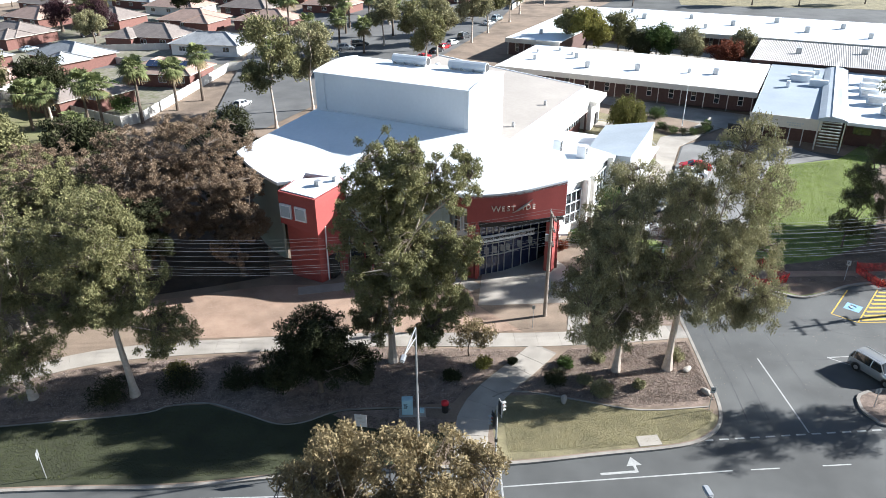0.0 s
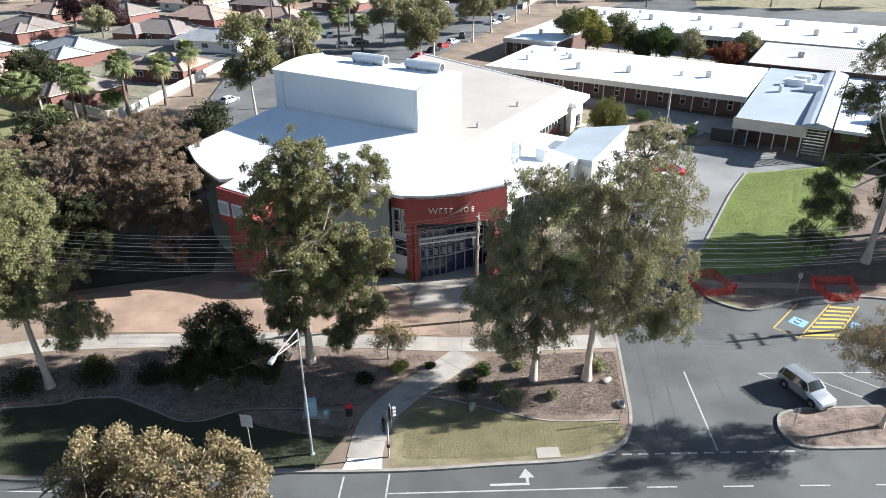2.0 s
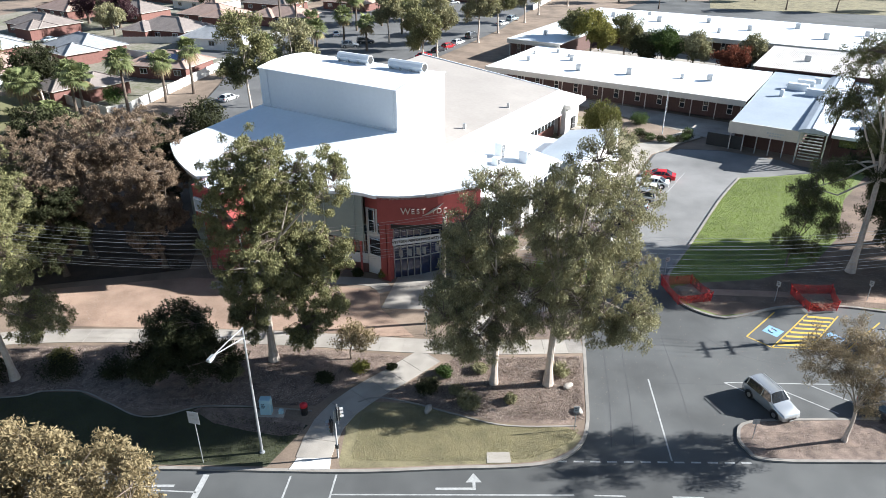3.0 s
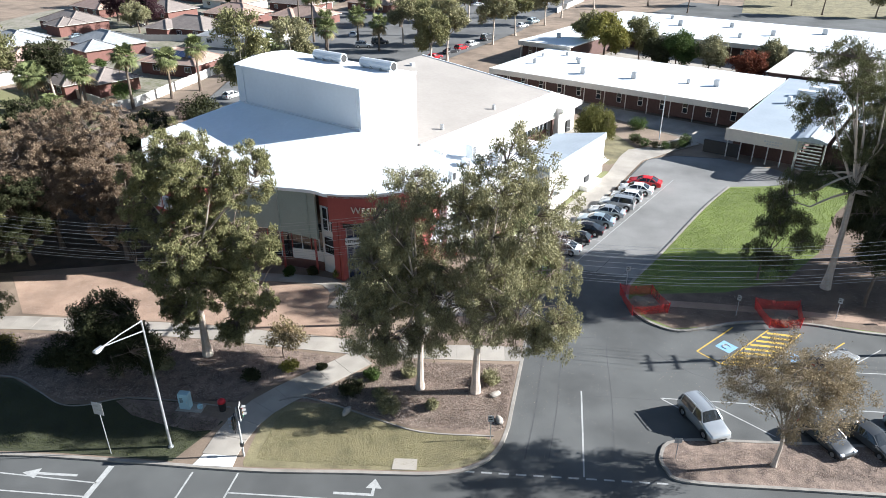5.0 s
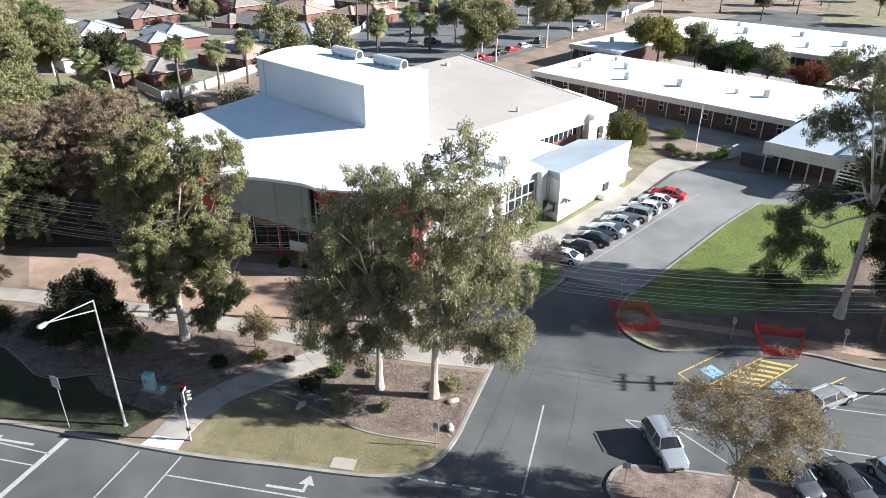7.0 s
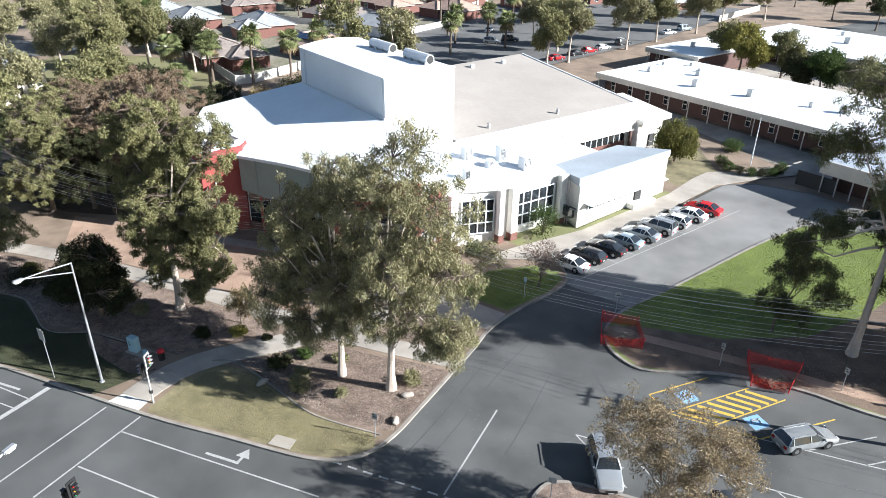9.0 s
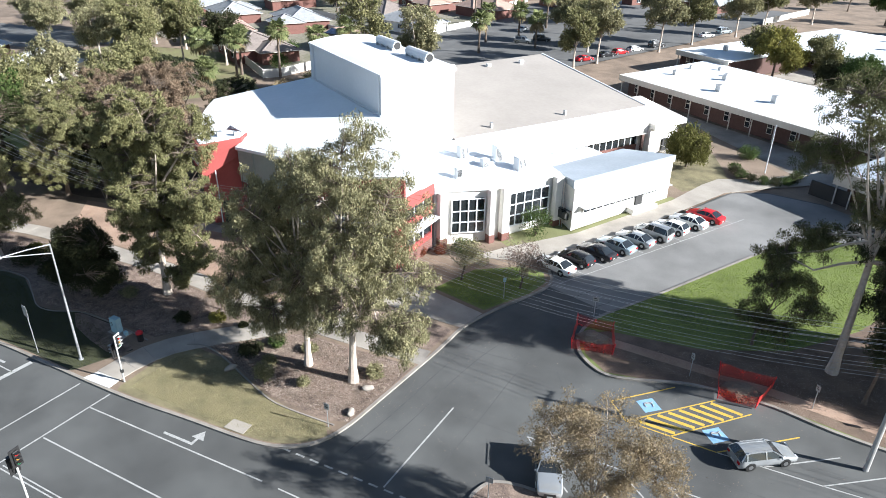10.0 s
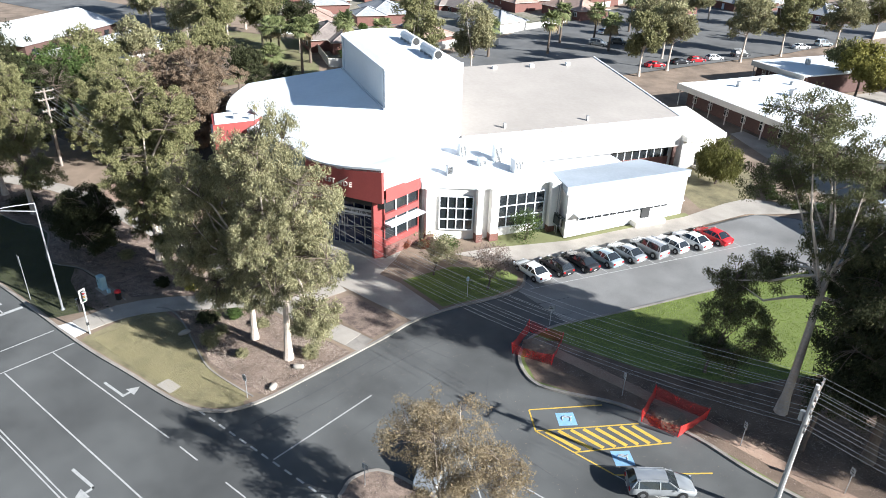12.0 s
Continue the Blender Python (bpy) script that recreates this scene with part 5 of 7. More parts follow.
for k in range(7):
    x = 35.0 + 3.55 * k
    line((x, 53.3 + 0.108 * (x - 35)), (x + 4.9, 49.9 + 0.12 * (x - 35)), 0.11, label="white bay line")


# street furniture
POLEGREY = shade("pale_grey_pole", (0.46, 0.45, 0.43), (0.34, 0.33, 0.31), 0.6, 0.8, fine=8.0)


def pole_with_wires(x, y, h, label, yaw):
    top = thing("power_pole", pose(x, y, 0.1, 0, 0, yaw), label, "pole", "power poles")
    bm = bmesh.new()
    tube(bm, [(0, 0, -0.2), (0, 0, h * 0.5), (0, 0, h)], [0.2, 0.17, 0.13], 10)
    part("shaft", bm, POLEGREY if x > 50 else TIMBER, top)
    for z, w in ((h - 0.35, 1.25), (h - 1.5, 1.1), (h - 3.1, 0.9)):
        bm = bmesh.new()
        beam(bm, (0.16, -w, z), (0.16, w, z), 0.12, 0.14)
        arm = part("crossarm", bm, TIMBER, top)
        for k in (-0.9, -0.4, 0.4, 0.9):
            bm = bmesh.new()
            tube(bm, [(0.16, k * w, z + 0.06), (0.16, k * w, z + 0.16), (0.16, k * w, z + 0.27)], [0.035, 0.07, 0.04], 8)
            part("insulator", bm, LINE, arm)
    bm = bmesh.new()
    tube(bm, [(-0.3, 0.15, h - 3.0), (-0.3, 0.15, h - 2.3)], [0.17, 0.17], 8)
    part("fuse_box", bm, STEEL, top)
    return top


POLES = [(-41.4, 53.7, 11.4), (9.4, 59.3, 11.5), (57.2, 64.3, 11.4), (106, 69.5, 11.4), (-95, 48, 11.4)]
for x, y, h in POLES:
    pole_with_wires(x, y, h, "grey timber power pole with three crossarms", 6)
WIRE = shade("aluminium_wire", (0.45, 0.45, 0.45), (0.35, 0.35, 0.35), 1.0, 0.5, 0.5)
order = sorted(POLES)
for (xa, ya, ha), (xb, yb, hb) in zip(order, order[1:]):
    for dz, w in ((0.35, 1.25), (1.5, 1.1), (3.1, 0.9)):
        for k in (-0.9, -0.4, 0.4, 0.9) if dz != 1.5 else (-0.9, 0.0, 0.9):
            bm = bmesh.new()
            pts = []
            for i in range(13):
                t = i / 12
                sag = 4 * t * (1 - t) * 2.3
                pts.append((xa + (xb - xa) * t - 0.1 * k * w, ya + (yb - ya) * t + k * w, 0.1 + ha - dz + 0.3 - sag))
            tube(bm, pts, [0.012] * 13, 4)
            tagged(part("power_line", bm, WIRE), "thin overhead power line between the poles", "wire", "power lines")


def street_lamp(x, y, h, yaw, reach, label):
    top = thing("street_lamp", pose(x, y, 0.12, 0, 0, yaw), label, "street lamp")
    bm = bmesh.new()
    tube(bm, [(0, 0, 0), (0, 0, h * 0.5), (0, 0, h)], [0.11, 0.085, 0.06], 10)
    part("post", bm, STEEL, top)
    for k, z in ((0, 0.0), (1, -0.8)):
        bm = bmesh.new()
        tube(bm, [(0, 0, h + z - 0.05), (reach * 0.5, 0, h + 0.1 + z * 0.55), (reach, 0, h + 0.15)], [0.05, 0.04, 0.04], 6)
        part("arm", bm, STEEL, top)
    bm = bmesh.new()
    block(bm, reach - 0.1, reach + 0.65, -0.16, 0.16, h + 0.05, h + 0.26)
    head = part("lamp_head", rounded(bm, 0.06, 2), STEEL, top)
    bm = bmesh.new()
    block(bm, reach + 0.1, reach + 0.55, -0.12, 0.12, h - 0.02, h + 0.06)
    part("diffuser", rounded(bm, 0.03, 1), LAMPGLASS, head)
    bm = bmesh.new()
    tube(bm, [(0, 0, 0), (0, 0, 0.12)], [0.22, 0.2], 10)
    part("base", bm, STEEL, top)
    return top


street_lamp(-1.9, 39.5, 11.4, -97, 3.6, "tall galvanised street lamp with an outreach arm")


def signal(x, y, h, yaw, label, heads):
    top = thing("traffic_light", pose(x, y, 0.12, 0, 0, yaw), label, "traffic light")
    bm = bmesh.new()
    tube(bm, [(0, 0, 0), (0, 0, h)], [0.075, 0.07], 8)
    part("post", bm, LINE, top)
    for ang, z in heads:
        c, s = math.cos(radians(ang)), math.sin(radians(ang))
        bm = bmesh.new()
        block(bm, 0.14, 0.42, -0.19, 0.19, z - 0.52, z + 0.52)
        hd = part("signal_head", rounded(bm, 0.04, 1), BLACK, top)
        hd.matrix_local = pose(0, 0, 0, 0, 0, ang)
        bm = bmesh.new()
        block(bm, 0.24, 0.28, -0.34, 0.34, z - 0.68, z + 0.68)
        part("backboard", bm, LINE if ang == heads[0][0] and h < 5 else BLACK, hd)
        for k, m in enumerate((REDLAMP, shade("amber_lens", (0.3, 0.14, 0.01)), shade("green_lens", (0.01, 0.14, 0.06)))):
            zz = z + 0.33 - 0.33 * k
            bm = bmesh.new()
            tube(bm, [(0.42, 0, zz), (0.46, 0, zz)], [0.12, 0.12], 10)
            part("lens", bm, m, hd)
            bm = bmesh.new()
            prism(bm, [(0.42, -0.15), (0.68, -0.13), (0.68, 0.13), (0.42, 0.15)], zz + 0.12, zz + 0.15)
            part("visor", bm, LINE if h < 5 else BLACK, hd)
    bm = bmesh.new()
    block(bm, -0.12, 0.12, -0.1, 0.1, 1.0, 1.3)
    part("push_button", bm, BLACK, top)
    return top


street_lamp(14.6, 20.6, 11.6, 100, 4.2, "tall street lamp reaching over the road")
signal(12.8, 27.6, 6.6, 0, "tall traffic light on the median", ((10, 6.2), (190, 5.4)))
signal(4.0, 39.75, 4.6, 0, "traffic light on a white post at the crossing", ((20, 4.2), (205, 3.2)))


def road_sign(x, y, h, yaw, w, hh, mat, label, back=None, lift=0.13):
    top = thing("road_sign", pose(x, y, gz(y) + lift, 0, 0, yaw), label, "sign")
    bm = bmesh.new()
    tube(bm, [(0, 0, 0), (0, 0, h)], [0.035, 0.035], 6)
    part("post", bm, STEEL, top)
    bm = bmesh.new()
    block(bm, 0.04, 0.07, -w / 2, w / 2, h - hh, h)
    plate = part("plate", rounded(bm, 0.012, 1), mat, top)
    bm = bmesh.new()
    for k in range(2):
        block(bm, 0.07, 0.078, -w * 0.32, w * (0.1 + 0.2 * k), h - hh * (0.35 + 0.3 * k), h - hh * (0.22 + 0.3 * k))
    part("print_bar", bm, BLACK if mat is LINE else LINE, plate)
    return top


road_sign(21.8, 45.3, 2.4, -80, 0.45, 0.6, LINE, "small white road sign on a thin post")
road_sign(32.7, 72.2, 2.3, -60, 0.6, 0.6, LINE, "white sign beside the drive kerb")
for x, y in ((43.3, 68.0), (52.9, 69.4), (60.2, 70.2)):
    road_sign(x, y, 2.4, -125, 0.4, 0.6, LINE, "small white and blue parking sign on a post")
road_sign(-5.9, 37.9, 4.9, -95, 0.9, 1.1, STEEL, "road sign plates on a white post at the verge")
road_sign(-29.2, 35.6, 2.6, 200, 0.6, 0.6, STEEL, "small sign turned to the street")
road_sign(8.0, 57.0, 2.6, -90, 0.3, 0.4, LINE, "thin sign post beside the footpath")
road_sign(23.6, 70.2, 2.4, -70, 0.3, 0.5, TEALPAINT, "blue sign post on the corner lawn")
road_sign(35.6, 46.2, 1.9, 100, 0.55, 0.5, STEEL, "give-way sign seen from behind")

cab = thing("utility_cabinet", pose(-3.2, 43.9, 0.14, 0, 0, 5), "pale blue utility cabinet with scribbles", "cabinet")
bm = bmesh.new()
block(bm, -0.45, 0.45, -0.3, 0.3, 0.0, 1.5)
body = part("body", rounded(bm, 0.03, 1), TEALPAINT, cab)
bm = bmesh.new()
block(bm, -0.38, 0.38, -0.325, -0.29, 0.12, 1.4)
door = part("door", rounded(bm, 0.012, 1), TEALPAINT, cab)
bm = bmesh.new()
block(bm, 0.26, 0.3, -0.35, -0.32, 0.7, 0.9)
part("handle", bm, STEEL, door)
bm = bmesh.new()
for k in range(5):
    block(bm, -0.28, -0.05 + 0.05 * (k % 3), -0.331, -0.326, 0.72 + k * 0.1, 0.76 + k * 0.1)
part("scribble", bm, BLACK, door, "dark scribbled lines")
bm = bmesh.new()
block(bm, -0.7, 1.5, -0.55, 0.5, -0.06, 0.03)
part("plinth", bm, CONCRETE, cab)
bn = thing("litter_bin", pose(-0.1, 44.2, 0.14), "dark litter bin with a red lid", "bin")
bm = bmesh.new()
tube(bm, [(0, 0, 0), (0, 0, 0.8)], [0.28, 0.31], 12)
part("body", bm, BLACK, bn)
bm = bmesh.new()
tube(bm, [(0, 0, 0.8), (0, 0, 0.98), (0, 0, 1.1)], [0.34, 0.32, 0.15], 12)
part("lid", bm, REDPLASTIC, bn)
bx = thing("service_box", pose(-2.0, 44.0, 0.14), "small pale service box beside the cabinet", "box")
bm = bmesh.new()
block(bm, -0.18, 0.18, -0.15, 0.15, 0, 0.4)
part("body", rounded(bm, 0.03, 1), TEALPAINT, bx)


def barrier(pts, label):
    """A pen of red netting on leaning stakes round a dug hole."""
    c = sum((Vector((*p, 0)) for p in pts), Vector()) / len(pts)
    top = thing("netting_barrier", pose(c.x, c.y, 0.13), label, "barrier", "red netting barriers")
    n = len(pts)
    tops = []
    for i, p in enumerate(pts):
        a = Vector((p[0] - c.x, p[1] - c.y, 0))
        t = a * 1.06 + Vector((0, 0, 1.15 + 0.12 * math.sin(i * 2.7)))
        tops.append((a, t))
        bm = bmesh.new()
        beam(bm, a, t + Vector((0, 0, 0.1)), 0.06)
        part("stake", bm, REDPLASTIC, top)
    for i in range(n):
        (a0, t0), (a1, t1) = tops[i], tops[(i + 1) % n]
        bm = bmesh.new()
        cols = []
        for k in range(9):
            s = k / 8
            sag = 0.16 * math.sin(math.pi * s)
            lo, hi = a0.lerp(a1, s), t0.lerp(t1, s) - Vector((0, 0, sag))
            cols.append([bm.verts.new(lo.lerp(hi, q / 3) + Vector((0.03 * math.sin(k * 1.9 + q), 0.03 * math.cos(k * 1.3 + q), 0))) for q in range(4)])
        for u, v in zip(cols, cols[1:]):
            for q in range(3):
                bm.faces.new((u[q], v[q], v[q + 1], u[q + 1]))
        part("netting", bm, NET, top, "torn red plastic netting")
    bm = bmesh.new()
    bmesh.ops.create_icosphere(bm, subdivisions=4, radius=1.0)
    for v in bm.verts:
        k = 1 + 0.22 * noise.noise(v.co * 2.2 + Vector((c.x, 0, 0))) + 0.14 * noise.noise(v.co * 6)
        v.co = Vector((v.co.x * 1.5 * k, v.co.y * 1.3 * k, max(v.co.z, -0.1) * 0.5 * k))
    part("earth_mound", bm, DIRT, top, "dug earth inside the pen")
    return top


barrier([(33.1, 65.9), (36.6, 67.1), (35.2, 70.6), (32.0, 69.8)], "pen of red plastic netting at the kerb")
barrier([(46.1, 66.3), (49.0, 66.8), (49.6, 70.4), (45.4, 69.7)], "sagging pen of red plastic netting on the verge")

# flagpole, hedge ring and planter at the school
fl = thing("flagpole", pose(39.2, 121.5, gz(121.5) + 0.15), "white flagpole in a hedge ring", "flagpole")
bm = bmesh.new()
tube(bm, [(0, 0, 0), (0, 0, 4), (0, 0, 7.2)], [0.09, 0.075, 0.05], 8)
part("pole", bm, WHITE, fl)
bm = bmesh.new()
bmesh.ops.create_icosphere(bm, subdivisions=1, radius=0.1, matrix=Matrix.Translation((0, 0, 7.25)))
part("finial", bm, WHITE, fl)
for k in range(9):
    a = radians(-170 + k * 22)
    bush(39.2 + 4.2 * math.cos(a), 121.0 + 4.0 * math.sin(a), 1.1, 1.3, "clipped green hedge bush round the flagpole", DARKLEAF if k % 2 else GREENLEAF, 900, 0.2, 60 + k, "hedge_bush")
bush(35.9, 126.2, 1.9, 2.4, "round clipped green shrub beside the flagpole", GREENLEAF, 2400, 0.22, 71)
tree(28.7, 117.6, 7.4, [(0, 0, 4.6, 2.6, 2.4, 2.4), (1.2, 0, 3.0, 1.8, 1.8, 1.8), (-1.4, 0.3, 3.4, 1.8, 1.8, 2.0)], "small weeping tree with olive foliage", leafy("willow_leaf", (0.06, 0.065, 0.02), (0.20, 0.19, 0.06)), BARK, seed=72, clumps=90, count=90, leaf=0.34, spread=0.8, droop=1.4, trunk=0.16, fork=0.35)
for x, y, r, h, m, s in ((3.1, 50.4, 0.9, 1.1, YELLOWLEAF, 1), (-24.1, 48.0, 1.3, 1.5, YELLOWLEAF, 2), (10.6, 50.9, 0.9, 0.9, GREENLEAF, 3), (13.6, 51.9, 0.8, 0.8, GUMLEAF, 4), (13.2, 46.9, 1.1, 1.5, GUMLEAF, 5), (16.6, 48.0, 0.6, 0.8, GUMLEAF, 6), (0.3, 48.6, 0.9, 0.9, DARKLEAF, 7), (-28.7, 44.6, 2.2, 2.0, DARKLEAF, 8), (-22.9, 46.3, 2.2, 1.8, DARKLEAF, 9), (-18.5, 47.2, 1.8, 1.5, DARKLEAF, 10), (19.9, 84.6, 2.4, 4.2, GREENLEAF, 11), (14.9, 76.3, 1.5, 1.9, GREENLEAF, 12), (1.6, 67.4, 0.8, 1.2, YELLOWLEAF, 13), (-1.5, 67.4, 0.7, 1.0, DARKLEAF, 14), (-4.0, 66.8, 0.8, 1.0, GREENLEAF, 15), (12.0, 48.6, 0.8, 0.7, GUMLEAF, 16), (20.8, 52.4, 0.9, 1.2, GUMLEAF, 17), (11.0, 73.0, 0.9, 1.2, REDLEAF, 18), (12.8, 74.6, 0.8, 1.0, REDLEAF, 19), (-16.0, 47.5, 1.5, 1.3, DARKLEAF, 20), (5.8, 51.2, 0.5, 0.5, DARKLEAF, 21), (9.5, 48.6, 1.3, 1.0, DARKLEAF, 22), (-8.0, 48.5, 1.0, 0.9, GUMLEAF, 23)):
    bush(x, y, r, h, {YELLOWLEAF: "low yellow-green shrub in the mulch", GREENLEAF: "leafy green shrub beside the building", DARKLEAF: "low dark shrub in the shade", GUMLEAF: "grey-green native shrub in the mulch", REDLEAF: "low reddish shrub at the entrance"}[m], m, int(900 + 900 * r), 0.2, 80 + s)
tree(1.8, 52.1, 4.4, [(0.4, 0, 2.9, 1.5, 1.3, 1.1), (1.4, 0, 2.4, 1.0, 1.0, 0.9), (-0.9, 0, 2.3, 0.9, 0.9, 0.8)], "small young tree with sparse brown-green leaves", TANLEAF, BARK, seed=73, clumps=60, count=45, leaf=0.24, spread=0.5, droop=0.5, trunk=0.08, fork=0.35)
for i, (x, y) in enumerate(((18.1, 70.8), (24.1, 72.9))):
    tree(x, y, 5.6, [(0, 0, 3.9, 2.6, 2.4, 1.3), (1.0, 0.4, 3.0, 1.8, 1.8, 0.9)], "small spreading tree with bare pinkish twigs", PINKTWIG if i else GUMLEAF, BARK, seed=74 + i, clumps=110, count=22, leaf=0.2, spread=0.55, droop=0.2, trunk=0.12, fork=0.3, group="small trees at the corner lawn")
for x, y, s in ((21.4, 50.6, 1), (9.9, 46.0, 2), (22.2, 47.5, 3)):
    bm = bmesh.new()
    bmesh.ops.create_icosphere(bm, subdivisions=2, radius=0.35, matrix=Matrix.Diagonal((1.6, 0.8, 0.7, 1)))
    for v in bm.verts:
        v.co *= 1 + 0.25 * noise.noise(v.co * 3 + Vector((s, 0, 0)))
    ob = part("garden_rock", bm, CONCRETE)
    ob.matrix_world = pose(x, y, 0.28, 0, 0, 40 * s)
    tagged(ob, "pale weathered garden rock on the mulch", "rock")


# the school, in the same axes as the arts centre
def place(u, v, z=0.0):
    return (1.2 + 0.905 * u + 0.425 * v, 78.9 - 0.425 * u + 0.905 * v, z)


def axis_thing(name, label, category, z):
    return thing(name, pose(1.2, 78.9, z, 0, 0, YAW), label, category)


def wing_block(label, u0, u1, v0, v1, base, h, roofmat, open_front=2.4, vents=(), back=0.6, step=4.2):
    """A long low school block: flat roof with a deep fascia, verandah posts, brick wall with windows."""
    top = axis_thing("school_block", label, "building", base)
    bm = bmesh.new()
    block(bm, u0 + 0.5, u1 - 0.5, v0 + open_front, v1 - back, -0.5, h)
    wall = part("wall", bm, DARKBRICK, top, "brown brick wall, verandah shade deepened into its colour")
    bm = bmesh.new()
    prism(bm, [(u0, v0), (u1, v0), (u1, v1), (u0, v1)], h - 0.1, h + 0.2, [h + 0.15, h + 0.15, h + 0.55, h + 0.55])
    roof = part("roof", bm, roofmat, top, "white low-pitched metal roof")
    bm = bmesh.new()
    block(bm, u0 - 0.06, u1 + 0.06, v0 - 0.08, v0 + 0.04, h - 0.85, h + 0.2)
    part("fascia", bm, BEIGE, top, "deep beige fascia")
    bm = bmesh.new()
    block(bm, u0 - 0.08, u0 + 0.04, v0 + 0.05, v1, h - 0.6, h + 0.22)
    part("fascia", bm, BEIGE, top)
    n = int((u1 - u0) / step)
    for k in range(n + 1):
        u = u0 + 0.6 + (u1 - u0 - 1.2) * k / n
        bm = bmesh.new()
        block(bm, u - 0.07, u + 0.07, v0 + 0.2, v0 + 0.34, -0.3, h - 0.5)
        part("post", bm, BEIGE, top)
        if k < n:
            w = u + step * 0.5
            bm = bmesh.new()
            block(bm, w - 0.5, w + 0.5, v0 + open_front - 0.06, v0 + open_front + 0.1, 0.4, h - 0.9)
            win = part("window", bm, BEIGE, wall)
            for zz in (0.5, 1.5):
                bm = bmesh.new()
                block(bm, w - 0.4, w + 0.4, v0 + open_front - 0.09, v0 + open_front, zz, zz + 0.85)
                part("pane", bm, GLASS, win)
    for u, v, s in vents:
        bm = bmesh.new()
        block(bm, u - s / 2, u + s / 2, v - s / 2, v + s / 2, h, h + 0.55 + s)
        vent = part("roof_vent", rounded(bm, 0.03, 1), STEEL, roof, "square metal roof vent")
    return top


rngv = random.Random(5)
wing_block("long low white-roofed school block with a verandah", -25.5, 27.0, 65.5, 90.5, 2.6, 3.6, ROOFWHITE, vents=[(-20, 75, 0.7), (-14, 83, 0.5), (-12, 80, 0.9), (-7, 72, 1.0), (3, 74, 1.0), (13, 76, 0.6), (18, 77, 1.0), (-18, 86, 0.6), (-22, 82, 0.5)])
wing_block("white-roofed rear school block with a verandah", -22, 52, 118, 152, 3.9, 3.6, ROOFWHITE, vents=[(-10, 135, 1.2), (2, 140, 1.0), (14, 133, 1.1), (24, 142, 1.2), (32, 130, 1.2), (40, 139, 1.1), (-16, 145, 0.8), (46, 127, 1.0), (8, 126, 0.8)])
wing_block("white-roofed west school block", -34, -20, 91, 152, 3.9, 3.5, ROOFWHITE, 1.2, vents=[(-28, 100, 0.8), (-25, 112, 0.7), (-30, 125, 1.0), (-24, 137, 1.1)])
lk = axis_thing("school_link", "link block with a corrugated grey roof", "building", 3.4)
bm = bmesh.new()
block(bm, 23, 50, 93.5, 117.5, -0.5, 3.5)
part("wall", bm, DARKBRICK, lk)
bm = bmesh.new()
rows = []
for k in range(161):
    u = 22.5 + 28 * k / 160
    z = 3.6 + (0.09 if k % 2 else 0)
    rows.append([bm.verts.new((u, v, z + dz)) for v, dz in ((93, 0), (118, 0.3))])
for a, b in zip(rows, rows[1:]):
    bm.faces.new((a[0], b[0], b[1], a[1]))
part("roof", bm, shade("weathered_iron", (0.46, 0.43, 0.40), (0.36, 0.34, 0.31), 3.0, 0.6, stains=0.2), lk, "ribbed weathered iron roof")
for u, v in ((31, 103), (44, 108)):
    bm = bmesh.new()
    block(bm, u, u + 1.2, v, v + 1.0, 3.6, 5.0)
    part("roof_vent", bm, STEEL, lk)

of = axis_thing("school_office", "school office with a white fascia and dark entry", "building", 1.5)
bm = bmesh.new()
prism(bm, [(27.4, 53.0), (38.2, 53.0), (38.2, 92.5), (27.2, 92.5)], 3.4, 4.0, [4.3, 4.3, 5.0, 5.0])
# The blue-grey is the roof's shade, given as its colour.
roof = part("roof", bm, shade("shade_blue_roof", (0.36, 0.40, 0.44), (0.30, 0.34, 0.38), 3.0, 0.55, stains=0.12), of, "pale sloping roof, its blue-grey shade put into the colour")
bm = bmesh.new()
block(bm, 27.2, 38.2, 52.86, 53.05, 2.6, 4.45)
fa = part("fascia", bm, BEIGE, of, "deep cream fascia")
bm = bmesh.new()
for k in range(2):
    for j in range(7 - 2 * k):
        block(bm, 33.0 + j * 0.38 + k * 0.4, 33.26 + j * 0.38 + k * 0.4, 52.82, 52.87, 3.35 - k * 0.4, 3.6 - k * 0.4)
part("sign_bars", bm, STEEL, fa, "two rows of grey sign bars")
bm = bmesh.new()
block(bm, 27.8, 38.0, 56.0, 92, -0.5, 3.5)
part("wall", bm, DARKBRICK, of)
for k in range(6):
    bm = bmesh.new()
    block(bm, 27.6 + k * 2.0, 27.75 + k * 2.0, 53.2, 53.35, -0.3, 2.7)
    part("post", bm, STEEL, of)
bm = bmesh.new()
block(bm, 24.0, 29.6, 53.6, 53.75, -0.2, 1.9)
part("screen_panel", bm, DARK, of, "dark screen wall with faint lettering")
for u, v, w, d in ((31.5, 79, 3.6, 1.4), (32.6, 83, 3.0, 1.2), (35.2, 86, 1.2, 1.0), (31.2, 73, 0.6, 0.9), (35, 76, 3.2, 1.2)):
    bm = bmesh.new()
    block(bm, u, u + w, v, v + d, 4.4, 5.9)
    u1 = part("air_conditioner", rounded(bm, 0.06, 1), WHITE, of, "white rooftop air-conditioning unit")
    bm = bmesh.new()
    block(bm, u + w, u + w + 0.03, v + 0.1, v + d - 0.1, 4.8, 5.6)
    part("grille", bm, STEEL, u1)
sk = axis_thing("entry_spine", "raised ribbed metal spine roof over the entry", "roof", 1.5)
bm = bmesh.new()
pr = [(37.4, 5.0), (38.4, 5.35), (39.5, 5.45), (40.6, 5.35), (41.6, 5.0)]
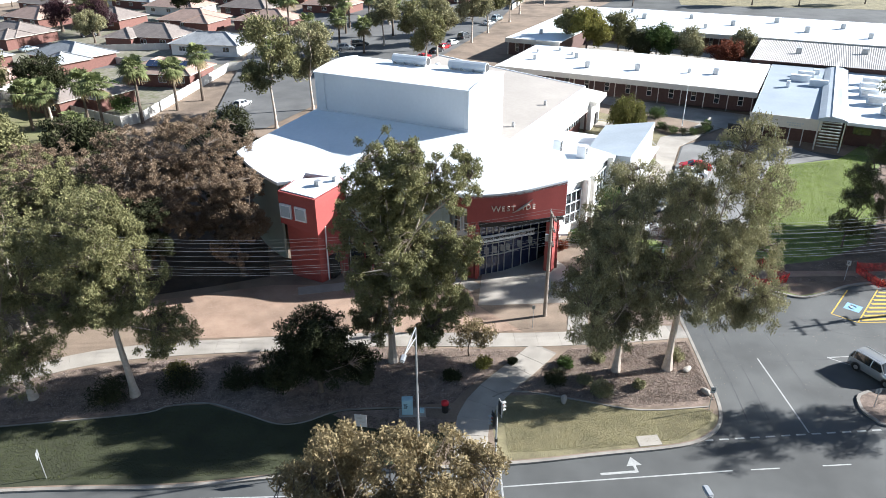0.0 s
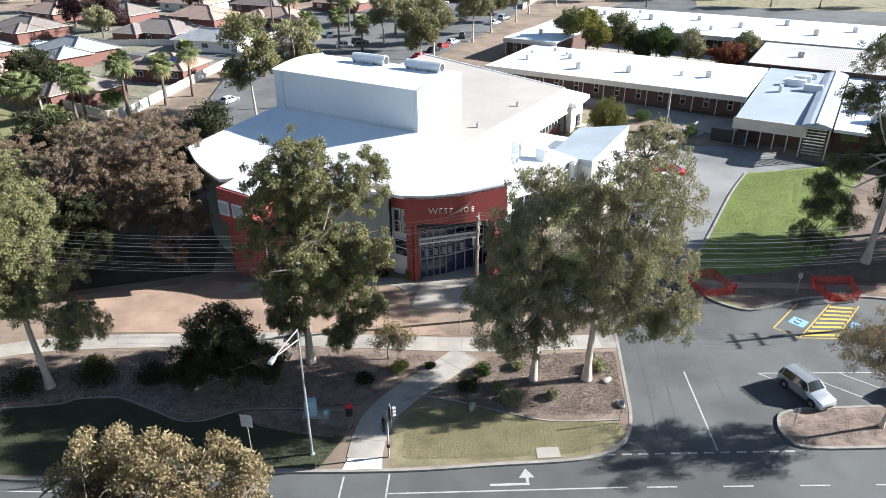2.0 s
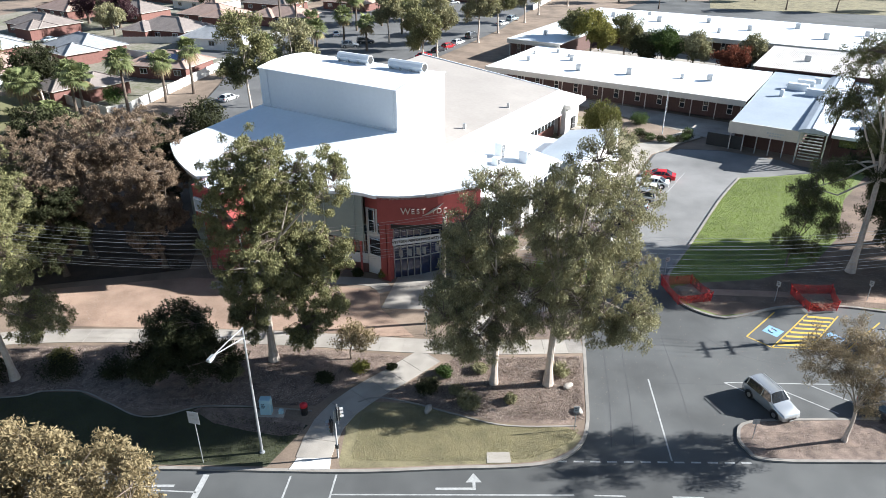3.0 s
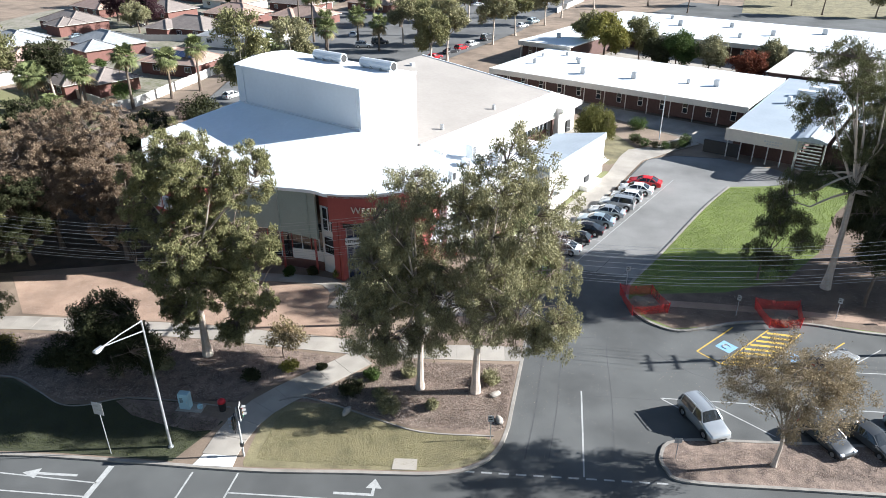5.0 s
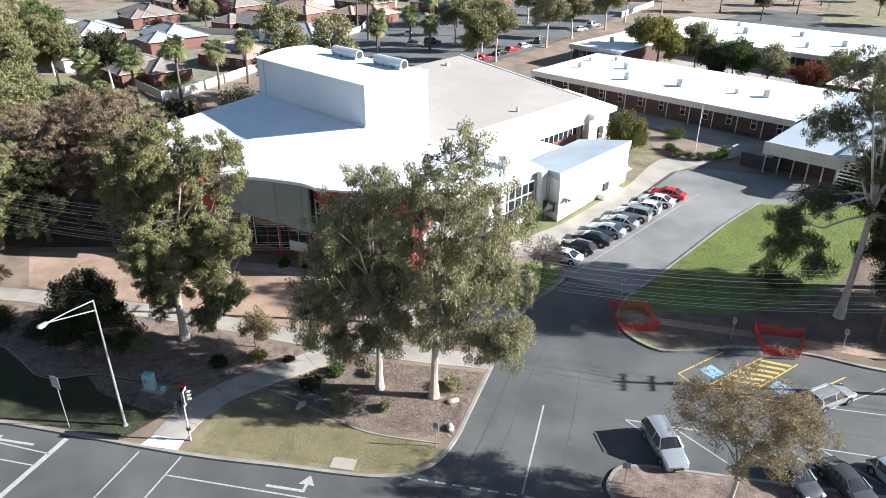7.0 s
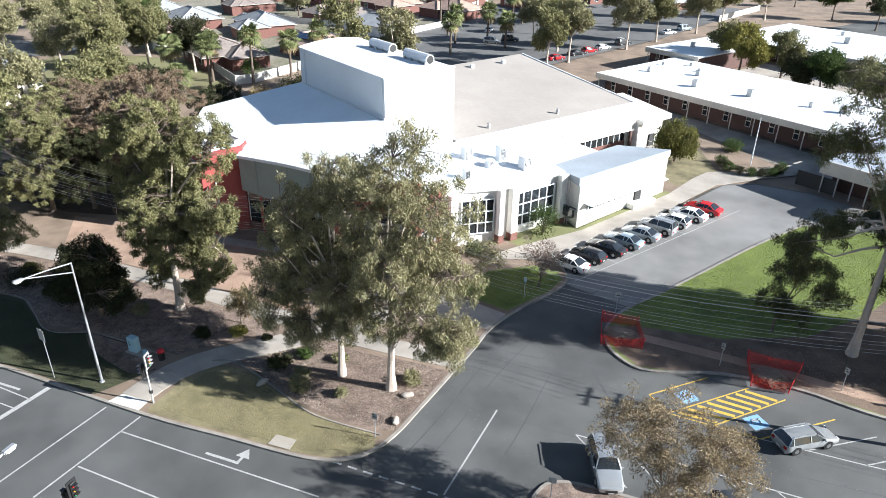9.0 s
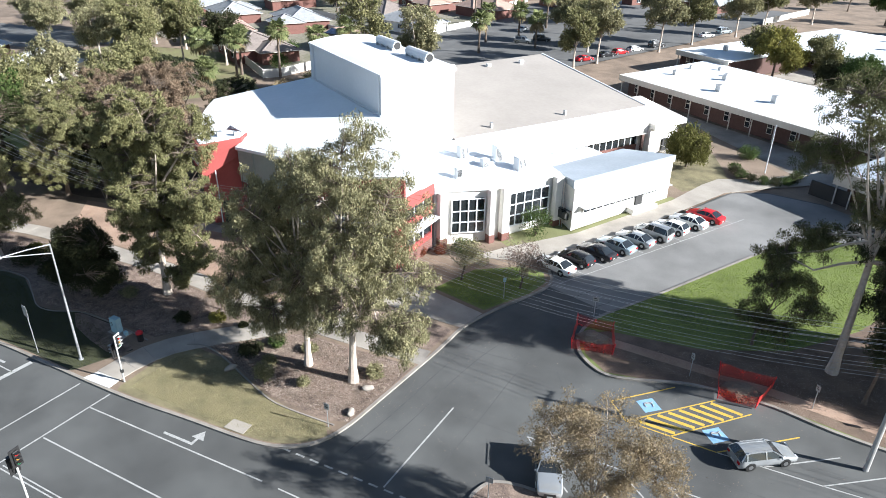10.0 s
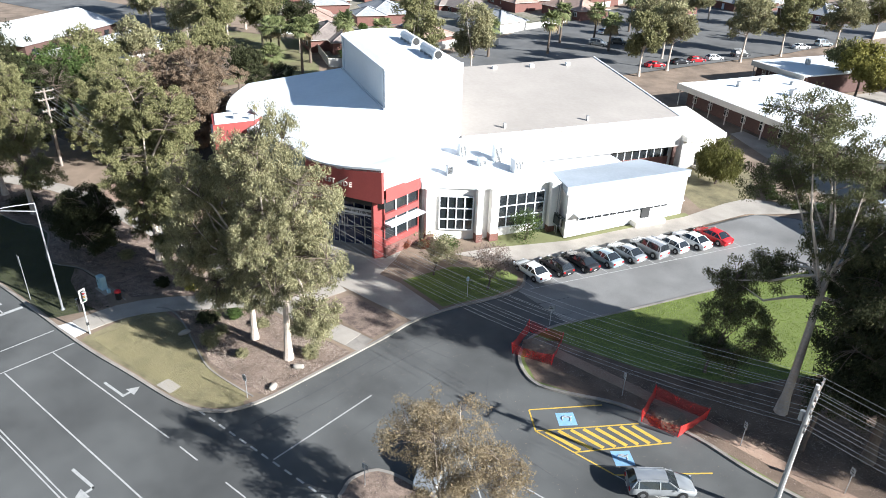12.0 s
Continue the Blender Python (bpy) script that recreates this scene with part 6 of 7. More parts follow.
a, b = [[bm.verts.new((u, v, z)) for u, z in pr] for v in (51.6, 99)]
for i in range(4):
    bm.faces.new((a[i], a[i + 1], b[i + 1], b[i]))
bm.faces.new(a + [bm.verts.new((41.6, 51.6, 4.7)), bm.verts.new((37.4, 51.6, 4.7))])
part("roof", bm, ROOFGREY, sk)
bm = bmesh.new()
beam(bm, (39.5, 51.6, 5.52), (39.5, 99, 5.52), 0.5, 0.1)
part("skylight_strip", bm, WHITE, sk)
for k in range(9):
    bm = bmesh.new()
    block(bm, 38.0, 41.0, 52.2, 52.4, 0.3 + k * 0.5, 0.45 + k * 0.5)
    part("louvre", bm, STEEL, sk)
for u in (37.6, 41.3):
    bm = bmesh.new()
    block(bm, u, u + 0.2, 52.0, 52.3, -0.3, 4.9)
    part("post", bm, STEEL, sk)
ea = axis_thing("school_east_block", "east school block with rooftop machinery", "building", 1.5)
bm = bmesh.new()
prism(bm, [(41.8, 55.5), (72, 55.5), (72, 99), (41.8, 99)], 3.4, 4.0, [3.9, 3.9, 4.6, 4.6])
part("roof", bm, ROOFWHITE, ea, "white metal sheet roof")
bm = bmesh.new()
block(bm, 42, 71.5, 57.5, 98, -0.5, 3.5)
wall = part("wall", bm, DARKBRICK, ea)
for k in range(7):
    bm = bmesh.new()
    block(bm, 43 + k * 4, 45.6 + k * 4, 57.4, 57.6, 1.6, 2.8)
    part("window", bm, GLASS, wall)
for u, v in ((43.5, 78), (43.5, 73), (44.5, 68), (46.5, 62), (44, 83), (52, 70)):
    bm = bmesh.new()
    block(bm, u, u + 3.0, v, v + 1.6, 4.2, 5.7)
    u1 = part("air_conditioner", rounded(bm, 0.06, 1), WHITE, ea, "white rooftop air-conditioning unit")
    bm = bmesh.new()
    block(bm, u + 0.3, u + 2.7, v - 0.03, v, 4.6, 5.4)
    part("grille", bm, STEEL, u1)
# courtyard trees
tree(29.5, 178, 12.5, [(0, 0, 8.2, 4.2, 4.0, 3.8), (2.5, -1, 5.5, 3.2, 3.0, 2.8)], "courtyard tree with leaves turning yellow", YELLOWLEAF, BARK, seed=51, clumps=110, count=70, leaf=0.6, spread=1.2, droop=0.3, trunk=0.25)
tree(25.0, 181, 11, [(0, 0, 7.2, 3.4, 3.2, 3.4)], "dark olive tree in the school courtyard", GUMLEAF2, BARK, seed=52, clumps=70, count=60, leaf=0.6, spread=1.1, droop=0.3)
for i, (x, y, h, r, m, lab) in enumerate(((46, 173, 8.5, 4.6, GREENLEAF, "broad green courtyard tree"), (38, 180, 10, 3.6, GUMLEAF2, "olive tree in the school courtyard"), (60, 166, 6, 3.6, REDLEAF, "low courtyard tree with red leaves"), (41, 172, 6.5, 3.0, DARKLEAF, "dark low tree in the school courtyard"), (53, 172, 7.5, 3.2, GUMLEAF, "grey-green tree in the school courtyard"), (66, 172, 7, 2.6, GUMLEAF, "grey-green tree in the school courtyard"))):
    tree(x, y, h, [(0, 0, h - r * 0.75, r, r, r * 0.75), (r * 0.4, 0, h * 0.4, r * 0.7, r * 0.7, h * 0.25)], lab, m, BARK, seed=53 + i, clumps=80, count=60, leaf=0.5, spread=1.1, droop=0.2, trunk=0.2, fork=0.3)

# streets, car park and yards behind
sheet("car_park", [(-46, 117), (-36, 118.5), (-27, 140), (-12.5, 160), (6, 211), (20, 285), (-62, 285), (-57.5, 180), (-53, 152), (-48.5, 128)], 0.16, ASPHALT2, "worn asphalt car park behind the centre", "car park")
sheet("school_yard", [place(-36, 158)[:2], place(120, 158)[:2], place(120, 215)[:2], place(-36, 215)[:2]], 0.02, ASPHALT, "dark asphalt school yard", "yard")
sheet("courtyard", [place(-19, 91)[:2], place(22, 91)[:2], place(22, 117)[:2], place(-19, 117)[:2]], 0.03, CONCRETE, "paved school courtyard", "courtyard")
sheet("yard", [(-160, 150), (-118, 134), (-88, 131.5), (-63, 119.5), (-57, 160), (-58, 181), (-64, 226), (-68, 262), (-160, 262)], 0.01, shade("yard_ground", (0.27, 0.235, 0.20), (0.12, 0.125, 0.065), 7.0, 0.95, fine=1.2, spread=0.35), "mixed paving, gravel and thin grass of the yards", "ground")
sheet("street", [(-140, 196), (-108, 178), (-102, 160), (-98, 158), (-78, 165), (-72, 168), (-60, 166), (-58, 173), (-72, 174), (-98, 172), (-104, 182), (-140, 206)], 0.04, ASPHALT2, "pale asphalt residential street", "street")
sheet("street", [(-220, 90), (-128, 108), (-120, 125), (-128, 128), (-220, 112)], 0.02, ASPHALT2, "asphalt street beyond the garden", "street")
sheet("garden_lawn", [(-125, 88), (-66, 92), (-57, 112), (-64, 117), (-90, 130), (-118, 122)], 0.15, shade("garden_grass", (0.20, 0.21, 0.085), (0.14, 0.11, 0.065), 4.0, 0.95, fine=6.0, bump=0.04), "patchy lawn of the neighbouring garden", "lawn")
sheet("garden_lawn", [(-125, 60), (-70, 58), (-60, 66), (-80, 80), (-125, 72)], 0.15, LAWN, "green lawn before the white-roofed house", "lawn")
for k in range(9):
    x, y = -40 + 4.6 * k, 172 + 6.2 * k
    strip("road_marking", [(x, y), (x + 4.4, y - 2.4)], 0.12, 0.03, 0, LINE, "white car park line", "marking")


def house(x, y, yaw, w, d, roofmat, wallmat, label, wing=None, z=None):
    """A brick bungalow under a hipped roof with eaves, windows, a door and a gutter."""
    top = thing("house", pose(x, y, gz(y) if z is None else z, 0, 0, yaw), label, "house", "houses of the suburb")

    def e_pts(x0, x1, y0, y1, h):
        return ((x0, y0, h), (x1, y0, h), (x1, y1, h), (x0, y1, h))

    def hip(name, x0, x1, y0, y1, h, pitch, mat):
        bm = bmesh.new()
        o = 0.6
        x0, x1, y0, y1 = x0 - o, x1 + o, y0 - o, y1 + o
        rise = pitch * min(x1 - x0, y1 - y0) / 2
        m = min(x1 - x0, y1 - y0) / 2
        if x1 - x0 > y1 - y0:
            r = [(x0 + m, (y0 + y1) / 2), (x1 - m, (y0 + y1) / 2)]
        else:
            r = [((x0 + x1) / 2, y0 + m), ((x0 + x1) / 2, y1 - m)]
        e = [bm.verts.new((px, py, h)) for px, py in ((x0, y0), (x1, y0), (x1, y1), (x0, y1))]
        g = [bm.verts.new((px, py, h + rise)) for px, py in r]
        if x1 - x0 > y1 - y0:
            fs = ((e[0], e[1], g[1], g[0]), (e[1], e[2], g[1]), (e[2], e[3], g[0], g[1]), (e[3], e[0], g[0]))
        else:
            fs = ((e[0], e[1], g[0]), (e[1], e[2], g[1], g[0]), (e[2], e[3], g[1]), (e[3], e[0], g[0], g[1]))
        for f in fs:
            bm.faces.new(f)
        bm.faces.new(e[::-1])
        rf = part(name, bm, mat, top)
        bm = bmesh.new()
        for i in range(4):
            beam(bm, e_pts(x0, x1, y0, y1, h)[i], e_pts(x0, x1, y0, y1, h)[(i + 1) % 4], 0.1)
        part("gutter", bm, BEIGE, rf)
        caps = [((*r[0], h + rise + 0.05), (*r[1], h + rise + 0.05))]
        for i, k in ((0, 0), (1, 1), (2, 1), (3, 0)) if x1 - x0 > y1 - y0 else ((0, 0), (1, 0), (2, 1), (3, 1)):
            caps.append((e_pts(x0, x1, y0, y1, h + 0.05)[i], (*r[k], h + rise + 0.05)))
        for a, b in caps:
            bm = bmesh.new()
            beam(bm, a, b, 0.22)
            part("ridge_cap", bm, mat, rf)
        return rf

    bm = bmesh.new()
    block(bm, -w / 2, w / 2, -d / 2, d / 2, -0.5, 2.7)
    wall = part("wall", bm, wallmat, top)
    hip("roof", -w / 2, w / 2, -d / 2, d / 2, 2.7, 0.42, roofmat)
    if wing:
        wx, wy, ww, wd = wing
        bm = bmesh.new()
        block(bm, wx - ww / 2, wx + ww / 2, wy - wd / 2, wy + wd / 2, -0.5, 2.65)
        part("wing_wall", bm, wallmat, top)
        hip("wing_roof", wx - ww / 2, wx + ww / 2, wy - wd / 2, wy + wd / 2, 2.65, 0.42, roofmat)
    for k in range(3):
        for s in (-1, 1):
            cx = -w / 2 + w * (k + 0.5) / 3
            bm = bmesh.new()
            block(bm, cx - 0.9, cx + 0.9, s * d / 2 - 0.06, s * d / 2 + 0.06, 0.9, 2.2)
            win = part("window", bm, WHITE, wall)
            for j in (-0.42, 0.42):
                bm = bmesh.new()
                block(bm, cx + j - 0.36, cx + j + 0.36, s * d / 2 - 0.09, s * d / 2 + 0.09, 1.0, 2.1)
                part("pane", bm, GLASS, win)
    bm = bmesh.new()
    block(bm, -w / 2 - 0.08, -w / 2 + 0.05, -0.5, 0.5, 0, 2.1)
    part("door", bm, WHITE, wall)
    return top


A = -25.2
house(-97, 166, A - 4, 17, 12, TILE_GREY, BRICK, "brick bungalow with a grey tiled hip roof", (6, -6, 8, 8))
house(-81, 133, A, 15, 13, TILE_BROWN, BRICK, "brick bungalow with a brown tiled roof behind the fence", (7, 3, 9, 9))
house(-86, 190, A + 12, 18, 12, TILE_BROWN, BRICK, "brick bungalow with a brown tiled hip roof", (-6, -4, 8, 9))
solar = house(-65.5, 151, A + 18, 13, 11, TILE_RED, BRICK, "bungalow with a terracotta roof and solar panels", (-5, 1, 8, 12))
for k in range(6):
    bm = bmesh.new()
    block(bm, -5 + k * 1.65, -3.45 + k * 1.65, -1.2, 1.2, 0, 0.06)
    pan = part("solar_panel", bm, shade("solar_glass", (0.03, 0.045, 0.09), (0.02, 0.03, 0.06), 0.5, 0.12), solar)
    pan.matrix_local = pose(0.5, -3.0, 4.45, 22.5, 0, 0)
house(-67, 180, A + 18, 18, 10, TILE_GREY, WHITEWALL, "bungalow with a pale grey sheet roof")
house(-84, 213, A + 10, 17, 12, TILE_RED, BRICK, "bungalow with a terracotta tiled roof", (6, -4, 8, 8))
house(-60, 213, A + 10, 15, 11, TILE_RED, BRICK, "bungalow with a terracotta tiled roof behind the car park", (-5, -3, 8, 8))
house(-103, 143, A - 4, 15, 13, TILE_RED, WHITEWALL, "cream bungalow with a terracotta tiled roof", (5, -5, 8, 8))
house(-121, 162, A, 16, 12, TILE_GREY, BRICK, "bungalow with a grey tiled roof beside the street", (-5, 4, 8, 9))
house(-127, 192, A, 18, 12, TILE_BROWN, BRICK, "bungalow with a brown tiled roof beside the street", (5, -5, 8, 8))
house(-112, 216, A + 8, 18, 12, TILE_BROWN, BRICK, "bungalow with a brown roof far down the street")
house(-140, 168, A, 17, 12, TILE_GREY, BRICK, "bungalow with a grey roof at the street corner")
house(-136, 218, A, 17, 12, TILE_RED, BRICK, "bungalow with a terracotta roof far down the street")
house(-100, 242, A + 6, 20, 12, TILE_RED, WHITEWALL, "pale bungalow in the distance")
house(-74, 240, A + 6, 18, 12, TILE_BROWN, BRICK, "brown-roofed bungalow in the distance")
house(-48, 246, A + 6, 17, 12, TILE_RED, BRICK, "terracotta-roofed bungalow in the distance")
house(-150, 250, A, 20, 12, TILE_BROWN, BRICK, "brown-roofed bungalow far off")
house(-120, 258, A, 20, 12, TILE_GREY, BRICK, "grey-roofed bungalow far off")
# white-roofed halls beyond the grove
def gable_hall(x, y, yaw, length, half, eave, ridge, wallmat, label):
    top = thing("community_hall", pose(x, y, 0.2, 0, 0, yaw), label, "building")
    l = length / 2
    bm = bmesh.new()
    a = [bm.verts.new(p) for p in ((-l + 1.2, -half + 0.6, -0.5), (-l + 1.2, half - 0.6, -0.5), (-l + 1.2, half - 0.6, eave), (-l + 1.2, 0, ridge - 0.2), (-l + 1.2, -half + 0.6, eave))]
    b = [bm.verts.new((l - 0.6, v.co.y, v.co.z)) for v in a]
    bm.faces.new(a), bm.faces.new(b[::-1])
    for i in range(5):
        bm.faces.new((a[i], b[i], b[(i + 1) % 5], a[(i + 1) % 5]))
    wall = part("wall", bm, wallmat, top)
    for s in (-1, 1):
        bm = bmesh.new()
        prism(bm, [(-l, 0), (l, 0), (l, s * half), (-l, s * half)], eave, eave, [ridge, ridge, eave + 0.05, eave + 0.05])
        for v in bm.verts:
            if v.co.z == eave:
                v.co.z = (ridge if abs(v.co.y) < 0.1 else eave + 0.05) - 0.16
        part("roof", bm, ROOFPALE, top)
        for k in range(5):
            cx = -l + 3 + k * (length - 5) / 4.6
            bm = bmesh.new()
            block(bm, cx, cx + 1.8, s * (half - 0.6) - 0.05, s * (half - 0.6) + 0.05, 0.9, 2.3)
            part("window", bm, GLASS, wall)
    bm = bmesh.new()
    block(bm, -l + 1.1, -l + 1.25, 1.2, 3.6, -0.3, 2.4)
    part("door", bm, DARK, wall)
    return top


ROOFPALE = shade("pale_sheet_roof", (0.60, 0.61, 0.61), (0.50, 0.51, 0.52), 3.0, 0.6, stains=0.12)
gable_hall(-100.5, 86, 121, 23, 9.5, 3.4, 5.9, BEIGE, "low hall with a pale sheet roof and cream walls")
gable_hall(-131, 80, 121, 34, 12, 3.4, 6.6, DARKBRICK, "white-roofed hall behind the smaller hall")


def fence(pts, h, mat, label):
    top = thing("fence", pose(0, 0, 0), label, "fence")
    for a, b in zip(pts, pts[1:]):
        n = max(1, int(math.dist(a, b) / 2.4))
        for k in range(n):
            p, q = Vector(a).lerp(Vector(b), k / n), Vector(a).lerp(Vector(b), (k + 1) / n)
            bm = bmesh.new()
            z = gz(p.y)
            beam(bm, (p.x, p.y, z + h / 2), (q.x, q.y, z + h / 2), 0.06, h)
            part("panel", bm, mat, top)
            bm = bmesh.new()
            beam(bm, (p.x, p.y, z - 0.1), (p.x, p.y, z + h + 0.06), 0.14)
            part("post", bm, mat, top)
    return top


CREAM = shade("cream_fence", (0.62, 0.60, 0.56), (0.52, 0.50, 0.46), 2.0, 0.7, stains=0.15)
fence([(-100, 138), (-86, 131), (-63, 119), (-60.5, 122), (-56.5, 160), (-50, 163)], 1.9, CREAM, "long cream panel fence round the back yards")
fence([(-58, 181), (-55, 196), (-63, 226), (-66, 250)], 1.8, CREAM, "cream panel fence beside the car park")
fence([(-90, 168), (-78, 163), (-72, 158)], 1.6, CREAM, "low cream yard fence")
fence([(-110, 182), (-96, 180), (-76, 183)], 1.7, CREAM, "cream yard fence between the houses")
fence([(14, 250), (22, 285)], 1.8, CREAM, "pale fence at the far end of the car park")


def palm(x, y, h, seed, label):
    """A fan palm: ringed trunk, skirt of dead leaves, stiff folded fans on stalks."""
    rng = np.random.default_rng(seed)
    top = thing("palm_tree", pose(x, y, gz(y)), label, "palm", "fan palms")
    bm = bmesh.new()
    tube(bm, [(0, 0, -0.2), (0.05, 0, h * 0.35), (0.1, 0.05, h * 0.7), (0.1, 0.1, h)], [0.36, 0.26, 0.22, 0.24], 9)
    part("trunk", bm, BARK, top)
    vs, fs, dead = [], [], ([], [])
    for k in range(58):
        a = rng.random() * 6.283
        el = rng.uniform(-1.0, 1.35)
        d = np.array((math.cos(a) * math.cos(el), math.sin(a) * math.cos(el), math.sin(el)))
        tip = np.array((0.1, 0.1, h)) + d * rng.uniform(1.2, 1.9)
        side = np.cross(d, (0, 0, 1.0))
        side /= np.linalg.norm(side) + 1e-6
        up = np.cross(side, d)
        V, F = (dead[0], dead[1]) if el < -0.55 else (vs, fs)
        n = 11
        for j in range(n):
            g = (j / (n - 1) - 0.5) * 3.6
            q = d * math.cos(g) + side * math.sin(g)
            w = np.cross(q, up)
            L = rng.uniform(1.1, 1.5) * (1.2 if abs(g) < 1 else 0.95)
            i0 = len(V)
            V += [tuple(tip), tuple(tip + q * L * 0.55 + w * 0.14 + up * 0.04), tuple(tip + q * L - np.array((0, 0, 0.35 * L))), tuple(tip + q * L * 0.55 - w * 0.14 + up * 0.04)]
            F.append((i0, i0 + 1, i0 + 2, i0 + 3))
        i0 = len(V)
        b = np.array((0.1, 0.1, h - 0.1))
        V += [tuple(b - side * 0.03), tuple(b + side * 0.03), tuple(tip + side * 0.03), tuple(tip - side * 0.03)]
        F.append((i0, i0 + 1, i0 + 2, i0 + 3))
    for name, V, F, m in (("fronds", vs, fs, PALMLEAF), ("dead_skirt", *dead, TANLEAF)):
        me = bpy.data.meshes.new(name)
        me.from_pydata(V, [], F)
        me.materials.append(m)
        ob = new(name, me)
        ob.parent = top
    return top


for i, (x, y, h) in enumerate(((-54, 136.1, 9), (-56.7, 129.5, 8), (-60.1, 121.3, 10), (-61.9, 111, 9.5), (-70.3, 109, 9), (-68.5, 118, 8.5), (-41, 177, 8), (-34, 182, 8), (-36, 203, 9), (-30.3, 211, 9), (-36.3, 211, 12), (-48, 186, 12), (-57, 198, 13), (-63, 104, 5), (-78, 116, 7), (-44, 152, 7), (-36, 165, 8), (-27, 178, 7), (-22, 200, 9), (-82, 62, 6))):
    palm(x, y, h, 200 + i, "fan palm with a shaggy head" if h > 7 else "young fan palm with short trunk")

# gums behind and around
far = [(-112, 128, 18, 5.5), (-124, 118, 17, 5.2), (-134, 130, 18, 5.5), (-118, 142, 16, 5.0), (-98, 104, 15, 4.8), (-88, 118, 16, 5.0), (-146, 116, 17, 5.2), (-150, 140, 16, 5.0), (-82, 84, 13, 4.4), (-128, 146, 14, 4.6), (-34.1, 118.7, 20, 4.6), (-29.8, 130, 17, 4.0), (-9.8, 163, 14, 3.6), (-7.8, 172, 16, 4.0), (0.5, 192, 16, 4.2), (-14, 181, 13, 3.6), (-23, 187, 14, 3.8), (5, 205, 15, 4.2), (12, 223, 14, 4.2), (-25, 217, 15, 4.4), (16, 240, 14, 4.4), (-12, 225, 14, 4.0), (-5, 245, 15, 4.4), (-30, 240, 14, 4.4), (26, 262, 14, 4.6), (-84, 104, 18, 5.0), (-94, 112, 19, 5.2), (-106, 116, 18, 5.0), (-78, 122, 13, 4.2), (-100, 128, 16, 4.8), (-74, 96, 12, 4.4), (-118, 104, 17, 5.0), (-64, 84, 13, 5.0), (-56, 92, 11, 4.5), (-58, 62, 14, 5.0), (-68, 70, 15, 5.2), (-62, 50, 15, 5.0), (-52, 46, 13, 4.6), (-74, 56, 16, 5.2), (-66, 38, 14, 5.0), (-112, 205, 12, 4.5), (-104, 190, 9, 3.6), (-120, 228, 13, 5.0), (-92, 228, 12, 4.6), (-60, 228, 12, 4.4), (-140, 235, 14, 5), (-44, 228, 12, 4), (-80, 258, 13, 5), (-20, 262, 14, 5), (45, 275, 13, 5), (70, 280, 13, 5), (100, 262, 14, 5)]
for i, (x, y, h, r) in enumerate(far):
    near = 10 <= i < 20
    tree(x, y, h, [(0, 0, h - r * 0.8, r, r, r * 0.8), (r * 0.55, 0.3, h * 0.6, r * 0.65, r * 0.65, h * 0.16), (-r * 0.5, -0.3, h * 0.5, r * 0.65, r * 0.65, h * 0.15)], ("tall gum with a pale trunk behind the centre" if near else "gum tree among the streets behind") if i % 5 else "grey-green gum with a thin crown", (GUMLEAF2, GUMLEAF, GUMLEAF2, DARKLEAF if i > 24 else GUMLEAF, GREENLEAF if i > 24 else GUMLEAF)[i % 5], GUMBARK if i < 32 else BARK, seed=300 + i, clumps=95, count=46, leaf=0.52, spread=0.95, droop=0.5, trunk=0.24, fork=0.5)
tree(-108, 200, 10, [(0, 0, 6, 5.5, 5, 4)], "dark plum-leaved street tree", leafy("plum_leaf", (0.03, 0.015, 0.02), (0.09, 0.045, 0.05)), BARK, seed=390, clumps=90, count=60, leaf=0.5, spread=1.2, droop=0.2)
tree(-122, 206, 9, [(0, 0, 5.5, 4.5, 4.5, 3.5)], "dark plum-leaved street tree", leafy("plum_leaf", (0.03, 0.015, 0.02), (0.09, 0.045, 0.05)), BARK, seed=391, clumps=80, count=60, leaf=0.5, spread=1.2, droop=0.2)
bush(-40, 112, 4.2, 6.5, "large dark shrub behind the centre", DARKLEAF, 4200, 0.45, 392)
for i, (x, y, r) in enumerate(((-47, 118, 2.2), (-50, 112, 2.6), (-44, 106, 2.6), (-36, 104, 3.0), (-92, 158, 1.8), (-88, 150, 1.6), (-75, 140, 2.4), (-66, 127, 2.6), (-70, 131, 2.2))):
    bush(x, y, r, r * 1.3, "garden shrub in the back yards", (PINKTWIG, TANLEAF, DARKLEAF, DARKLEAF, GREENLEAF)[min(i, 4)], 1600, 0.34, 400 + i)

# cars further off
for x, y, yaw, c, kind, lab in ((-29.5, 187, 20, GREYP, "suv", "dark four-wheel drive in the car park"), (-32.5, 182, 15, SILVER, "suv", "silver four-wheel drive in the car park"), (-11.2, 172.5, 60, REDP, "sedan", "red sedan in the car park"), (-8.4, 179.5, 60, BLACKP, "sedan", "black sedan in the car park"), (-6.6, 184, 60, REDP, "hatch", "red hatchback in the car park"), (-4.6, 189, 60, WHITEP, "hatch", "white hatchback in the car park"), (5.6, 217, 60, WHITEP, "sedan", "white sedan in the car park"), (8.2, 226, 60, BLUEP, "suv", "pale utility vehicle in the car park"), (-1.6, 197, 60, GREYP, "suv", "dark blue vehicle in the car park"), (-40, 196, 100, WHITEP, "sedan", "white sedan on the street"), (-15, 262, 30, WHITEP, "sedan", "white car far across the car park"), (-117, 180, 60, BLUEP, "sedan", "blue-grey car on the street"), (-110, 198, 40, BLACKP, "hatch", "dark car in a driveway"), (-44.5, 132, 70, WHITEP, "hatch", "white hatchback on the street behind the centre")):
    car(x, y, yaw, c, kind, lab, "cars behind the centre")

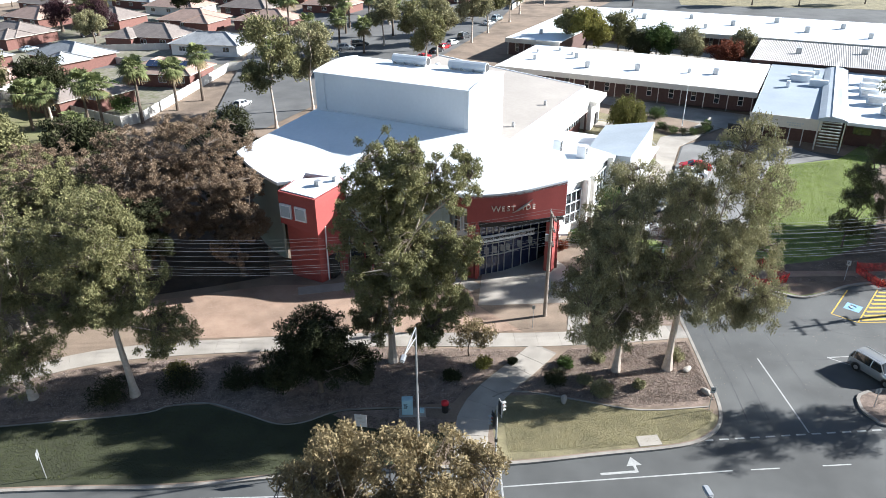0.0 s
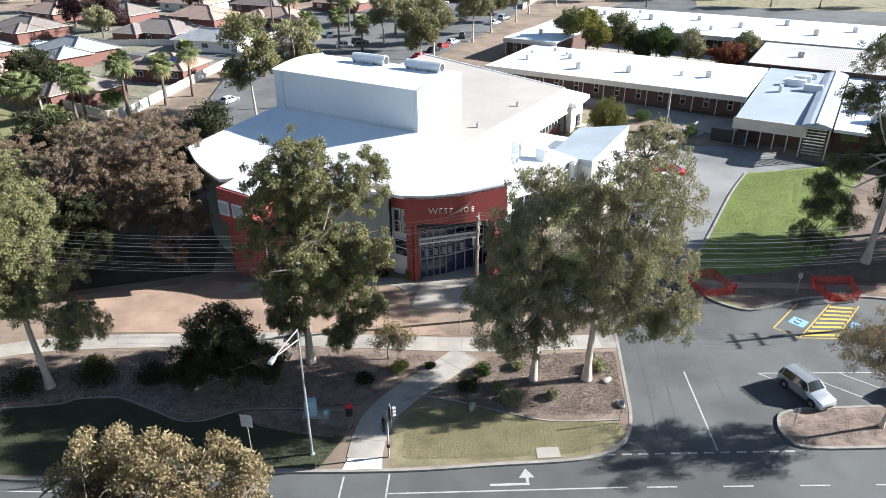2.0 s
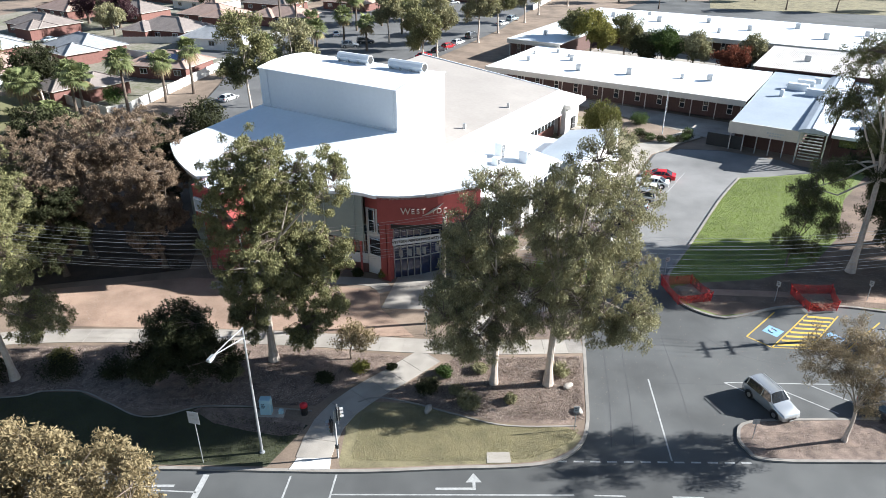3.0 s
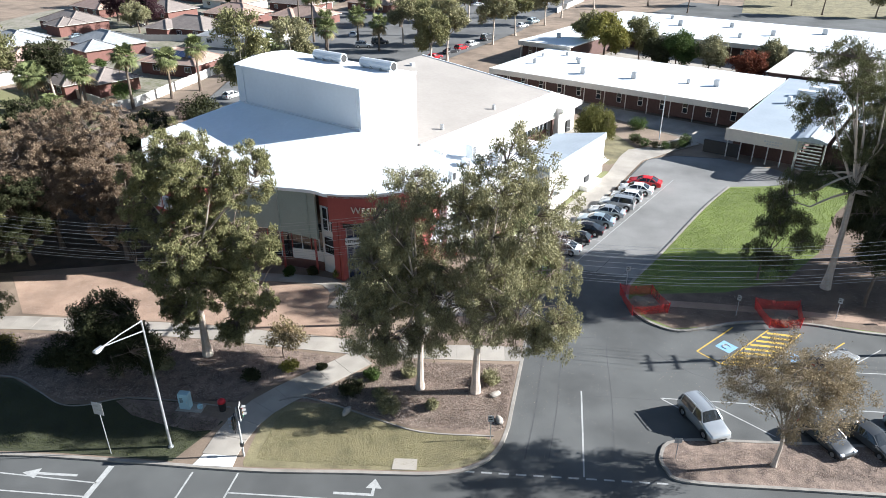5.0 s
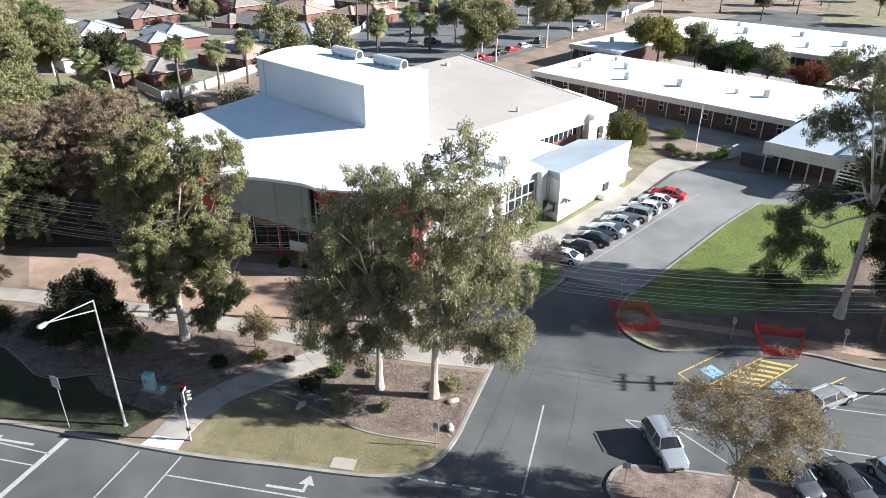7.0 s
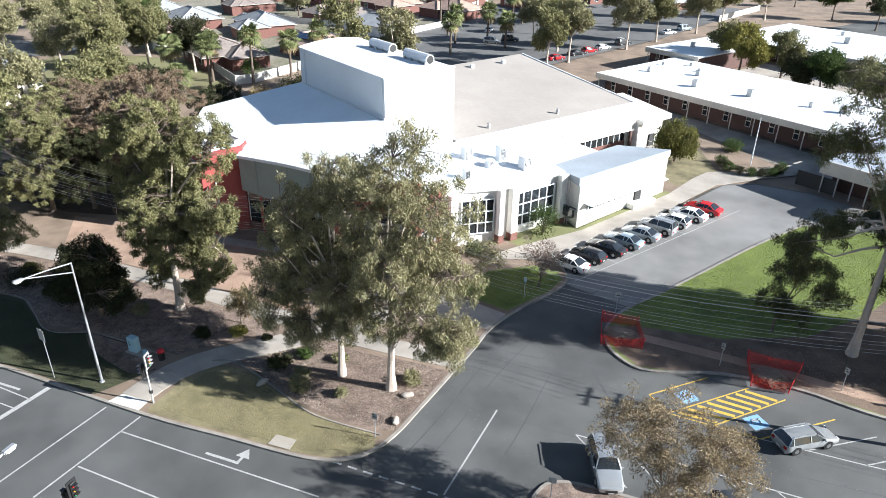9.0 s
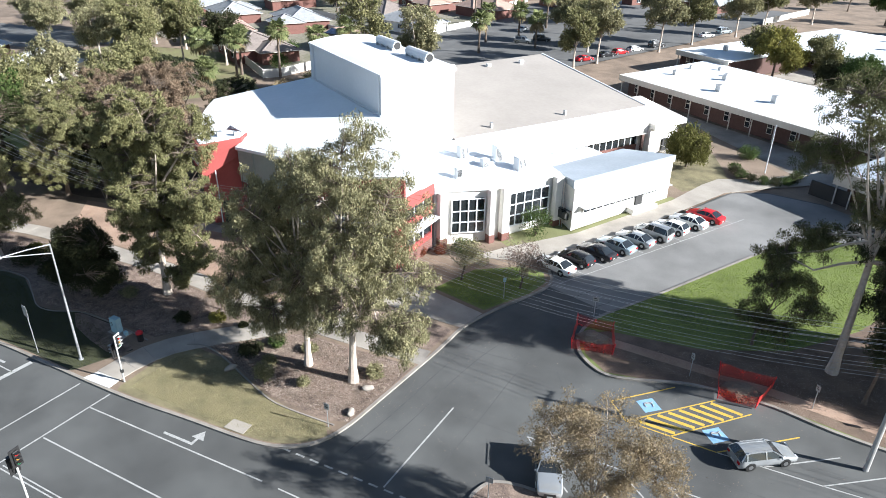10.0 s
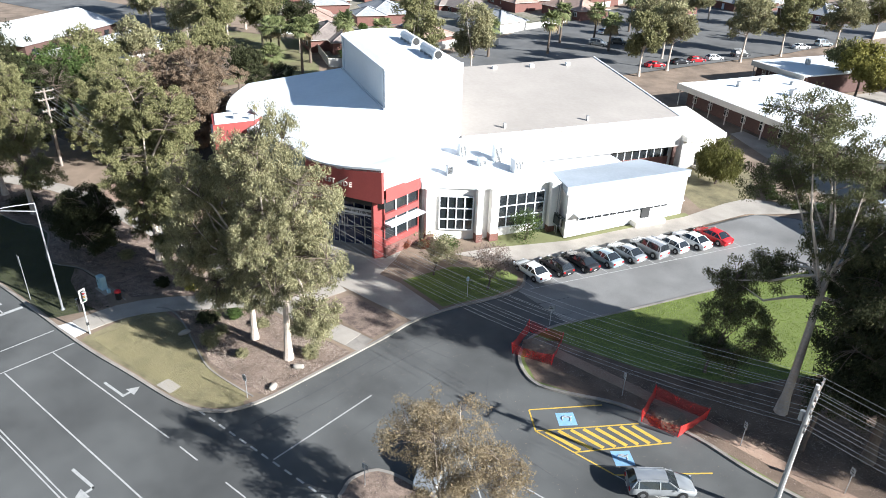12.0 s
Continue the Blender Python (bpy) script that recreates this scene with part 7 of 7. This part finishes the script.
# the suburb goes on into the distance
rngd = random.Random(77)
for k in range(16):
    x, y = -190 + 26 * (k % 8) + rngd.uniform(-5, 5), 272 + 30 * (k // 8) + rngd.uniform(-5, 5)
    house(x, y, A + rngd.choice((0, 8, 90)), rngd.uniform(14, 19), rngd.uniform(10, 13), rngd.choice((TILE_RED, TILE_BROWN, TILE_GREY)), rngd.choice((BRICK, WHITEWALL)), "tiled bungalow far off in the suburb", z=4.2)
for k in range(34):
    x, y = -195 + 11.5 * k + rngd.uniform(-5, 5), rngd.choice((262, 286, 305, 330)) + rngd.uniform(-6, 6)
    if -60 < x < 20 and y < 280:
        continue
    h = rngd.uniform(9, 15)
    tree(x, y, h, [(0, 0, h * 0.65, h * 0.33, h * 0.33, h * 0.3)], "far gum tree among the distant houses", rngd.choice((GUMLEAF, GUMLEAF2, DEEPSHADEGUM, GREENLEAF)), BARK, seed=500 + k, clumps=50, count=50, leaf=0.6, spread=1.2, droop=0.4, trunk=0.22, twigs=False)
sheet("sports_field", [(75, 262), (190, 240), (260, 330), (90, 340)], 0.05, DRYGRASS, "dry sports field behind the school", "field")


# leaf litter and grass
def inside(pts, n, rng):
    p = np.array(pts)
    lo, hi = p.min(0), p.max(0)
    q = lo + rng.random((n * 3, 2)) * (hi - lo)
    ok = np.zeros(len(q), bool)
    for (x0, y0), (x1, y1) in zip(p, np.roll(p, -1, 0)):
        c = (y0 > q[:, 1]) != (y1 > q[:, 1])
        ok ^= c & (q[:, 0] < (x1 - x0) * (q[:, 1] - y0) / (y1 - y0 + 1e-12) + x0)
    return q[ok][:n]


def scatter(name, pts, n, size, upright, mat, label, category, lift, seed):
    rng = np.random.default_rng(seed)
    q = inside(pts, n, rng)
    n = len(q)
    z = 0.03 * np.clip(q[:, 1] - 75, 0, 140) + lift
    c = np.column_stack([q, z])
    a = rng.normal(size=(n, 3))
    a[:, 2] = np.abs(a[:, 2]) * upright + 0.02
    a /= np.linalg.norm(a, axis=1)[:, None]
    b = np.cross(a, rng.normal(size=(n, 3)))
    b /= np.linalg.norm(b, axis=1)[:, None]
    s = size * (0.5 + rng.random((n, 1)))
    v = np.stack([c + b * s * 0.22, c - b * s * 0.22, c + a * s], axis=1).reshape(-1, 3)
    me = bpy.data.meshes.new(name)
    me.vertices.add(n * 3), me.loops.add(n * 3), me.polygons.add(n)
    me.vertices.foreach_set("co", v.ravel())
    me.loops.foreach_set("vertex_index", np.arange(n * 3, dtype=np.int32))
    me.polygons.foreach_set("loop_start", np.arange(0, n * 3, 3, dtype=np.int32))
    me.update(calc_edges=True)
    me.materials.append(mat)
    return tagged(new(name, me), label, category, "", "stuff")


LITTER = leafy("fallen_leaf", (0.12, 0.08, 0.06), (0.52, 0.43, 0.36), 0.1)
BLADE = leafy("grass_blade", (0.13, 0.175, 0.035), (0.28, 0.36, 0.08), 0.3)
STRAW = leafy("straw_blade", (0.22, 0.21, 0.10), (0.50, 0.44, 0.28), 0.3)
EASTBED = [(5.0, 46.8), (8.2, 47), (15.6, 45.5), (22.6, 46.6), (22.6, 55.2), (15.5, 54), (11.2, 53.4), (8.0, 49.8)]
WESTBED = [(-38, 41.4), (-26.1, 43.2), (-20.1, 44.8), (-13.7, 42.6), (-4.3, 44.9), (0.4, 45.6), (4.0, 50.3), (6.6, 53), (-6.9, 53), (-27, 50), (-38, 47.4)]
scatter("leaf_litter", EASTBED, 36000, 0.105, 0.25, LITTER, "pale fallen leaves and bark on the mulch", "leaf litter", 0.15, 1)
scatter("leaf_litter", WESTBED, 34000, 0.105, 0.25, LITTER, "fallen leaves and bark on the shaded mulch", "leaf litter", 0.15, 2)
scatter("leaf_litter", [(-27, 53.8), (-8, 55.8), (7, 56.4), (2.4, 60.7), (1.4, 64.3), (-20, 64.2), (-33, 60)], 12000, 0.07, 0.2, LITTER, "scattered leaves on the red earth", "leaf litter", 0.15, 3)
scatter("leaf_litter", [(34.5, 66.6), (44, 67.6), (57, 68), (75, 69.2), (100, 73), (72, 84), (58, 77), (42, 71.6)], 24000, 0.08, 0.25, LITTER, "fallen leaves under the gums", "leaf litter", 0.15, 4)
scatter("leaf_litter", [(36.2, 44.6), (42.7, 46.0), (60, 47.5), (72, 49.5), (60, 51.4), (43, 48.8), (35.4, 46.8)], 14000, 0.07, 0.25, LITTER, "fallen leaves on the island", "leaf litter", 0.15, 5)
scatter("grass", [(5, 39.6), (12, 40.4), (18.4, 41.6), (21.4, 43.6), (22.2, 45.4), (15.6, 45), (8.2, 46.4), (4.6, 45)], 45000, 0.06, 1.2, STRAW, "dry yellow-green grass of the corner verge", "grass", 0.14, 6)
scatter("grass", [(47.4, 102), (43.6, 94.6), (37.3, 80.8), (33.9, 73.4), (36, 71.2), (43, 72.8), (50, 77.2), (55, 84.2), (60, 96), (66, 107), (62, 108), (59, 105.4), (52, 103.2)], 62000, 0.1, 1.4, BLADE, "bright green blades of the lawn", "grass", 0.13, 7)
scatter("grass", [(23.2, 67.2), (24.8, 72), (25.4, 75.6), (22.2, 76.8), (18.2, 73.4), (16.9, 67.8)], 14000, 0.08, 1.4, BLADE, "green blades of the corner lawn", "grass", 0.14, 8)
# Verge blades, their colour darkened to carry the tree shade.
scatter("grass", [(-60, 33), (-20, 36), (-1, 38.4), (0.4, 42.6), (-8.9, 43.6), (-13.7, 41.8), (-20, 44), (-26, 42.4), (-60, 37)], 40000, 0.09, 1.4, leafy("shade_blade", (0.035, 0.042, 0.016), (0.095, 0.105, 0.042), 0.3), "rough street verge grass, shade darkened into its colour", "grass", 0.14, 9)
for x0, y0, n, s in ((24.5, 58, 500, 1), (40, 57, 900, 2)):
    scatter("leaf_litter", [(23.4, 44), (34, 44), (33, 64), (23.4, 66)] if s == 1 else [(34, 54), (60, 58), (57, 67), (44, 66), (36, 63)], n, 0.07, 0.1, LITTER, "a few leaves blown over the asphalt", "leaf litter", 0.008, 10 + s)
